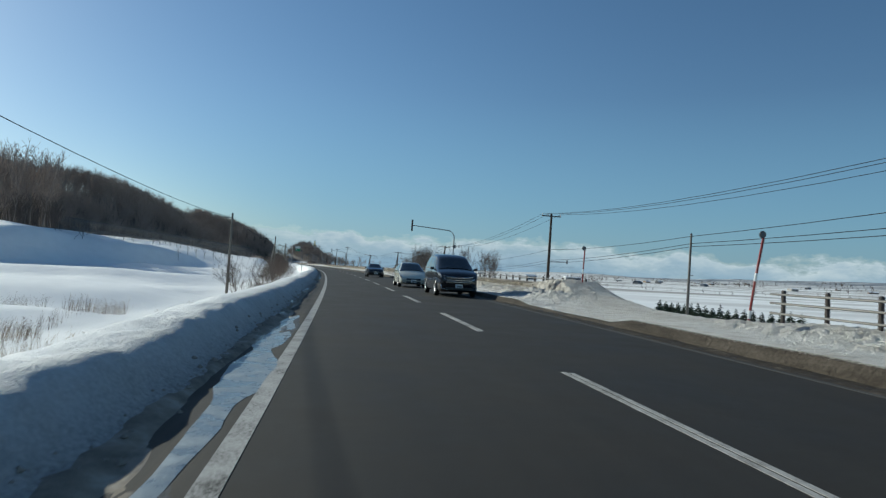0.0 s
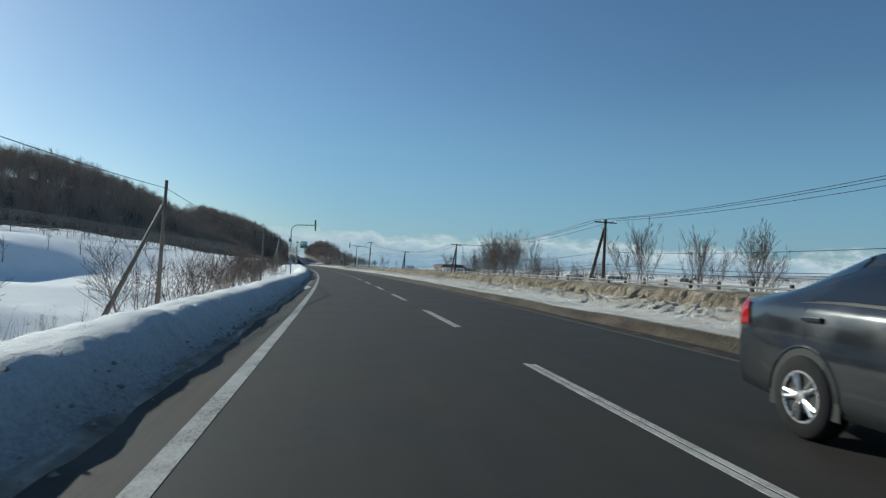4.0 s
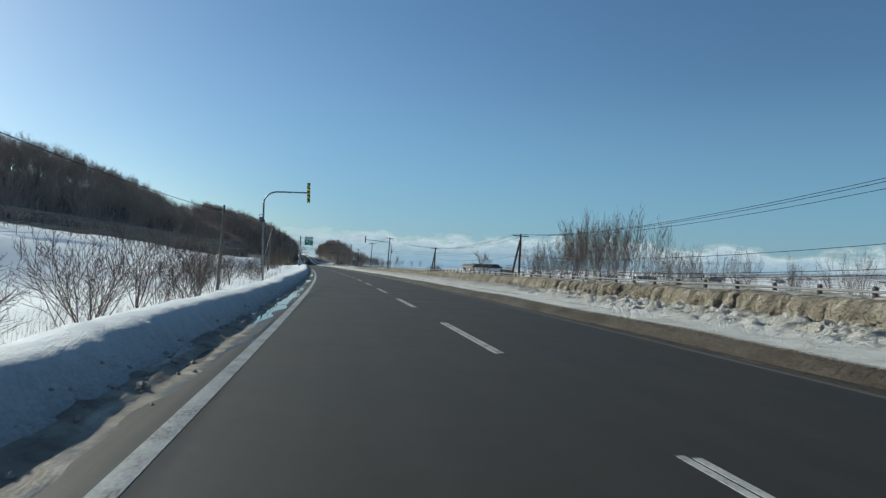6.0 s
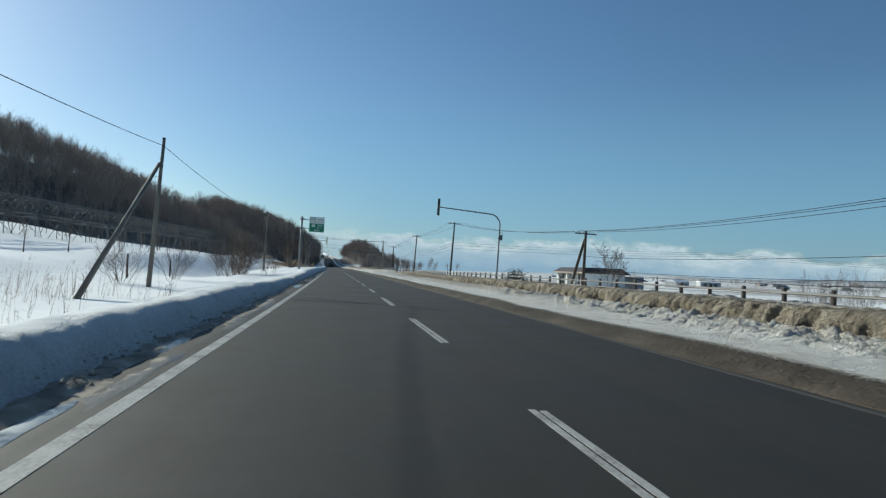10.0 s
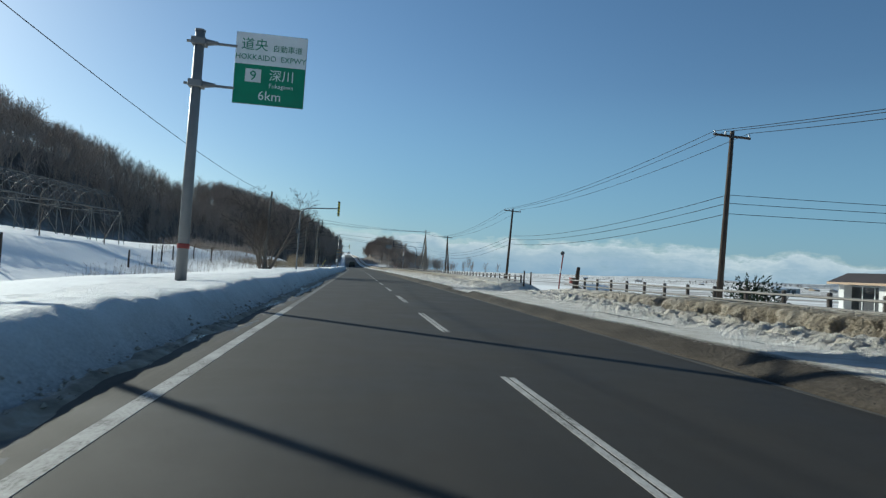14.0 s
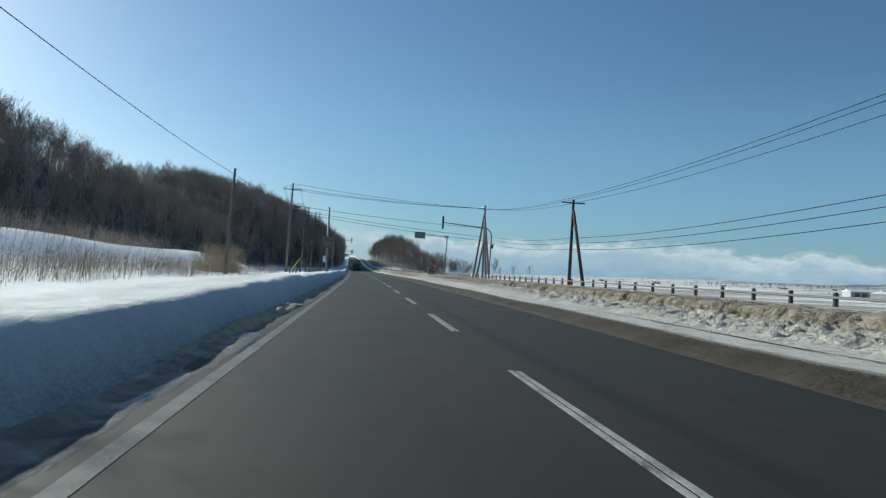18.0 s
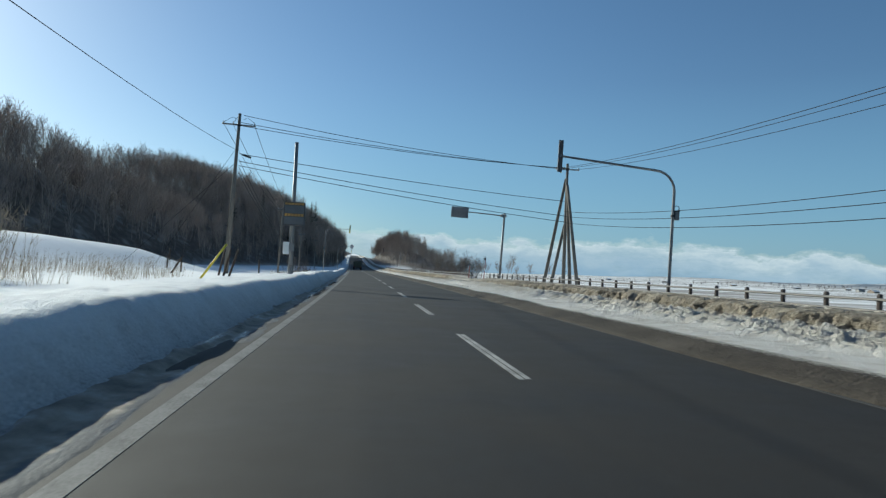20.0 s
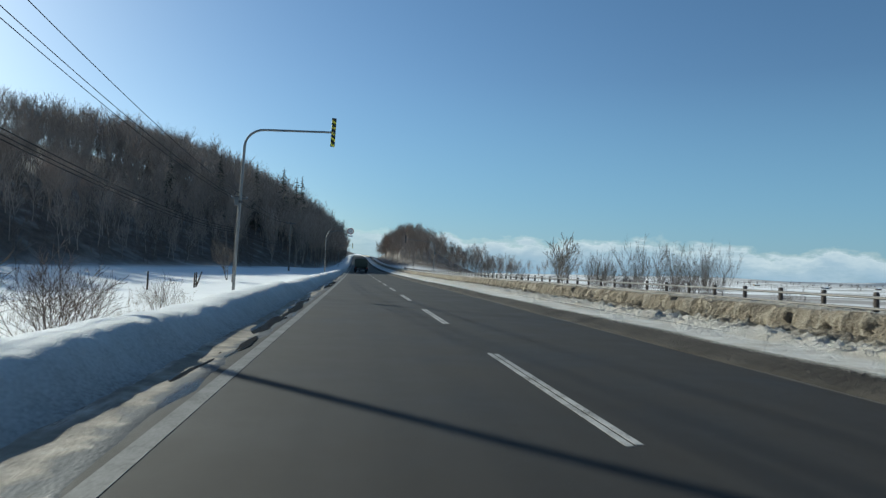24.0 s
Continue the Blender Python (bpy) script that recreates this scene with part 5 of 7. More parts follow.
def field_under(x, y):
    i = int(np.argmin((LINE_X - x) ** 2 + (LINE_Y - y) ** 2))
    h = LINE_H[i]
    lat = (x - LINE_X[i]) * math.cos(h) - (y - LINE_Y[i]) * math.sin(h)
    s = LINE_S[i] + (x - LINE_X[i]) * math.sin(h) + (y - LINE_Y[i]) * math.cos(h)
    return float(ground_z(s, lat))

# ---- vehicles ----
class Shell:
    """A car's skin, lofted over cross sections along its length (y from the nose, 0, to the tail)."""

    def __init__(self, sections):
        self.sec = sections
        self.rings = [self.ring(*q[1:]) for q in sections]

    @staticmethod
    def ring(zl, zb, zt, wl, wb, wt):
        return [(0, zl), (wl * 0.8, zl), (wl * 0.97, zl + 0.05), (wl, zl + 0.16), (wb, zl + (zb - zl) * 0.5), (wb, zb - 0.05), (wb * 0.975, zb),
                (wb * 0.5 + wt * 0.5, zb + (zt - zb) * 0.5), (wt, zt - min(0.09, (zt - zb) * 0.3)), (wt * 0.9, zt - min(0.02, (zt - zb) * 0.1)), (wt * 0.5, zt + 0.015), (0, zt + 0.025)]

    def at(self, y, v):
        """Point on the right side at length y, ring place v (0 to 11)."""
        ys = [q[0] for q in self.sec]
        i = max(0, min(len(ys) - 2, int(np.searchsorted(ys, y)) - 1))
        u = (y - ys[i]) / (ys[i + 1] - ys[i])
        k = min(10, int(v))
        w = v - k
        a = [self.rings[i][k][c] * (1 - w) + self.rings[i][k + 1][c] * w for c in (0, 1)]
        b = [self.rings[i + 1][k][c] * (1 - w) + self.rings[i + 1][k + 1][c] * w for c in (0, 1)]
        return Vector((a[0] * (1 - u) + b[0] * u, y, a[1] * (1 - u) + b[1] * u))

    def body(self):
        g = Geo()
        full = [r + [(-x, z) for x, z in r[-2:0:-1]] for r in self.rings]
        k = len(full[0])
        for q, r in zip(self.sec, full):
            g.v += [(x, q[0], z) for x, z in r]
        for i in range(len(full) - 1):
            g.f += [(i * k + j, i * k + (j + 1) % k, (i + 1) * k + (j + 1) % k, (i + 1) * k + j) for j in range(k)]
        g.f += [tuple(range(k))[::-1], tuple(range((len(full) - 1) * k, len(full) * k))]
        return g

    def patch(self, corners, side=1, off=0.008, n=6, m=4):
        """A pane on the skin; corners (y, v) going round."""
        g = Geo()
        (y0, v0), (y1, v1), (y2, v2), (y3, v3) = corners
        rows = []
        for i in range(n + 1):
            u = i / n
            for j in range(m + 1):
                w = j / m
                y = (y0 * (1 - u) + y1 * u) * (1 - w) + (y3 * (1 - u) + y2 * u) * w
                v = (v0 * (1 - u) + v1 * u) * (1 - w) + (v3 * (1 - u) + v2 * u) * w
                p = self.at(y, v)
                e = 0.02
                t1, t2 = self.at(y + e, v) - self.at(y - e, v), self.at(y, min(10.99, v + e)) - self.at(y, max(0, v - e))
                nn = t1.cross(t2)
                nn = nn.normalized() if nn.length > 1e-9 else Vector((0, 0, 1))
                if nn.dot(Vector((p.x + 1e-4, 0, p.z - 0.7))) < 0:
                    nn = -nn
                p = p + nn * off
                rows.append((p.x * side, p.y, p.z))
        g.add(rows, [(i * (m + 1) + j, i * (m + 1) + j + 1, (i + 1) * (m + 1) + j + 1, (i + 1) * (m + 1) + j) for i in range(n) for j in range(m)])
        return g

    def across(self, y0, y1, v0, v1, off=0.01, n=6, lift=0.0):
        """A pane over the full width between two lengths, from ring place v0 on one side to v0 on the other."""
        g = Geo()
        for i in range(n + 1):
            y = y0 + (y1 - y0) * i / n
            low = v0 + lift * i / n
            vs = [low + (v1 - low) * k / 5 for k in range(6)]
            pts = [self.at(y, v) for v in vs]
            full = [(p.x, p.y, p.z + off) for p in pts] + [(-p.x, p.y, p.z + off) for p in pts[-2::-1]]
            g.v += full
        k = 11
        for i in range(n):
            g.f += [(i * k + j, i * k + j + 1, (i + 1) * k + j + 1, (i + 1) * k + j) for j in range(k - 1)]
        return g


def wheel(parent, x, y, r, w=0.2):
    t = part("wheel", Geo().lathe([(r * 0.62, -w / 2), (r * 0.93, -w / 2), (r, -w / 2 + 0.03), (r, w / 2 - 0.03), (r * 0.93, w / 2), (r * 0.62, w / 2)], 26, "x", (x, y, r)), RUBBER, parent, "black winter tyre", True)
    s = 1 if x > 0 else -1
    o = x + s * (w / 2 - 0.02)
    rim = part("rim", Geo().lathe([(r * 0.64, o - x - s * 0.0), (r * 0.6, o - x + s * 0.015), (r * 0.55, o - x - s * 0.03), (0.001, o - x - s * 0.04)], 24, "x", (x, y, r)), DARKMETAL, t)
    g = Geo()
    for k in range(5):
        a = 2 * math.pi * k / 5
        for da in (-0.16, 0.16):
            c, q = math.cos(a + da * 0.4), math.sin(a + da * 0.4)
            c2, q2 = math.cos(a + da), math.sin(a + da)
            g.tube([(o + s * 0.005, y + c * 0.05, r + q * 0.05), (o + s * 0.012, y + c2 * r * 0.58, r + q2 * r * 0.58)], [0.024, 0.018], 6)
    g.lathe([(r * 0.57, o - x), (r * 0.63, o - x + s * 0.02), (r * 0.57, o - x + s * 0.02)], 24, "x", (x, y, r))
    g.lathe([(0.06, o - x), (0.05, o - x + s * 0.02), (0.001, o - x + s * 0.025)], 10, "x", (x, y, r))
    part("spokes", g, ALLOY, rim, "silver alloy spokes")


def arch(parent, shell, x, y, r):
    """Dark wheel well and lip."""
    g = Geo()
    n = 14
    s = 1 if x > 0 else -1
    pts = []
    for k in range(n + 1):
        a = math.pi * k / n
        pts.append((y + math.cos(a) * (r + 0.06), r + math.sin(a) * (r + 0.06)))
    g.add([(x + s * 0.006, y, r)] + [(x + s * 0.006, p, z) for p, z in pts] + [(x + s * 0.006, y + r + 0.06, 0.2), (x + s * 0.006, y - r - 0.06, 0.2)], [(0, k, k + 1) for k in range(1, n + 1)] + [(0, n + 2, 1), (0, n + 1, n + 3), (0, n + 3, n + 2)])
    part("wheel_well", g, BLACK, parent)
    part("arch_lip", Geo().tube([(x + s * 0.004, p, z) for p, z in pts], 0.012, 6), parent["paint_name"] and bpy.data.materials[parent["paint_name"]], parent)


def car(name, label, paint, sections, axles, radius, belt_panes, wind, rear, m, extras):
    """A car facing -y at its pose (nose at y = 0)."""
    ob = thing(name, label, "car", m)
    ob["paint_name"] = paint.name
    sh = Shell(sections)
    body = part("body", sh.body(), paint, ob, "", True)
    hw = max(q[5] for q in sections)
    for y in axles:
        for x in (hw - 0.08, -hw + 0.08):
            wheel(ob, x, y, radius)
            arch(ob, sh, math.copysign(hw - 0.008, x), y, radius)
    for s in (1, -1):
        part("window_surround", sh.patch(extras["surround"], s, 0.004, 10, 4), BLACK, ob, "black window surround", True)
    for c in belt_panes:
        for s in (1, -1):
            part("side_window", sh.patch(c, s), GLASS, ob, "dark side window", True)
    part("windscreen", sh.across(wind[0], wind[1], wind[2], 11.0, 0.02, 8, 1.5), GLASS, ob, "dark windscreen", True)
    if rear:
        part("rear_window", sh.across(rear[0], rear[1], rear[2], 11.0, 0.012), GLASS, ob, "", True)
    length = sections[-1][0]
    for s in (1, -1):
        p = sh.at(wind[0] + 0.5, 6.0)
        mir = part("wing_mirror", mirror_shape(s, p), paint, ob, "", True)
        part("mirror_glass", mirror_glass(s, p), CHROME, mir)
        part("headlight", sh.patch(extras["lamp"], s, 0.014), LAMPGLASS, ob, "clear headlight", True)
        part("tail_light", sh.patch([(length - 0.28, 4.6), (length - 0.03, 4.6), (length - 0.03, 6.6), (length - 0.22, 6.6)], s, 0.01), TAILRED, ob, "red tail light", True)
        for y in extras["handles"]:
            q = sh.at(y, 5.0)
            part("door_handle", Geo().chip(min(s * q.x, s * (q.x + 0.03)), y - 0.1, q.z - 0.06, max(s * q.x, s * (q.x + 0.03)), y + 0.1, q.z - 0.02, 0.008), CHROME if extras.get("chrome") else paint, ob)
        for y in extras["seams"]:
            pts = [sh.at(y, v) for v in (3.2, 4.0, 4.6, 5.2, 5.9)]
            part("door_seam", Geo().tube([((p.x + 0.001) * s, p.y, p.z) for p in pts], 0.003, 4), BLACK, ob)
    w, zg0, zg1 = extras["grille"]
    gr = part("grille", Geo().chip(-w, -0.03, zg0, w, 0.12, zg1, 0.03), BLACK, ob, "black front grille")
    for k in range(extras["bars"]):
        z = zg0 + (zg1 - zg0) * (k + 0.5) / extras["bars"]
        part("grille_bar", Geo().chip(-w * (0.96 - 0.05 * k), -0.045, z - 0.012, w * (0.96 - 0.05 * k), -0.02, z + 0.012, 0.005), CHROME, gr, "chrome bar")
    part("lower_intake", Geo().chip(-w * 1.02, -0.02, extras["low"], w * 1.02, 0.1, extras["low"] + 0.13, 0.02), BLACK, ob)
    pl = part("number_plate", Geo().chip(-0.165, -0.06, extras["plate"], 0.165, -0.03, extras["plate"] + 0.165, 0.006), WHITE, ob, "white number plate with plain bars")
    part("plate_bar", Geo().box(-0.1, -0.064, extras["plate"] + 0.03, 0.12, -0.0605, extras["plate"] + 0.09), SLATE, pl)
    for s in (1, -1) if extras.get("chrome") else ():
        part("chrome_wing", Geo().tube([(s * 0.1, -0.07, 0.66), (s * 0.42, -0.06, 0.68), (s * 0.66, 0.0, 0.8), (s * 0.8, 0.12, 0.93)], [0.018, 0.022, 0.024, 0.012], 6), CHROME, gr, "chrome wing of the grille", True)
        part("chrome_wing", Geo().tube([(s * 0.1, -0.05, 0.86), (s * 0.5, -0.02, 0.88), (s * 0.7, 0.05, 0.93)], [0.016, 0.018, 0.012], 6), CHROME, gr, "", True)
        part("fog_bezel", Geo().tube([(s * 0.74, 0.05, 0.64), (s * 0.8, 0.07, 0.5), (s * 0.76, 0.03, 0.36), (s * 0.5, -0.02, 0.31)], [0.012, 0.022, 0.022, 0.012], 6), CHROME, ob, "chrome fog lamp bezel", True)
    for s in (1, -1):
        part("fog_lamp", Geo().lathe([(0.001, -0.03), (0.05, -0.03), (0.06, 0.02)], 12, "y", (s * (hw - 0.28), 0.06, extras["low"] + 0.06)), LAMPGLASS, ob)
    for s in (-0.42, 0.1):
        part("wiper", Geo().tube([(s, wind[0] + 0.03, sh.at(wind[0] + 0.02, 10.9).z + 0.02), (s + 0.42, wind[0] + 0.12, sh.at(wind[0] + 0.12, 10.5).z + 0.03)], 0.008, 5), BLACK, ob)
    return ob


def sorted2(a, b):
    return (min(a, b), max(a, b))


def mirror_shape(s, p):
    x0, x1 = sorted2(s * (p.x + 0.03), s * (p.x + 0.21))
    g = Geo().chip(x0, p.y - 0.06, p.z + 0.02, x1, p.y + 0.06, p.z + 0.145, 0.045)
    return g.tube([(s * (p.x - 0.02), p.y, p.z + 0.02), (s * (p.x + 0.08), p.y, p.z + 0.06)], 0.025, 6)


def mirror_glass(s, p):
    x0, x1 = sorted2(s * (p.x + 0.06), s * (p.x + 0.18))
    return Geo().box(x0, p.y + 0.056, p.z + 0.045, x1, p.y + 0.065, p.z + 0.125)


def oncoming(s, lat):
    """Pose of a car that faces the camera, its nose at s."""
    return spot(s, lat, float(climb(s)))


def make_cars():
    # y, underside, belt, top, half widths low, belt, top
    van = [(0.0, 0.3, 0.82, 0.88, 0.74, 0.78, 0.7), (0.12, 0.22, 0.96, 1.0, 0.8, 0.82, 0.7), (0.45, 0.2, 1.06, 1.12, 0.88, 0.9, 0.74), (0.85, 0.2, 1.12, 1.2, 0.91, 0.92, 0.76), (1.05, 0.2, 1.14, 1.3, 0.92, 0.925, 0.74),
           (1.75, 0.2, 1.16, 1.74, 0.925, 0.925, 0.7), (2.2, 0.2, 1.17, 1.87, 0.925, 0.925, 0.71), (3.2, 0.2, 1.18, 1.92, 0.925, 0.925, 0.71), (4.3, 0.2, 1.2, 1.88, 0.92, 0.92, 0.7), (4.75, 0.24, 1.2, 1.78, 0.9, 0.9, 0.67), (4.92, 0.32, 1.15, 1.6, 0.84, 0.85, 0.62)]
    car("minivan", "dark blue minivan with chrome grille on the oncoming lane", NAVY, van, (0.98, 3.98), 0.345,
        [[(1.38, 6.25), (2.05, 6.25), (2.05, 7.85), (1.95, 7.75)], [(2.12, 6.25), (3.1, 6.25), (3.1, 7.85), (2.12, 7.85)], [(3.2, 6.25), (4.55, 6.25), (4.4, 7.8), (3.2, 7.85)]],
        (0.93, 2.0, 7.25), (4.62, 4.9, 7.4), oncoming(28.6, 2.48),
        {"surround": [(1.3, 6.15), (4.62, 6.15), (4.45, 7.95), (2.0, 7.95)], "lamp": [(0.03, 4.9), (0.62, 5.3), (0.62, 6.1), (0.05, 6.1)], "handles": (2.25, 3.0), "seams": (1.2, 2.12, 3.15), "grille": (0.6, 0.6, 0.88), "bars": 3, "low": 0.3, "plate": 0.4, "chrome": True})
    hatch = [(0.0, 0.3, 0.5, 0.53, 0.6, 0.62, 0.55), (0.05, 0.26, 0.56, 0.59, 0.7, 0.71, 0.6), (0.14, 0.22, 0.62, 0.65, 0.75, 0.76, 0.6), (0.3, 0.19, 0.71, 0.735, 0.81, 0.81, 0.64), (0.55, 0.18, 0.81, 0.845, 0.84, 0.84, 0.67), (0.85, 0.18, 0.87, 0.955, 0.845, 0.845, 0.69), (1.0, 0.18, 0.88, 1.02, 0.845, 0.845, 0.69),
             (1.75, 0.18, 0.91, 1.41, 0.845, 0.845, 0.6), (2.2, 0.18, 0.94, 1.51, 0.845, 0.845, 0.585), (3.0, 0.18, 0.98, 1.51, 0.845, 0.845, 0.57), (3.6, 0.2, 1.02, 1.44, 0.83, 0.83, 0.55), (3.98, 0.26, 1.03, 1.28, 0.79, 0.79, 0.52), (4.1, 0.36, 0.93, 1.03, 0.72, 0.72, 0.5)]
    car("hatchback_car", "pearl white hatchback on the oncoming lane", PEARL, hatch, (0.84, 3.44), 0.3,
        [[(1.28, 6.22), (2.1, 6.22), (2.1, 7.85), (1.92, 7.75)], [(2.16, 6.25), (3.1, 6.3), (3.0, 7.8), (2.16, 7.85)], [(3.16, 6.35), (3.74, 6.7), (3.5, 7.6), (3.06, 7.78)]],
        (0.93, 2.0, 7.0), (3.6, 3.95, 7.4), oncoming(39.6, 1.83),
        {"surround": [(1.2, 6.12), (3.82, 6.5), (3.55, 7.75), (1.95, 7.95)], "lamp": [(0.05, 4.9), (0.85, 5.75), (0.78, 6.4), (0.08, 6.3)], "handles": (2.3, 3.15), "seams": (1.15, 2.14, 3.25), "grille": (0.44, 0.43, 0.55), "bars": 2, "low": 0.24, "plate": 0.31})
    sedan = [(0.0, 0.3, 0.62, 0.64, 0.6, 0.62, 0.55), (0.12, 0.22, 0.76, 0.78, 0.76, 0.78, 0.64), (0.6, 0.19, 0.88, 0.92, 0.86, 0.86, 0.7), (1.2, 0.18, 0.93, 1.0, 0.875, 0.875, 0.7), (1.4, 0.18, 0.94, 1.05, 0.875, 0.875, 0.66),
             (2.1, 0.18, 0.96, 1.4, 0.875, 0.875, 0.57), (2.6, 0.18, 0.97, 1.45, 0.875, 0.875, 0.57), (3.3, 0.18, 0.99, 1.42, 0.875, 0.875, 0.56), (4.0, 0.2, 1.0, 1.14, 0.86, 0.86, 0.62), (4.45, 0.24, 0.98, 1.06, 0.82, 0.82, 0.64), (4.6, 0.34, 0.86, 0.92, 0.74, 0.74, 0.6)]
    more = {"surround": [(1.65, 6.15), (3.7, 6.15), (3.4, 7.95), (2.05, 7.95)], "lamp": [(0.04, 5.0), (0.5, 5.4), (0.5, 6.0), (0.06, 6.0)], "handles": (2.6, 3.5), "seams": (1.5, 2.55, 3.6), "grille": (0.34, 0.5, 0.64), "bars": 2, "low": 0.26, "plate": 0.34}
    car("sedan_car", "dark grey sedan on the oncoming lane", SILVER, sedan, (0.9, 3.6), 0.315, [[(1.75, 6.25), (2.5, 6.25), (2.5, 7.8), (2.1, 7.7)], [(2.58, 6.25), (3.6, 6.25), (3.35, 7.75), (2.58, 7.8)]], (1.36, 2.15, 7.6), (3.35, 3.95, 7.5), oncoming(70.5, 1.9), more)
    ahead = spot(556.0, -0.6, float(climb(556.0)), 180)
    car("estate_car", "small dark car driving ahead beside the truck", SILVER, hatch, (0.84, 3.44), 0.3, [[(1.3, 6.25), (2.1, 6.25), (2.1, 7.8), (1.7, 7.7)], [(2.18, 6.25), (3.1, 6.25), (3.0, 7.75), (2.18, 7.8)]], (0.92, 1.85, 7.6), (3.6, 3.95, 7.4), ahead,
        {"surround": [(1.2, 6.15), (3.2, 6.15), (3.05, 7.95), (1.65, 7.95)], "lamp": [(0.06, 5.0), (0.6, 5.4), (0.6, 6.0), (0.1, 6.0)], "handles": (2.3, 3.15), "seams": (1.15, 2.14, 3.25), "grille": (0.36, 0.5, 0.64), "bars": 2, "low": 0.26, "plate": 0.33})


def make_truck():
    s, lat = 534.0, -1.25
    ob = thing("covered_truck", "dark olive truck with a tarpaulin cover driving ahead", "truck", spot(s, lat, float(climb(s))))
    part("chassis", Geo().chip(-0.45, 0.2, 0.62, 0.45, 7.0, 0.9, 0.03), DARKMETAL, ob)
    part("cargo_bed", Geo().chip(-1.15, 0.0, 0.95, 1.15, 4.8, 1.5, 0.03), OLIVE, ob)
    out = [(-1.12, 1.5), (1.12, 1.5), (1.14, 2.1), (0.98, 2.36), (0.5, 2.46), (-0.5, 2.46), (-0.98, 2.36), (-1.14, 2.1)]
    part("tarpaulin_cover", Geo().plate(out, 0.03, 4.75), OLIVE, ob, "sagging olive tarpaulin")
    part("rear_flap", Geo().plate([(-0.95, 1.52), (0.95, 1.52), (0.95, 2.1), (0.8, 2.26), (-0.8, 2.26), (-0.95, 2.1)], -0.01, 0.03), OLIVE, ob)
    part("tailgate", Geo().chip(-1.14, -0.06, 0.98, 1.14, 0.0, 1.5, 0.02), OLIVE, ob)
    cab = part("cab", Geo().chip(-1.1, 4.95, 0.8, 1.1, 6.9, 2.4, 0.12), OLIVE, ob)
    part("rear_window", Geo().box(-0.5, 4.935, 1.9, 0.5, 4.945, 2.3), GLASS, cab)
    for x in (-0.95, 0.95):
        part("tail_light", Geo().chip(x - 0.12, -0.08, 0.78, x + 0.12, -0.02, 0.9, 0.02), TAILRED, ob)
        part("mud_flap", Geo().box(x - 0.28, 0.35, 0.3, x + 0.28, 0.38, 0.8), RUBBER, ob)
        for y in (1.0, 2.2, 5.9):
            w = part("wheel", Geo().lathe([(0.25, -0.15), (0.46, -0.15), (0.5, -0.1), (0.5, 0.1), (0.46, 0.15), (0.25, 0.15)], 22, "x", (x, y, 0.5)), RUBBER, ob, "", True)
            part("rim", Geo().lathe([(0.27, 0.02 * (1 if x > 0 else -1)), (0.001, 0.02 * (1 if x > 0 else -1))], 16, "x", (x, y, 0.5)), OLIVE, w)
    part("bumper", Geo().chip(-1.0, -0.1, 0.5, 1.0, 0.0, 0.68, 0.02), DARKMETAL, ob)

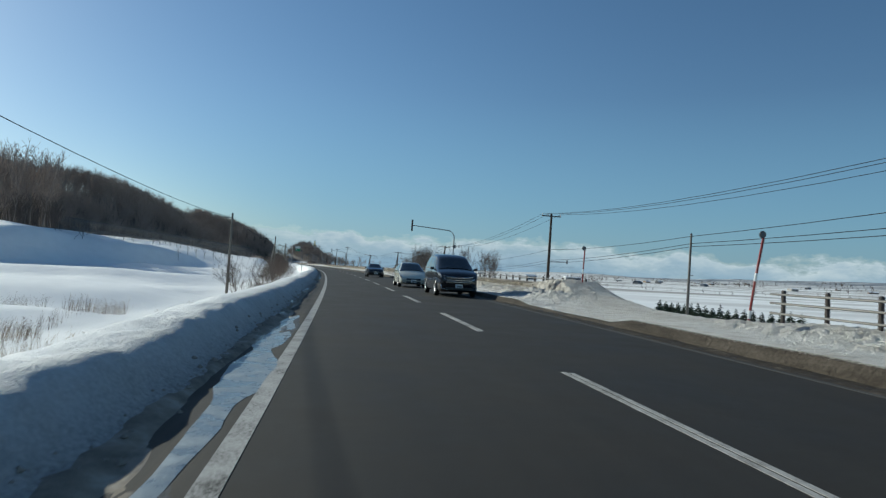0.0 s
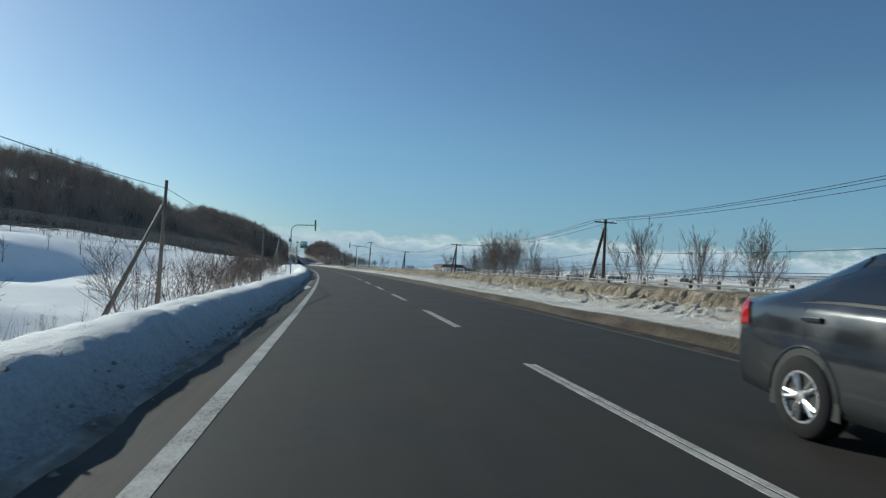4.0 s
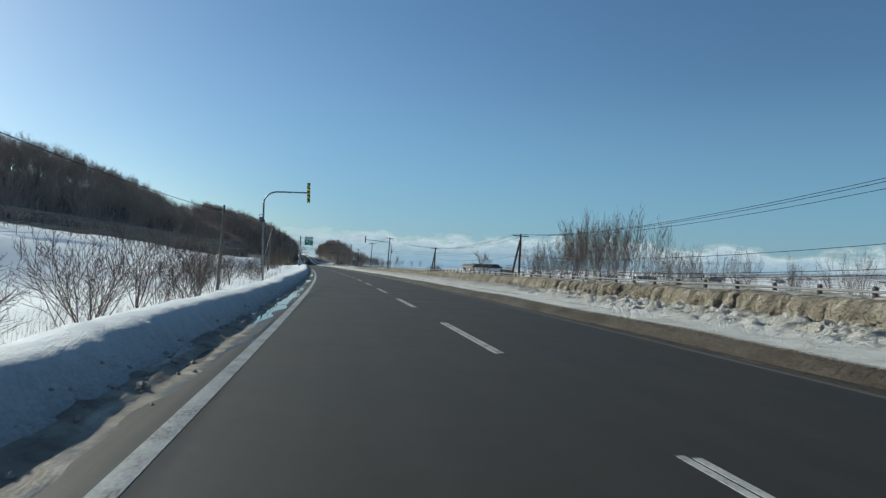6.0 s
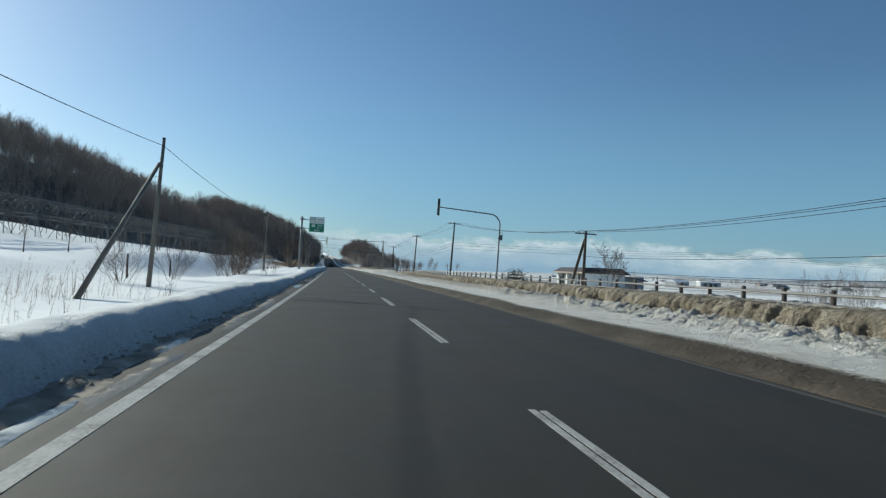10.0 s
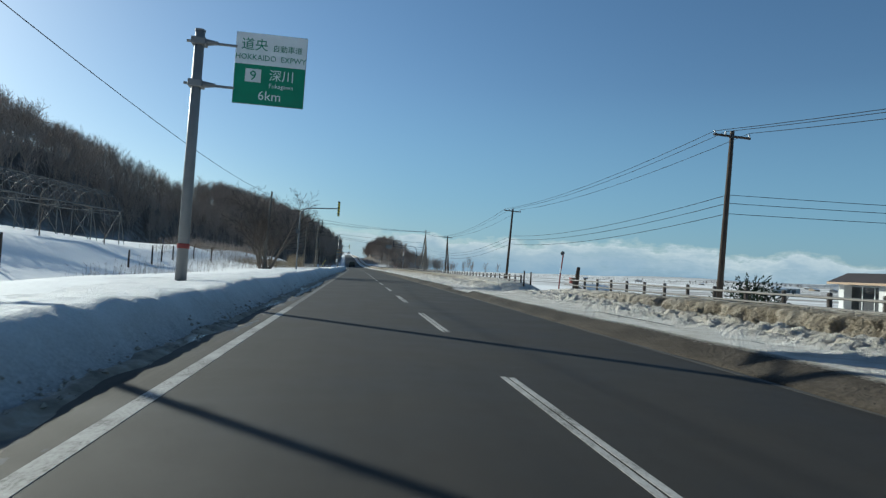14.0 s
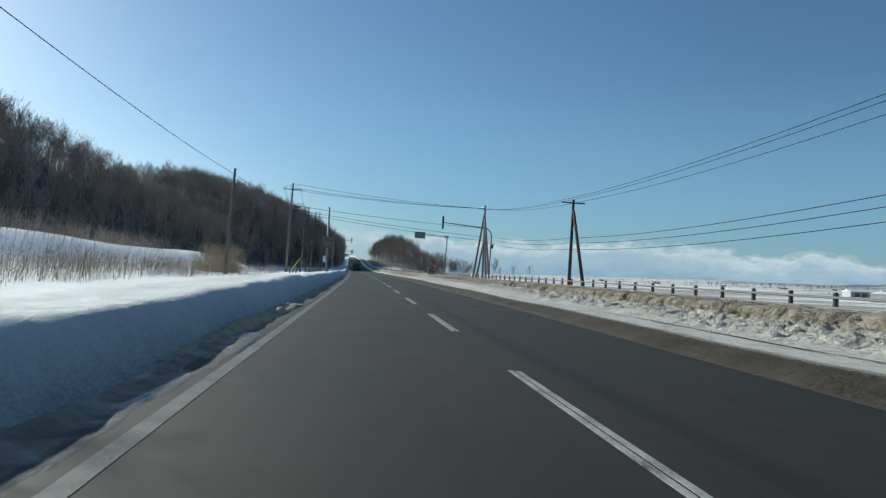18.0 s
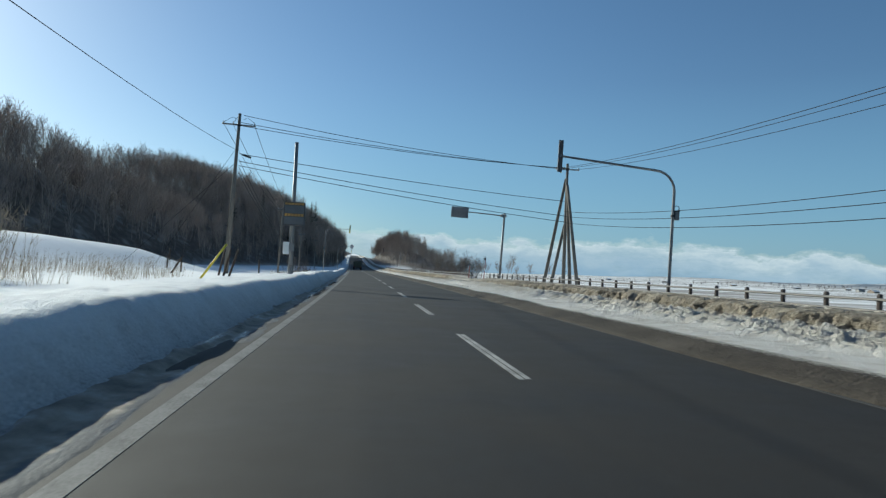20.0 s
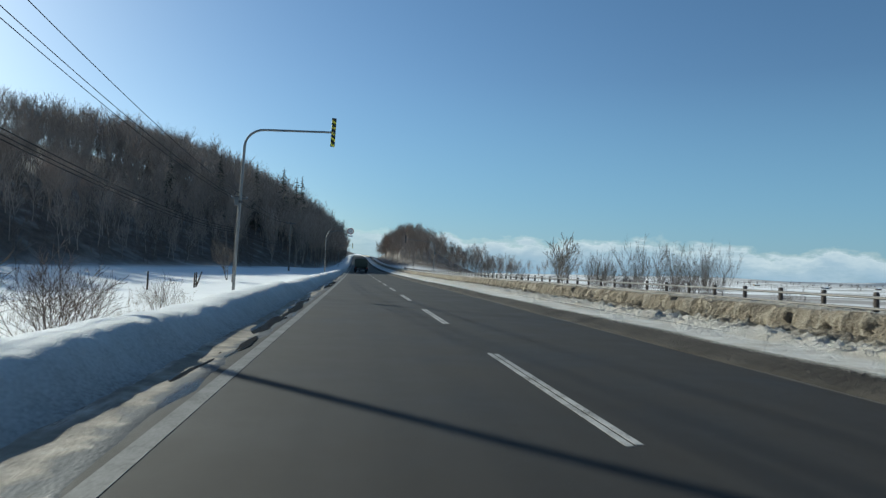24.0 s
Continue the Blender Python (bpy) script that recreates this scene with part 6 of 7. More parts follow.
# ---- buildings ----
def low_house():
    zb = float(ground_z(286, 42)) - 0.2
    ob = thing("bungalow", "low white bungalow with a dark brown hipped roof", "house", spot(286.5, 44.2, zb))
    hx, hy, eave = 3.7, 7.0, 1.78 - zb
    wall = plain("white_render", (0.72, 0.72, 0.7), 0.8, 0, 0.12, 1.5, 0.01, 30)
    roofm = plain("brown_roof_sheet", (0.035, 0.027, 0.027), 0.6, 0.1, 0.25, 1.2)
    part("wall", Geo().box(-hx + 0.9, -hy, 0, hx, hy, eave), wall, ob)
    ov, rise = 0.6, 0.82
    a = [(-hx - ov, -hy - ov), (hx + ov, -hy - ov), (hx + ov, hy + ov), (-hx - ov, hy + ov)]
    b = [(-hx + 0.5, -hy + 0.5), (hx - 0.5, -hy + 0.5), (hx - 0.5, hy - 0.5), (-hx + 0.5, hy - 0.5)]
    g = Geo()
    g.add([(x, y, eave) for x, y in a] + [(x, y, eave + rise) for x, y in b], [(0, 1, 5, 4), (1, 2, 6, 5), (2, 3, 7, 6), (3, 0, 4, 7), (4, 5, 6, 7), (3, 2, 1, 0)])
    roof = part("roof", g, roofm, ob)
    part("fascia", Geo().box(-hx - ov - 0.02, -hy - ov - 0.02, eave - 0.2, -hx - ov + 0.1, hy + ov + 0.02, eave - 0.004), plain("tan_fascia", (0.36, 0.25, 0.16), 0.6), roof, "tan fascia board")
    part("fascia", Geo().box(-hx - ov + 0.1, -hy - ov - 0.02, eave - 0.2, hx + ov, -hy - ov + 0.1, eave - 0.004), DARKMETAL, roof)
    for y0, y1 in ((-hy, -hy + 1.2), (-2.0, -0.9), (1.7, 2.5), (hy - 0.6, hy)):
        part("pillar", Geo().box(-hx + 0.1, y0, 0, -hx + 0.9, y1, eave - 0.2), wall, ob)
    for y0, y1 in ((-5.7, -1.9), (-1.1, 1.8), (2.4, 6.5)):
        w = part("window", Geo().box(-hx + 0.86, y0, 0.55, -hx + 0.9, y1, eave - 0.35), GLASS, ob, "dark porch window")
        part("window_frame", Geo().box(-hx + 0.83, y0 - 0.06, eave - 0.35, -hx + 0.9, y1 + 0.06, eave - 0.27), WHITE, w)
    for x0, x1 in ((-1.6, 0.0), (1.0, 2.8)):
        w = part("window", Geo().box(x0, -hy - 0.03, 0.9, x1, -hy, 2.0), GLASS, ob)
        part("window_frame", Geo().box(x0 - 0.06, -hy - 0.05, 2.0, x1 + 0.06, -hy, 2.07), GREYPAINT, w)
    for x, y0, y1 in ((-hx + 0.84, -5.7, -1.9), (-hx + 0.84, -1.1, 1.8), (-hx + 0.84, 2.4, 6.5)):
        n = 2 if y1 - y0 < 3.0 else 3
        for k in range(n + 1):
            y = y0 + (y1 - y0) * k / n
            part("window_bar", Geo().box(x - 0.03, y - 0.04, 0.55, x + 0.02, y + 0.04, eave - 0.35), WHITE, ob)
        part("window_sill", Geo().box(x - 0.1, y0 - 0.1, 0.42, x + 0.02, y1 + 0.1, 0.5), wall, ob)
    aerial = part("roof_aerial", Geo().tube([(hx - 0.6, hy - 3.0, eave + rise - 0.05), (hx - 0.6, hy - 3.0, eave + rise + 1.5)], 0.03, 6), DARKMETAL, ob, "thin television aerial")
    for k in range(5):
        part("aerial_rod", Geo().tube([(hx - 1.0, hy - 3.4 + 0.2 * k, eave + rise + 1.4), (hx - 0.2, hy - 3.4 + 0.2 * k, eave + rise + 1.4)], 0.015, 4), DARKMETAL, aerial)
    annex = part("annex_wall", Geo().box(hx + 0.02, -hy + 3.0, 0, hx + 5.0, hy - 1.0, eave - 0.5), plain("grey_siding", (0.3, 0.31, 0.33), 0.8), ob, "grey annex")
    part("annex_roof", Geo().add([(hx, -hy + 2.6, eave - 0.3), (hx + 5.6, -hy + 2.6, eave - 1.1), (hx + 5.6, hy - 0.6, eave - 1.1), (hx, hy - 0.6, eave - 0.3), (hx, -hy + 2.6, eave - 0.45), (hx + 5.6, -hy + 2.6, eave - 1.25), (hx + 5.6, hy - 0.6, eave - 1.25), (hx, hy - 0.6, eave - 0.45)], [(0, 1, 2, 3), (7, 6, 5, 4), (0, 4, 5, 1), (1, 5, 6, 2), (2, 6, 7, 3)]), roofm, annex)


def garden_shed():
    s, lat = 292.6, 17.6
    zb = -1.25
    ob = thing("garden_shed", "small grey shed with snow on its roof", "shed", spot(s, lat, zb, 18))
    grey = plain("grey_shed_sheet", (0.13, 0.14, 0.135), 0.7, 0.1, 0.25, 3.0)
    x, y, e, r = 1.35, 1.2, 1.15, 1.6
    part("wall", Geo().add([(-x, -y, 0), (x, -y, 0), (x, y, 0), (-x, y, 0), (-x, -y, e), (x, -y, e), (x, y, e), (-x, y, e), (-x, 0, r), (x, 0, r)], [(0, 1, 5, 4), (1, 2, 6, 9, 5), (2, 3, 7, 6), (3, 0, 4, 8, 7)]), grey, ob)
    for k in range(8):
        part("siding_rib", Geo().box(-x + 0.1 + k * 0.38, -y - 0.025, 0.02, -x + 0.15 + k * 0.38, -y, e - 0.02), grey, ob)
    for sg in (-1, 1):
        part("roof_slope", Geo().add([(-x - 0.15, sg * (y + 0.18), e - 0.07), (x + 0.15, sg * (y + 0.18), e - 0.07), (x + 0.15, 0, r + 0.02), (-x - 0.15, 0, r + 0.02), (-x - 0.15, sg * (y + 0.18), e - 0.01), (x + 0.15, sg * (y + 0.18), e - 0.01), (x + 0.15, 0, r + 0.08), (-x - 0.15, 0, r + 0.08)], [(0, 1, 2, 3), (4, 5, 6, 7), (0, 1, 5, 4), (1, 2, 6, 5), (3, 0, 4, 7)]), grey, ob)
    g = Geo()
    n = 9
    for i in range(n + 1):
        for j in range(7):
            u, v = -x - 0.18 + (2 * x + 0.36) * i / n, -1 + 2 * j / 6
            yy = v * (y + 0.2)
            z = r + 0.1 - abs(v) * (r - e + 0.08) + 0.1 * (1 - abs(v) ** 12) * (1 - (2 * i / n - 1) ** 12) + 0.015 * math.sin(i * 2.1 + j)
            g.v.append((u, yy, z))
    g.f = [(i * 7 + j, i * 7 + j + 1, (i + 1) * 7 + j + 1, (i + 1) * 7 + j) for i in range(n) for j in range(6)]
    part("roof_snow", g, SNOW, ob, "slab of settled snow", False)
    part("flue", Geo().tube([(0.3, 0.35, r - 0.2), (0.3, 0.35, r + 0.35)], 0.05, 8), DARKMETAL, ob)


def far_house(rng, s, lat):
    """A small distant farmhouse with a snowy gable roof."""
    w, d, h, r = rng.uniform(4, 8), rng.uniform(4, 6), rng.uniform(2.4, 4.2), rng.uniform(1.2, 2.2)
    z = float(ground_z(s, lat))
    c = rng.choice([(0.4, 0.38, 0.35), (0.2, 0.17, 0.15), (0.13, 0.14, 0.16), (0.3, 0.25, 0.2)])
    ob = thing("farmhouse", "distant farmhouse with a snow-covered gable roof", "house", spot(s, lat, z, rng.uniform(-40, 40)), "houses on the plain")
    m = far_house.walls.setdefault(c, plain("far_wall", c, 0.85))
    part("wall", Geo().add([(-w, -d, -0.5), (w, -d, -0.5), (w, d, -0.5), (-w, d, -0.5), (-w, -d, h), (w, -d, h), (w, d, h), (-w, d, h), (-w, 0, h + r), (w, 0, h + r)], [(0, 1, 5, 4), (1, 2, 6, 9, 5), (2, 3, 7, 6), (3, 0, 4, 8, 7)]), m, ob)
    part("roof", Geo().add([(-w - 0.4, -d - 0.5, h - 0.25), (w + 0.4, -d - 0.5, h - 0.25), (w + 0.4, 0, h + r + 0.1), (-w - 0.4, 0, h + r + 0.1), (-w - 0.4, d + 0.5, h - 0.25), (w + 0.4, d + 0.5, h - 0.25), (-w - 0.4, 0, h + r - 0.1), (w + 0.4, 0, h + r - 0.1)], [(0, 1, 2, 3), (3, 2, 5, 4), (0, 6, 7, 1), (4, 5, 7, 6)]), SNOW if rng.random() < 0.6 else SLATE, ob)
    for x in (-w * 0.5, w * 0.4):
        part("window", Geo().box(x - 0.7, -d - 0.06, 0.9, x + 0.7, -d - 0.01, 2.1), GLASS, ob)


far_house.walls = {}


BARNWALL = plain("dull_white_sheet", (0.42, 0.43, 0.43), 0.6, 0, 0.2, 0.8)


def barn(s, lat, turn, size, label):
    z = float(ground_z(s, lat))
    ob = thing("storage_barn", label, "barn", spot(s, lat, z, turn))
    w, d, h = size
    part("wall", Geo().box(-w, -d, -0.4, w, d, h), BARNWALL, ob)
    part("roof", Geo().add([(-w - 0.3, -d - 0.3, h), (w + 0.3, -d - 0.3, h), (w + 0.3, 0, h + 1.4), (-w - 0.3, 0, h + 1.4), (-w - 0.3, d + 0.3, h), (w + 0.3, d + 0.3, h)], [(0, 1, 2, 3), (3, 2, 5, 4), (0, 3, 4), (1, 5, 2)]), SNOW, ob)
    for k in range(3):
        part("door", Geo().box(-w * 0.7 + k * w * 0.5, -d - 0.05, 0, -w * 0.7 + k * w * 0.5 + w * 0.35, -d, h * 0.75), SLATE, ob)


# ---- the backdrop: a bank of cloud low over the plain ----
def cloud_bank():
    m = bpy.data.materials.new("cloud_backdrop")
    m.use_nodes = True
    n, l = m.node_tree.nodes, m.node_tree.links
    n.remove(n["Principled BSDF"])
    uv, az, el = uv_axes(n, l)
    big = noise_node(n, l, 1.0, 7, 0.56, uv, (0.085, 0.26, 1))
    fine = noise_node(n, l, 1.0, 6, 0.6, uv, (0.5, 1.3, 1))
    edge = noise_node(n, l, 1.0, 8, 0.6, uv, (0.14, 0.3, 1))
    # a solid bank up to a ragged edge, thinning toward the sun
    top = maths(n, l, "MULTIPLY_ADD", edge, 5.0, maths(n, l, "MULTIPLY_ADD", big, 1.6, -0.45))
    top = maths(n, l, "SUBTRACT", top, ramp(n, l, maths(n, l, "MULTIPLY", az, 0.01), [(0.28, 0.0), (0.34, 0.9)]))
    body = ramp(n, l, maths(n, l, "MULTIPLY_ADD", maths(n, l, "SUBTRACT", top, el), 2.0, 0.4), [(0.0, 0.0), (1.0, 1.0)])
    dens = maths(n, l, "MULTIPLY", body, ramp(n, l, maths(n, l, "MULTIPLY_ADD", fine, 0.5, big), [(0.45, 0.72), (0.75, 1.0)]))
    side = ramp(n, l, maths(n, l, "MULTIPLY_ADD", az, 0.01, 0.5), [(0.38, 0.0), (0.5, 0.75), (0.56, 1.0)])
    dens = maths(n, l, "MULTIPLY", dens, side)
    lit = ramp(n, l, maths(n, l, "MULTIPLY_ADD", maths(n, l, "SUBTRACT", el, top), 0.3, maths(n, l, "MULTIPLY_ADD", fine, 0.5, 0.66)), [(0.15, (0.33, 0.445, 0.555)), (0.6, (0.46, 0.545, 0.61)), (0.95, (0.74, 0.76, 0.75))])
    # thin blue haze above the cloud, painted as a glow over the low sky
    veil = maths(n, l, "MULTIPLY", ramp(n, l, maths(n, l, "MULTIPLY", el, 0.05), [(0.1, 0.5), (0.3, 0.42), (0.78, 0.0)]), side)
    lit = mix(n, l, dens, (0.22, 0.42, 0.6), lit)
    dens = maths(n, l, "MAXIMUM", dens, veil)
    em = n.new("ShaderNodeEmission")
    l.new(lit, em.inputs[0])
    em.inputs[1].default_value = CLOUD_GLOW
    clear = n.new("ShaderNodeBsdfTransparent")
    mx = n.new("ShaderNodeMixShader")
    l.new(dens, mx.inputs[0])
    l.new(clear.outputs[0], mx.inputs[1])
    l.new(em.outputs[0], mx.inputs[2])
    l.new(mx.outputs[0], n["Material Output"].inputs["Surface"])
    az0 = np.radians(np.arange(-60, 151, 3.0))
    el0 = np.radians(np.array([-1.0, 0, 1, 2, 3, 4, 5, 6, 8, 10, 13, 16]))
    R = 4300.0
    aa, ee = np.meshgrid(az0, el0, indexing="ij")
    v = np.stack([R * np.sin(aa), R * np.cos(aa) + 200, R * np.tan(ee)], -1).reshape(-1, 3)
    k, q = aa.shape
    idx = np.arange(k * q).reshape(k, q)
    f = np.stack([idx[:-1, :-1], idx[:-1, 1:], idx[1:, 1:], idx[1:, :-1]], -1).reshape(-1, 4)
    me = mesh_np("backdrop", v, f, True, np.stack([np.degrees(aa).ravel(), np.degrees(ee).ravel()], -1))
    me.materials.append(m)
    ob = tagged(new("backdrop", me), "low bank of white and blue-grey cloud far over the plain", "sky", "", "structure")
    ob.visible_shadow = False


CLOUD_GLOW = 0.79

# ---- putting the place together ----
make_wood()
for i, (s, d, h) in enumerate([(556, 40, 13), (570, 33, 15), (583, 27, 17), (596, 22, 19.5), (600, 17.5, 20.5), (606, 19.5, 19), (640, 15, 17)]):
    conifer("dark spruce standing among the bare trees", 300 + i, h, h * 0.15, 24, s, -d, 0.1, "conifer", "spruce_tree", "spruces in the wood")

# left poles with their single wire, then the line that crosses the road
LEFT = [(4.0, -10.9, 5.2), (53.5, -10.86, 4.75), (103.0, -10.6, 4.9), (152.5, -9.9, 5.1), (203.7, -9.8, 6.65), (253.9, -10.07, 7.2), (303.2, -9.9, 7.65), (353.3, -10.35, 7.2)]
LEAN_L = (0.5, 1.0, 1.5, 2.0, 2.8, 1.8, 3.0, 2.4)
for i, (s, lat, top) in enumerate(LEFT):
    utility_pole(s, lat, top, None, False, 0.0, 0.25, ((-7.0, -0.5, top - 1.2),) if i in (2, 4) else (), 0.115, "slim grey concrete pole carrying one wire", LEAN_L[i])
one = [world_at(s, lat, top - 0.35) for s, lat, top in LEFT] + [world_at(391.0, -10.5, 8.6)]
wire(one, 0.55, 0.013, "single black cable along the field")
for i in (1, 3):
    s, lat, top = LEFT[i]
    ob = part("bracket", Geo().tube([(0, 0, 0), (-0.75, 0, 0.02)], 0.025, 6).tube([(-0.55, 0, 0), (-0.02, 0, -0.55)], 0.018, 5), DARKMETAL)
    ob.matrix_basis = spot(s, lat, top - 0.35)
    tagged(ob, "small steel wire bracket on the pole", "bracket", "pole brackets")

RIGHT = [(59.7, 17.4, 7.0, 0), (119.6, 19.3, 5.6, 1), (177.1, 19.9, 5.4, 1), (225.2, 19.0, 4.95, 1), (269.7, 15.75, 8.45, 0), (313.2, 15.48, 8.4, 0), (360.7, 14.65, 7.35, 2)]
LEAN_R = (1.0, 1.0, 1.5, 1.5, 2.7, 2.9, 1.2)
for i, (s, lat, top, kind) in enumerate(RIGHT):
    br = ((3.4, -0.2, top - 0.7),) if kind == 1 else ((-3.4, 0.3, top - 0.9),) if kind == 2 else ()
    utility_pole(s, lat, top, None, True, 0.95, 0.22, br, 0.16, "", LEAN_R[i])
utility_pole(397.9, 14.65, 10.4, None, False, 1.0, 0.45, ((3.3, -0.95, 9.2), (-2.2, 0.65, 8.6), (1.9, -0.75, 5.4), (-1.0, 0.35, 8.4)), 0.17, "tall concrete pole held by four leaning brace poles")
utility_pole(391.0, -10.5, 11.1, None, False, 1.1, 0.75, (), 0.155, "tall concrete pole with crossarm and stay wires", 1.9)
utility_pole(436.0, -12.3, 8.6, None, False, 0.75, 0.2, (), 0.14, "", 2.0)
utility_pole(482.3, -13.4, 7.4, None, False, 0.75, 0.2, (), 0.13, "", 1.5)
utility_pole(528.0, -13.0, 8.0, None, False, 0.7, 0.2, (), 0.14)
utility_pole(29.5, 14.0, 3.5, None, False, 0.0, 0.2, (), 0.075, "thin grey pole carrying low wires", 1.0)
utility_pole(-22.0, 16.0, 8.6, None, True, 0.95, 0.22)
utility_pole(-28.0, 12.5, 6.0, None, False, 0.0, 0.2, (), 0.1, "thin grey pole carrying low wires")

for off in (-0.88, -0.33, 0.88):
    run = [world_at(-22.0, 16 + off, 8.6)] + [world_at(s, lat + off, top - 0.02) for s, lat, top, _ in RIGHT] + [world_at(397.9, 14.65 + off, 10.0)]
    wire(run, 0.75, 0.014, "thin power wire on the crossarms of wooden poles")
for k, dz in enumerate((3.05, 3.45, 3.95)):
    run = [world_at(s, lat - 0.12, top - dz) for s, lat, top, _ in RIGHT[4:]] + [world_at(397.9, 14.5, 10.4 - dz - 0.9)]
    wire(run, 0.8, 0.016, "low telephone cable under the power wires")
    wire([world_at(269.7, 15.6, 8.45 - dz), world_at(262.0, 55.0, 7.2 - dz * 0.6), world_at(255.0, 110.0, 7.0 - dz * 0.6)], 0.5, 0.014, "service cable running off over the plain")
for k, (z0, z1, z2) in enumerate(((6.9, 3.4, 3.6), (5.9, 3.05, 2.6), (5.4, 2.9, 2.35))):
    wire([world_at(-28.0, 12.4, z0 - 0.4), world_at(29.5, 14.0, z1), world_at(59.7, 17.4, z2), world_at(119.6, 19.2, z2 - 0.6), world_at(177.1, 19.9, z2 - 0.7), world_at(225.2, 19, z2 - 0.8)], 0.5, 0.014, "low cable strung along the embankment")
arm = part("side_arm", Geo().tube([(0, 0, 0), (1.75, 0, -0.02)], 0.03, 6).chip(1.7, -0.06, -0.2, 1.82, 0.06, 0.16, 0.02), DARKMETAL)
arm.matrix_basis = spot(59.7, 17.4, 2.5)
tagged(arm, "steel side arm low on the wooden pole", "bracket", "pole brackets")

for off in (-1.0, -0.4, 1.0):
    wire([world_at(391.0 + 0.3 * off, -10.5 + off * 0.2, 10.68 + 0.4 * off), world_at(397.9 + 0.7 * off, 14.6, 10.0 + 0.06 * off)], 1.3, 0.02, "power wire crossing above the road", 20)
    wire([world_at(391.0, -10.5 + off * 1.0, 10.35), world_at(436.0, -12.3 + off * 0.7, 8.45), world_at(482.3, -13.4 + off * 0.7, 7.25), world_at(528.0, -13.0 + off * 0.65, 7.9), world_at(600, -13.0 + off * 0.6, 9.0)], 0.6, 0.016, "power wire along the wood")
for k, (za, zb) in enumerate(((8.4, 7.3), (7.9, 6.1), (7.6, 5.6))):
    wire([world_at(391.0, -10.4, za), world_at(397.9, 14.5, zb)], 0.75, 0.022, "telephone cable crossing above the road", 20)
for dz in (8.0, 7.5, 7.1):
    wire([world_at(391.0, -10.4, dz), world_at(436.0, -12.2, 4.5 + 0.35 * (dz - 7.1)), world_at(482.3, -13.3, 4.0 + 0.4 * (dz - 7.1)), world_at(528, -12.9, 4.6 + 0.4 * (dz - 7.1))], 0.7, 0.018, "telephone cable along the wood")
for k, (x, z) in enumerate(((-1.0, 10.5), (-0.38, 10.5), (1.0, 10.5))):
    wire([world_at(391.0, -10.5 + x, z), world_at(391.25, -10.5 + 0.5 * x, z + 0.42), world_at(391.0, -10.45 + 0.2 * x, z + 0.2)], 0.0, 0.014, "short jumper wire looped at the pole top", 3)
sl = part("cable_splice", Geo().tube([(0.25, 0, 8.35), (0.85, 0.15, 8.2)], [0.05, 0.07], 8), WIRE)
sl.matrix_basis = spot(391.0, -10.5, 0.0)
tagged(sl, "black cable splice hanging at the pole", "cable splice")
for k, (dx, dy) in enumerate(((-5.5, 1.5), (-6.5, -1.0))):
    wire([world_at(391.0, -10.6, 8.8 - k), world_at(391.0 + dy, -10.5 + dx, float(ground_z(391 + dy, -10.5 + dx)))], 0.0, 0.01, "thin stay wire from pole to snow", 4)

for s, lift, pole, end, lean in ((144.4, 0.0, -6.35, -3.87, -1.5), (294.5, 0.23, -6.56, -3.39, 1.3), (446.1, 1.3, -7.13, -3.37, 1.6), (596.0, 0.5, -6.8, -3.2, 0.0)):
    arrow_sign(s, -1, "overhanging marker board with yellow and black stripes", False, lift, pole, end, lean)
for s in (68.5, 218.7, 369.5, 519.5):
    arrow_sign(s, 1, "overhanging marker board seen from its dark back", True, 0.0, 0.0, 0.0, 1.5)
expressway_sign()
message_board()
back_sign()
speed_sign()

guard_rail(-12.0, 15.3, "brown-posted pipe guard rail beside the driveway")
guard_rail(28.2, 270.7, "long brown-posted pipe guard rail behind the snow bank")
guard_rail(279.4, 397.4, "pipe guard rail half buried in the snow bank")
guard_rail(404.8, 560.0, "pipe guard rail along the sandy snow bank")
for s, lat, top, lean in ((15.8, 7.74, 2.5, 8.0), (28.0, 7.95, 2.4, 0.5), (271.1, 7.9, 2.2, 4.0), (397.7, 7.95, 2.2, 1.5), (404.7, 7.95, 1.75, 0.5)):
    snow_pole(s, lat, top, lean)
post = part("gate_post", Geo().tube([(0, 0, -0.3), (0, 0, 1.3), (0.02, 0, 1.62)], [0.11, 0.1, 0.085], 9), OLDWOOD, None, "", True)
post.matrix_basis = spot(271.6, 8.95, 0.0) @ pose(0, 0, 0, 2, 3, 0)
tagged(post, "thick weathered wooden gate post at the driveway", "gate post")
mail = thing("letter_box", "red box fixed on the driveway gate post", "letter box", spot(271.6, 8.76, 0.8))
part("box_body", Geo().chip(-0.1, -0.12, 0, 0.1, 0.12, 0.26, 0.025), RED, mail)
part("box_lid", Geo().chip(-0.11, -0.13, 0.26, 0.11, 0.13, 0.29, 0.012), RED, mail)
for s, lat in ((279.2, 8.75), (278.9, 8.25)):
    stake(s, lat, 1.45, 0, 0, 0.055, "dark wooden post at the end of the guard rail")

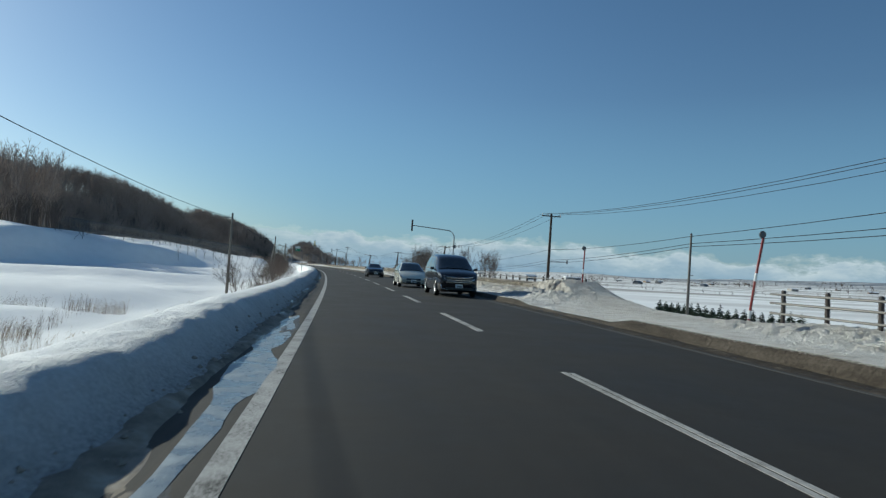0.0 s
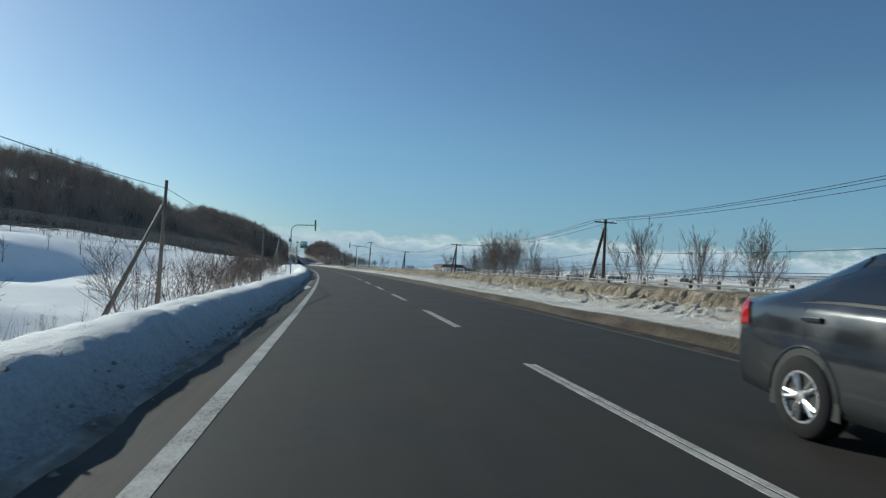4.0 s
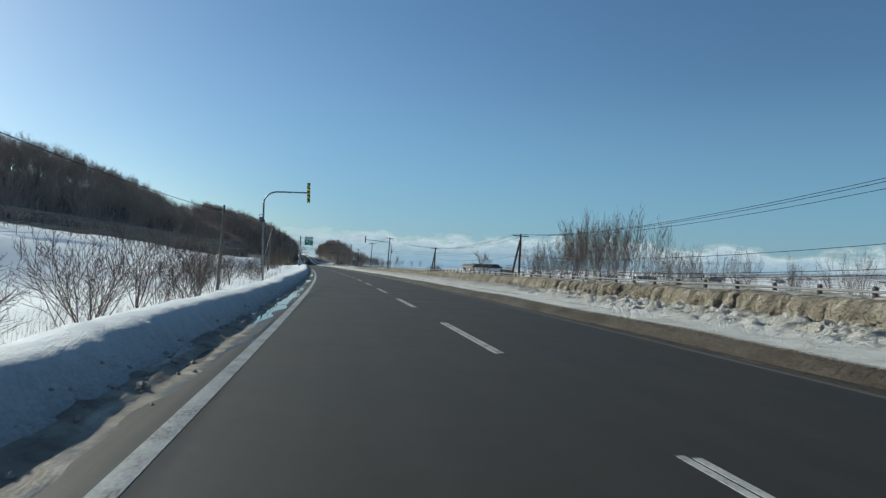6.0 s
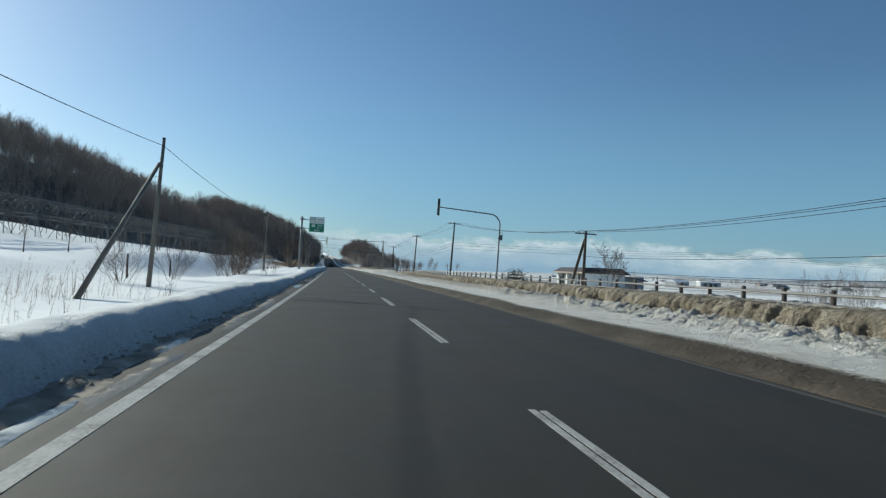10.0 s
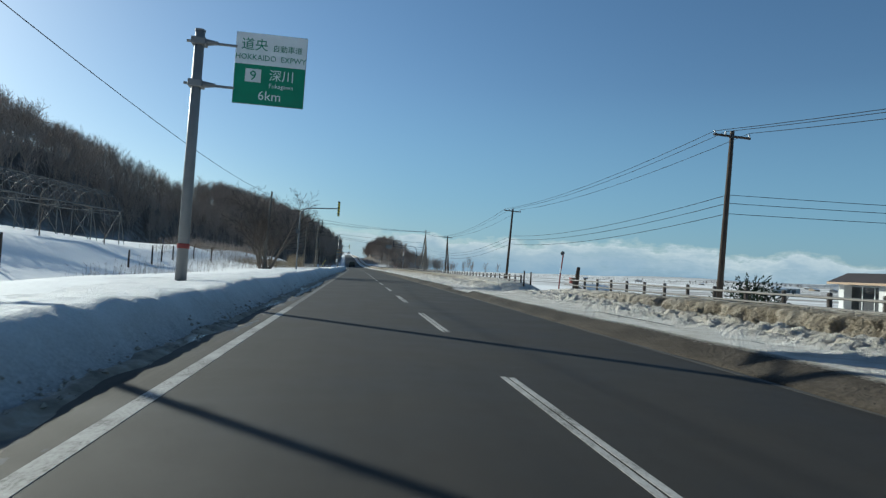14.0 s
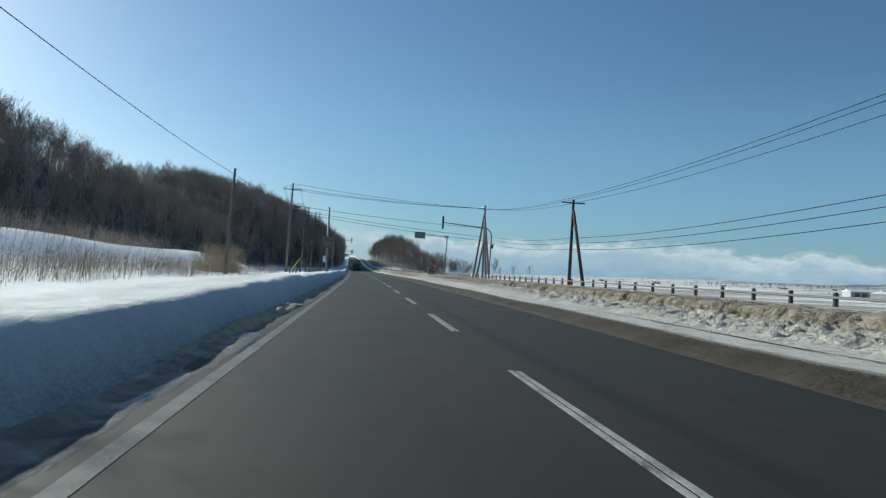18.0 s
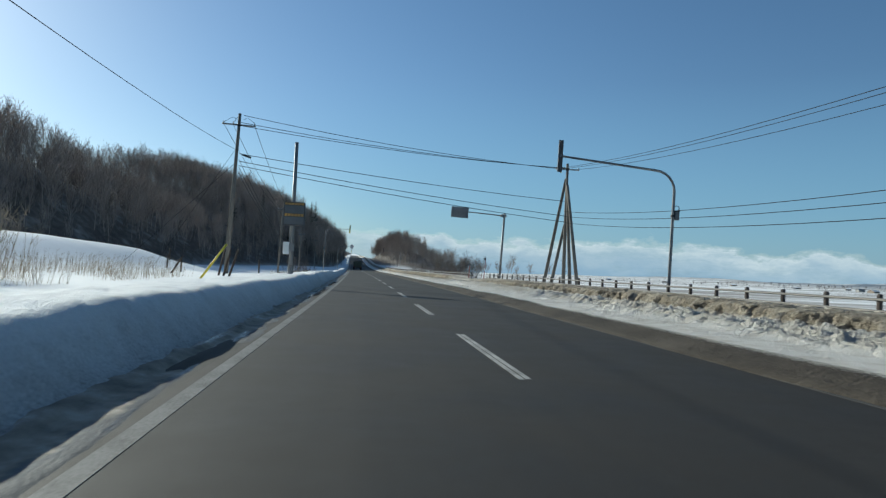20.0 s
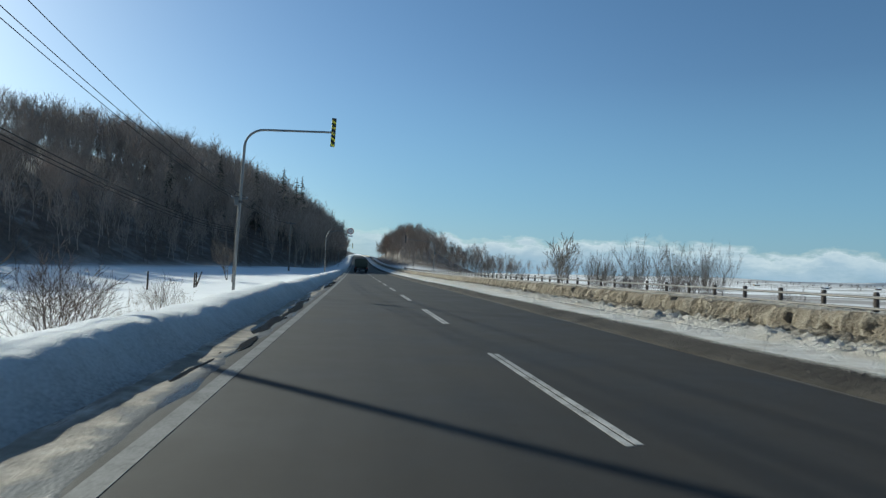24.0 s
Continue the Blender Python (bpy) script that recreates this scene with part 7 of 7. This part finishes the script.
# fences and stakes on the left
STAKES_NEAR = ((289, -16, 1.3, 2, 0), (293, -16.5, 1.3, -3, 0), (298, -17, 1.2, 4, 0), (305, -17, 1.2, 0, 0), (306.9, -15.8, 1.4, 3, 20), (283, -15.6, 1.1, 0, 0), (262, -15, 1.7, 2, 0), (268, -15.5, 1.5, -2, 0), (382.5, -9.6, 1.5, 14, 60), (381.8, -9.2, 1.5, 16, 60), (381.2, -8.8, 1.5, 20, 60), (399.2, -9.9, 1.2, 2, 0))
STAKES_ON = ((392, -14, 1.1, 0, 0), (396, -16, 1.0, -4, 0), (404, -18, 1.0, 3, 0), (386, -13, 1.2, 30, 90), (469, -14, 1.1, 0, 0), (470, -14.1, 1.1, 1, 0), (471.5, -14.4, 1.2, 22, 60), (463, -15.5, 1.2, 2, 0), (166, -17, 1.4, 0, 0), (212, -13.5, 1.4, 3, 0), (218, -13.8, 1.3, -2, 0), (224, -14, 1.3, 0, 0))
for s, lat, h, lean, turn in STAKES_NEAR + STAKES_ON:
    stake(s, lat, h, lean, turn)
stay = part("stay_guard", Geo().tube([(0, 0, 0), (1.1, 0, 1.6)], [0.05, 0.05], 8), YELLOW, None, "", True)
stay.matrix_basis = spot(375.2, -8.9, 0.3, 30)
tagged(stay, "yellow plastic guard on a slanting stay wire", "stay guard")

tunnel_frame()

# ---- plants ----
rng = random.Random(5)
shrubs = [bare_plant("shrub", "bare brown shrub in the snow beside the road", "shrub", 40 + k, 2.4, 10, 0.5, (8, 5), REDTWIG if k % 2 else TWIG, "roadside shrubs", 0.0038, lean=0.7, thick=0.009, up=0.22, first=0.2) for k in range(4)]
spots = [[], [], [], []]
SHRUBS_NEAR = ((52, 9.9, 1.2), (67, 9.5, 1.0), (70, 9, 1.1), (74, 10, 1.2), (81, 9.2, 1.1), (95, 9.5, 1.3), (101, 9.3, 1.2), (113, 10.5, 1.1), (118, 10, 1.2), (122, 12, 1.4), (126, 10, 1.2), (131, 11.5, 1.5), (135, 10, 1.2), (139, 12, 1.4))
SHRUBS_ON = ((144, 10.2, 1.3), (147.5, 10.6, 1.6), (149.3, 11.6, 1.8), (155, 10.8, 1.4), (160, 12.5, 1.5), (166, 11, 1.2), (172, 12.4, 1.3), (177.5, 9.9, 0.95), (180, 10.4, 1.0), (182.5, 9.8, 0.9), (188, 12, 1.0), (206, 12, 0.9), (214, 11.5, 0.9), (226, 10.2, 0.8), (232, 11.5, 1.1), (235.2, 10.2, 1.5), (236.5, 10.6, 1.6), (240, 11.8, 1.5), (244, 12.5, 0.9), (250, 12, 0.8), (258, 13, 0.7), (430.5, 9.6, 1.2), (434, 8.8, 1.1), (438, 10.5, 0.8), (442, 11, 0.7), (446, 10, 0.6))
for s, d, h in SHRUBS_NEAR + SHRUBS_ON:
    spots[rng.randrange(4)].append((s, -d, h * rng.uniform(1.0, 1.3), rng.uniform(0, 360)))
for m, p in zip(shrubs, spots):
    planted(m, p)
stalk = bare_plant("weed_stalks", "tall dead weed stalks leaning behind the snow bank", "weed", 48, 1.5, 6, 0.3, (2,), DARKSTALK, "dead weed stalks", 0.006, lean=0.3, thick=0.006, up=0.3, first=0.55)
planted(stalk, [(42.5 + 1.25 * k + rng.uniform(-0.5, 0.5), -rng.uniform(6.6, 9.6), rng.uniform(0.7, 1.25), rng.uniform(0, 360)) for k in range(20)] + [(237 + 1.1 * k, -rng.uniform(7.6, 9.4), rng.uniform(0.6, 1.1), rng.uniform(0, 360)) for k in range(6)])

saplings = [bare_plant("sapling_clump", "clump of tall bare saplings on the embankment", "tree", 60 + k, 6.0, 9, 0.33, (9, 5, 2), TWIG, "roadside saplings", 0.004, lean=0.46, thick=0.0055, up=0.5, first=0.25) for k in range(3)]
spots = [[], [], []]
SAPLINGS_NEAR = ((130, 24, 3.6), (133.5, 24, 4.2), (138, 24.5, 3.6), (142, 24, 4.4), (146, 24, 4.6), (149, 24, 4.0), (152, 24.5, 5.4), (155, 25, 5.0), (158, 25, 6.3), (161, 24, 5.8), (163.8, 24.5, 7.0), (166, 25.5, 6.2), (168, 25, 6.7), (170.5, 25, 6.3), (173, 25, 6.5), (176, 25.5, 5.9), (179, 25, 5.4), (182, 26, 4.6))
SAPLINGS_ON = ((186, 25, 3.8), (192, 26.5, 6.2), (188, 27, 4.4), (205, 27, 3.2), (209, 28, 3.4), (240, 30, 3.0), (406, 14, 1.7), (408.5, 13.5, 1.9), (411, 14, 1.6), (444.5, 13, 2.8), (448, 13.5, 3.0), (451, 12.8, 3.3), (454.5, 13.6, 2.6), (458, 13, 2.9), (461, 14, 2.7), (466, 13.2, 3.2), (484, 14.5, 2.4), (497, 14, 3.0), (503, 14, 2.8), (520, 14, 3.0), (535, 15, 3.2), (70, 26, 2.2), (76, 27, 2.4))
for i, (s, lat, top) in enumerate(SAPLINGS_NEAR + SAPLINGS_ON):
    base = float(ground_z(s, lat))
    for _ in range(1 if 437 < s < 470 else 0):
        spots[(i + 1) % 3].append((s + rng.uniform(-1.5, 1.5), lat + rng.uniform(0.5, 3.5), (top - base) / 6.0 * rng.uniform(0.55, 0.92 if s > 157 else 0.8) * (1.2 if s > 430 else 1.0), rng.uniform(0, 360)))
    spots[i % 3].append((s, lat, (top - base) / 6.0 * (1.08 if 157 < s < 180 else 0.95 if 157 < s < 196 else 0.92 if s < 124 else 1.02 if 437 < s < 510 else 0.8), rng.uniform(0, 360)))
for m, p in zip(saplings, spots):
    planted(m, p)

DARKBARK = plain("dark_bark", (0.1, 0.082, 0.068), 0.9, 0, 0.35, 2.0, 0.01, 40)
spread_tree = bare_plant("bare_tree", "bare spreading tree with several stems beside the pole", "tree", 83, 7.6, 7, 0.56, (9, 5, 3), DARKBARK, "", 0.008, lean=0.5, thick=0.018, up=0.14, first=0.42)
planted(spread_tree, [(303.8, -10.0, 1.15, 220), (303.2, -10.6, 0.85, 310), (321.5, -12.2, 0.75, 120)])
small = bare_plant("bare_tree", "small bare tree at the edge of the snow field", "tree", 84, 4.2, 4, 0.45, (8, 5, 3), BARK, "", 0.0085, lean=0.4, thick=0.014, up=0.3, first=0.3)
planted(small, [(487, -15, 1.0, 0), (237.5, -10.9, 1.15, 60), (464.5, 12.0, 1.12, 100), (266.5, 39.5, 2.0, 30)])
whips = bare_plant("bare_tree", "slender many-stemmed bare tree on the snow beyond the rail", "tree", 98, 4.4, 6, 0.42, (9, 6, 3), DARKTWIG, "", 0.0045, lean=0.42, thick=0.009, up=0.45, first=0.25)
planted(whips, [(122.8, 24.0, 1.75, 70), (109.0, 25.0, 1.55, 150), (117.0, 26.3, 1.6, 250)])

fan = bare_plant("bare_tree", "small many-stemmed bare tree beyond the guard rail", "tree", 97, 4.1, 11, 0.42, (9, 5), DARKTWIG, "", 0.0055, lean=0.5, thick=0.009, up=0.6, first=0.2)
planted(fan, [(426.4, 12.0, 1.0, 40)])

orchard = bare_plant("orchard_tree", "small bare orchard tree in the snow", "tree", 85, 2.6, 1, 0.55, (7, 3), BARK, "orchard trees", 0.01, lean=0.05, thick=0.02, up=0.35, first=0.35)
spots = []
for k in range(66):
    s = 130 + (k % 22) * 7.6 + rng.uniform(-1.5, 1.5)
    d = 18.5 + (k // 22) * 7.5 + (300 - s) * 0.06 + rng.uniform(-0.8, 0.8)
    if s < 298:
        spots.append((s, -d, rng.uniform(0.75, 1.1), rng.uniform(0, 360)))
planted(orchard, spots)

garden = thing("garden_conifer", "low dark bushy conifer beside the bungalow", "conifer", spot(293.0, 32.1, None, 20))
crown_rng, bough, trunk = random.Random(350), Geo(), Geo()
for k in range(230):
    a, up = crown_rng.uniform(0, 6.28), crown_rng.uniform(0.15, 1.45)
    reach = crown_rng.uniform(0.75, 1.1) / math.hypot(math.cos(up) / 3.6, math.sin(up) / 3.7)
    way = Vector((math.cos(a) * math.cos(up), math.sin(a) * math.cos(up), math.sin(up)))
    if k % 5 == 0:
        trunk.tube([(0, 0, 0), way * reach * 0.5, way * reach * 0.9], [0.06, 0.04, 0.015], 5)
    for j in range(6):
        p = way * reach * (0.35 + 0.13 * j)
        side = Vector((crown_rng.gauss(0, 1), crown_rng.gauss(0, 1), crown_rng.gauss(0, 0.6))).normalized()
        w, ln = side * crown_rng.uniform(0.05, 0.11), (way * 0.6 + side.cross(way) * crown_rng.uniform(-1.0, 1.0)) * crown_rng.uniform(0.25, 0.5)
        bough.add([p - ln * 0.3, p + w, p + ln, p - w, p + way.cross(side) * 0.14], [(0, 1, 4), (1, 2, 4), (2, 3, 4), (3, 0, 4)])
part("stems", trunk, BARK, garden)
part("crown", bough, NEEDLE, garden)
for k in range(19):
    conifer("small dark clipped conifer in a snowy row", 360 + k, rng.uniform(1.1, 1.6), 0.62, 17, 53.5 - k * 0.86, 25.5 + 0.08 * k, 0.1, "conifer", "hedge_conifer", "hedge of small conifers")


# dry reeds and grasses
def straw(rng, places, name, label, mat):
    g = Geo()
    for s, lat, h in places:
        p = world_at(s, lat, float(ground_z(s, lat)) - 0.1)
        a = rng.uniform(0, math.pi)
        c, q, w = math.cos(a), math.sin(a), 0.004 + 0.003 * h
        lx, ly = rng.gauss(0.1, 0.14) * h, rng.gauss(0, 0.14) * h
        tip = (p.x + lx, p.y + ly, p.z + h)
        g.add([(p.x - c * w, p.y - q * w, p.z), (p.x + c * w, p.y + q * w, p.z), tip], [(0, 1, 2)])
        for _ in range(3):
            u = rng.uniform(0.45, 0.95)
            b0 = (p.x + lx * u, p.y + ly * u, p.z + h * u)
            e = (b0[0] + rng.gauss(0, 0.13) * h, b0[1] + rng.gauss(0, 0.13) * h, b0[2] + rng.uniform(0.02, 0.2) * h)
            g.add([(b0[0] - c * w, b0[1] - q * w, b0[2]), (b0[0] + c * w, b0[1] + q * w, b0[2]), e], [(0, 1, 2)])
    return tagged(part(name, g, mat), label, "dry grass", "", "stuff")


def scatter(rng, n, s0, s1, d0, d1, h0, h1, clump=0.0):
    out = []
    while len(out) < n:
        s, d = rng.uniform(s0, s1), rng.uniform(d0, d1)
        if clump and float(wave(s / 3.0, d / 1.6, 15)) < clump:
            continue
        out.append((s, -d, rng.uniform(h0, h1)))
    return out


straw(rng, scatter(rng, 6000, 314, 378, 9.6, 16.5, 0.35, 1.0, -0.2), "reed_bed", "dense strip of dry straw-coloured reeds behind the snow bank", REED)
straw(rng, scatter(rng, 2600, 316, 374, 18.5, 24, 0.7, 1.5, 0.0), "reed_bed", "tall plumed reeds in front of the wood", plain("pale_plumed_reeds", (0.46, 0.37, 0.3), 0.9, 0, 0.35, 0.6))
straw(rng, scatter(rng, 3000, 298, 350, 10.0, 20.0, 0.5, 1.2, 0.0), "dry_weeds", "brown weeds in the hollow behind the snow bank", plain("rusty_weeds", (0.2, 0.14, 0.09), 0.9, 0, 0.35, 0.8))
straw(rng, scatter(rng, 900, 358, 366, 11.5, 14.0, 1.6, 2.4), "reed_clump", "pale upright clump of dry reeds", REED)
straw(rng, scatter(rng, 330, 268, 284, 10.0, 13.5, 0.4, 1.0, 0.0), "dry_weeds", "dead weeds with seed heads in the snow", plain("dead_weeds", (0.2, 0.15, 0.1), 0.9, 0, 0.3, 1.0))
straw(rng, scatter(rng, 800, 10, 34, 8.6, 14.0, 0.3, 0.8, 0.25), "dry_weeds", "dead grass poking through the snow", REED)
straw(rng, scatter(rng, 1600, 12, 32, 10.5, 19.0, 0.3, 0.8, 0.15), "dry_weeds", "brown tangle of dead weeds on the low field", plain("tangled_weeds", (0.2, 0.155, 0.125), 0.9, 0, 0.3, 1.0))
straw(rng, scatter(rng, 1500, 418.5, 431, 8.8, 11.5, 0.6, 1.3, 0.2), "dry_weeds", "tangle of dead grey-brown weeds round the pole", plain("grey_dead_weeds", (0.2, 0.165, 0.13), 0.9, 0, 0.35, 1.0))
straw(rng, scatter(rng, 900, 428, 452, 9.0, 14.0, 0.4, 1.0, 0.1), "dry_weeds", "dead grass poking through the snow by the pole", plain("pale_weeds", (0.3, 0.24, 0.16), 0.9, 0, 0.3, 1.0))
straw(rng, scatter(rng, 1500, 85, 200, 8.0, 14.0, 0.5, 1.4, 0.15), "dry_weeds", "brown weeds among the roadside shrubs", plain("brown_weeds", (0.17, 0.12, 0.08), 0.9, 0, 0.3, 1.0))

# the plain: far houses, barns, hedges
low_house()
garden_shed()
for k in range(34):
    far_house(rng, rng.uniform(150, 1900), rng.uniform(420, 1500))
barn(545, 210, 25, (6.5, 4, 3.4), "white storage barn on the snowy plain")
barn(700, 330, -10, (9, 5, 3.6), "long pale barn far out on the plain")
hedge_t = [limb_arrays(grow(random.Random(940 + k), 1.1, 2, 0.55, 2, (8, 4), 0.3, 0.012, 0.5, 0, 0.1), (3, 2, 1), 0.008, None, 1) for k in range(3)]
places = []
for _ in range(44):
    s0, l0, a, n = rng.uniform(60, 2200), 90 + 1500 * rng.random() ** 1.3, rng.uniform(-0.9, 0.9), rng.randrange(8, 30)
    for k in range(n):
        s, lat = s0 + k * 5.5 * math.cos(a), l0 + k * 5.5 * math.sin(a) + rng.uniform(-2, 2)
        x, y = plan(s, lat)
        places.append((float(x), float(y), float(ground_z(s, lat)) - 0.1, rng.uniform(0.6, 1.5) * (1 + l0 / 420), rng.uniform(0, 6.28), rng.randrange(3)))
for _ in range(130):
    s0, l0 = rng.uniform(200, 2400), rng.uniform(800, 2300)
    for k in range(rng.randrange(2, 8)):
        s, lat = s0 + rng.uniform(-30, 30), l0 + rng.uniform(-60, 60)
        x, y = plan(s, lat)
        places.append((float(x), float(y), float(ground_z(s, lat)) - 0.1, rng.uniform(6, 13), rng.uniform(0, 6.28), rng.randrange(3)))
gather(hedge_t, places, "field_hedges", TWIG, "low bare hedges and tree rows across the plain", "hedge")
make_cars()
make_truck()
cloud_bank()
